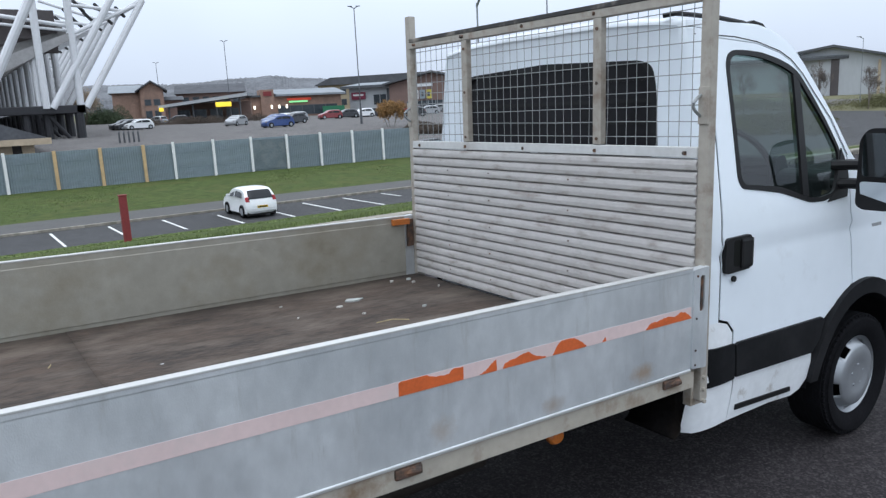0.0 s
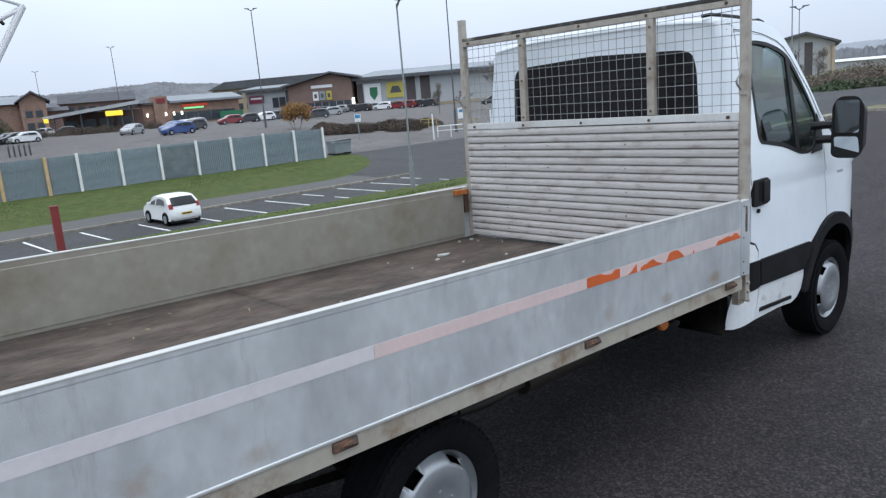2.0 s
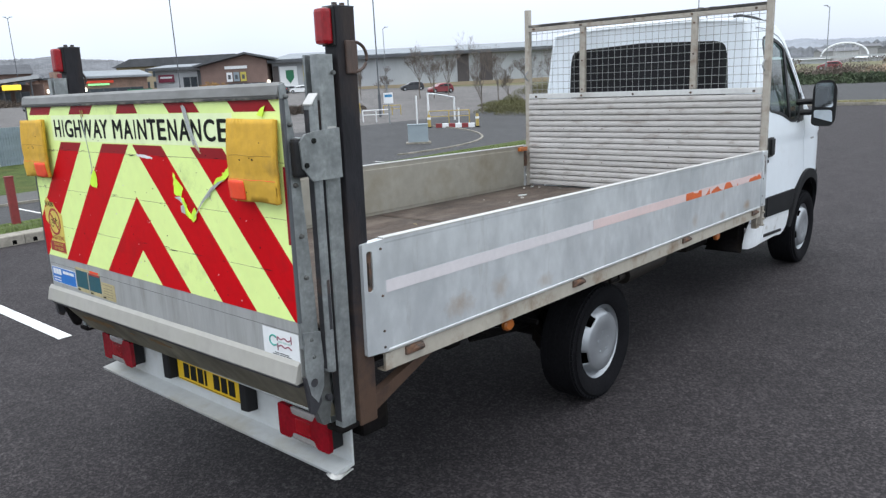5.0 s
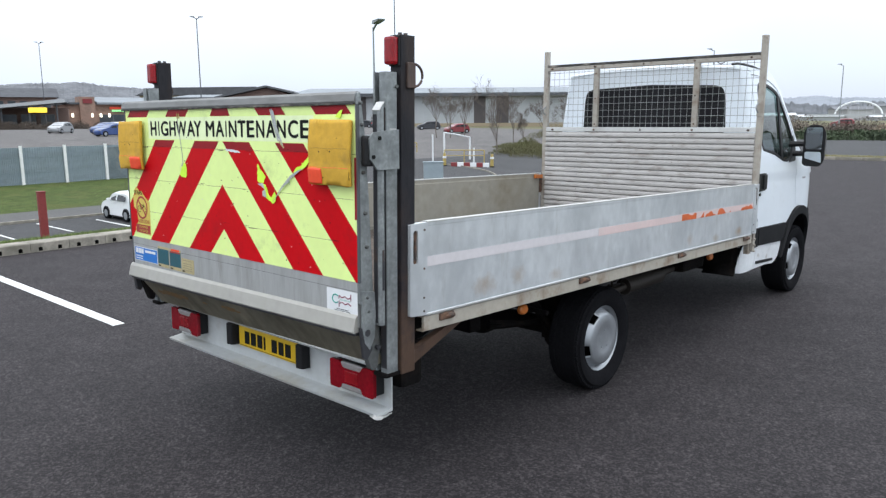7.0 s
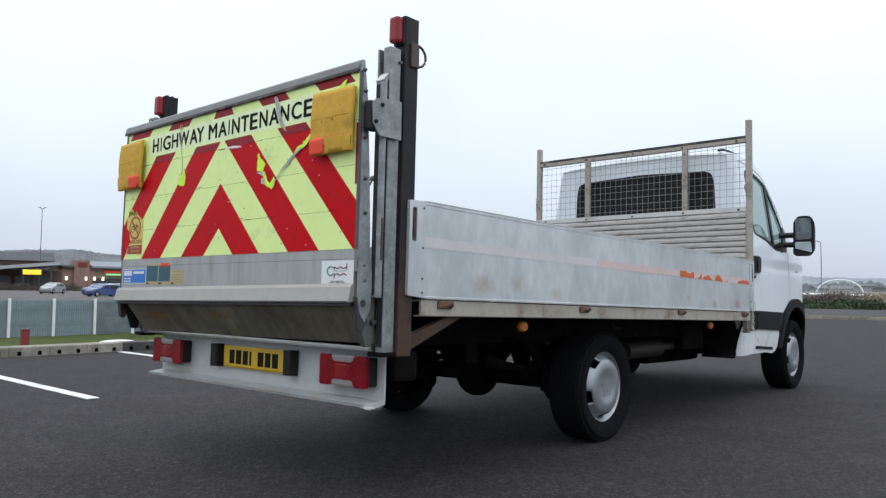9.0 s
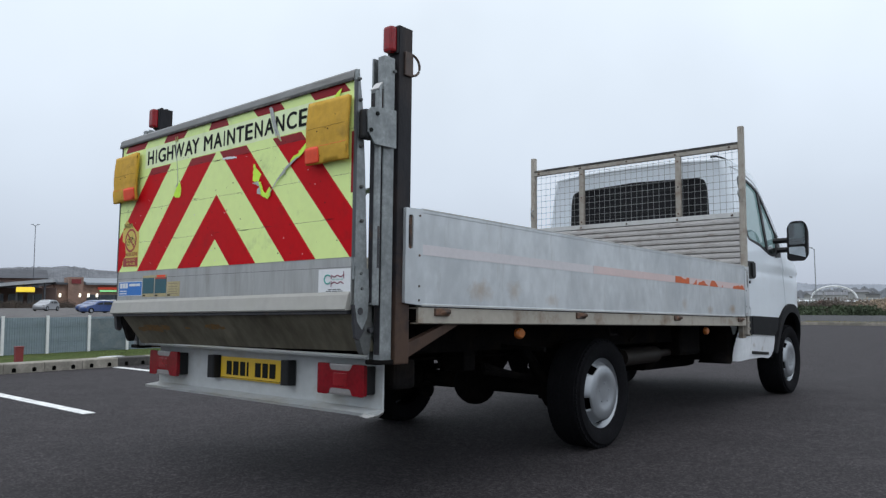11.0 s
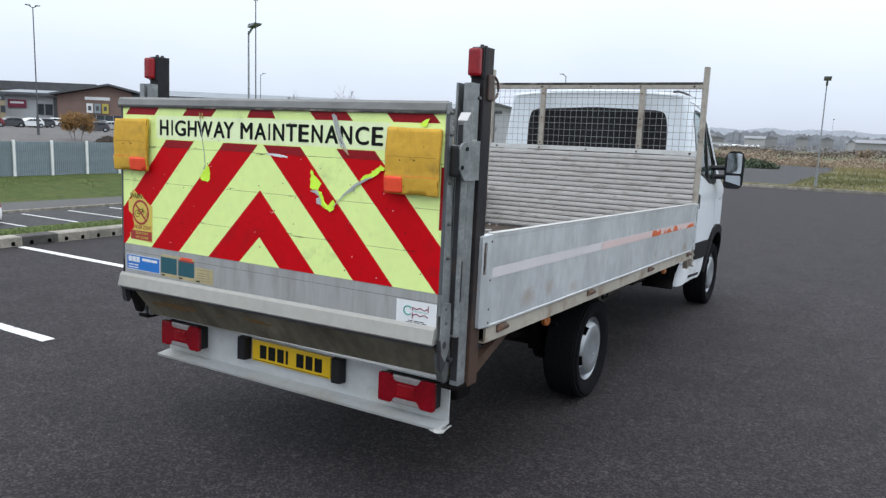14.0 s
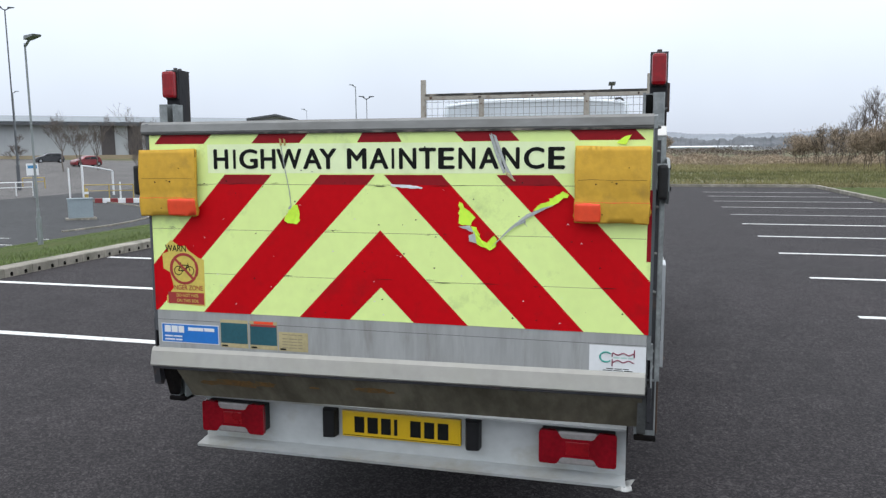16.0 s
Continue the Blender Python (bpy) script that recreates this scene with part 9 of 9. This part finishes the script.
turf("green_tussocks", ((29.9, 32.0, -14, 9, 0.16, 5000), (33, 54, -36, 4.2, 0.22, 42000)), TURF_GREEN, "darker green rough turf on the verge", 22)


def woods(name, d0, d1, az0, az1, base, top, count, size, material, label, seed):
    """A far wooded skyline: heaps of small clumps with an uneven top."""
    rnd = random.Random(seed)
    v, f = [], []
    for i in range(count):
        az, d = rnd.uniform(az0, az1), rnd.uniform(d0, d1)
        h = (0.62 + 0.5 * noise.noise((az * 0.23, 0, seed)) + 0.16 * noise.noise((az * 1.7, 4, seed)) + 0.06 * noise.noise((az * 7, 2, seed)))
        c = Vector((d * math.sin(radians(az)), d * math.cos(radians(az)), base + (top - base) * h * rnd.random() ** 0.5))
        n = len(v)
        for j in range(3):
            v.append(c + Vector((rnd.uniform(-1, 1), rnd.uniform(-1, 1), rnd.uniform(-1, 1))) * size)
        f.append((n, n + 1, n + 2))
    me = bpy.data.meshes.new(name)
    me.from_pydata(v, [], f)
    me.materials.append(material)
    return tagged(new(name, me), label, "woods", kind="stuff")


def ridge(name, d, az0, az1, height, material, label, seed):
    """A far wooded ridge: ground rising in three steps to a finely uneven crest."""
    bm, n = bmesh.new(), int((az1 - az0) / 0.12)
    rows = []
    for j, (k, f) in enumerate(((1.0, 0.0), (1.06, 0.62), (1.13, 0.93), (1.2, 1.0), (1.25, 0.3))):
        row = []
        for i in range(n + 1):
            az = az0 + (az1 - az0) * i / n
            h = height(az) + 0.7 * noise.noise((az * 2.6, j, seed)) + 0.8 * noise.noise((az * 8.0, j, seed))
            row.append(bm.verts.new((d * k * math.sin(radians(az)), d * k * math.cos(radians(az)), -6 + (h + 6) * f)))
        rows.append(row)
    for a, b in zip(rows, rows[1:]):
        for p, q, r, t in zip(a, a[1:], b[1:], b):
            bm.faces.new((p, q, r, t))
    return tagged(part(name, bm, material), label, "hills", kind="structure")


# No haze lies before these ridges; their greyed colours hold it.
ridge("wooded_ridge", 560, -30, 64, lambda az: float(np.interp(az, (-30, 12.8, 14.8, 17.2, 19.0, 20.9, 22.0, 23.9, 26, 30, 64), (30, 31.2, 30.0, 31.0, 33.0, 33.4, 34.6, 31.6, 30, 20, 14))) - 0.6, WEST_WOOD, "wooded hills on the skyline in haze-tinted colours", 2)
ridge("wooded_ridge", 640, 62, 150, lambda az: 15 + 4.5 * max(0, min(1, (95 - az) / 8)) + 4 * noise.noise((az * 0.13, 0, 5)) + 2 * noise.noise((az * 0.6, 0, 3)), FAR_WOOD, "wooded hills on the skyline in haze-tinted colours", 3)
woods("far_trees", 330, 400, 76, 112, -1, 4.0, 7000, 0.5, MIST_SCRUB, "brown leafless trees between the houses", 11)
ridge("wooded_ridge", 555, 66, 150, lambda az: 9.5 + 3.5 * max(0, min(1, (95 - az) / 8)) + 3 * noise.noise((az * 0.3, 0, 8)) + 3.0 * noise.noise((az * 1.3, 0, 9)) + 2.4 * noise.noise((az * 4.1, 0, 9)) + 1.6 * noise.noise((az * 13.0, 1, 9)), HAZE_WOOD, "trees on the far slope in a haze-tinted colour", 9)
woods("near_treeline", 120, 200, 79, 140, 0, 2.2, 30000, 0.22, BROWN_SCRUB, "brown line of distant trees", 8)
# The hillside's pale blue-grey is haze put into its flat colour.
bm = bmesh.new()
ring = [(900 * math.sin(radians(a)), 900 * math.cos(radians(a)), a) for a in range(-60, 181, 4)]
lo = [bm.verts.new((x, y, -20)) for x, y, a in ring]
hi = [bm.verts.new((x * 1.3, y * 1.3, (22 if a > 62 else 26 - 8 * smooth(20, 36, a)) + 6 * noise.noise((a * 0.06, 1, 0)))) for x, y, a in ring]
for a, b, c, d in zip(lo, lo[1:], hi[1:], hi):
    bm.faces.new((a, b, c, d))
tagged(part("backdrop_hills", bm, FAR_FIELD), "hillside in a pale haze-tinted colour", "hills", kind="structure")
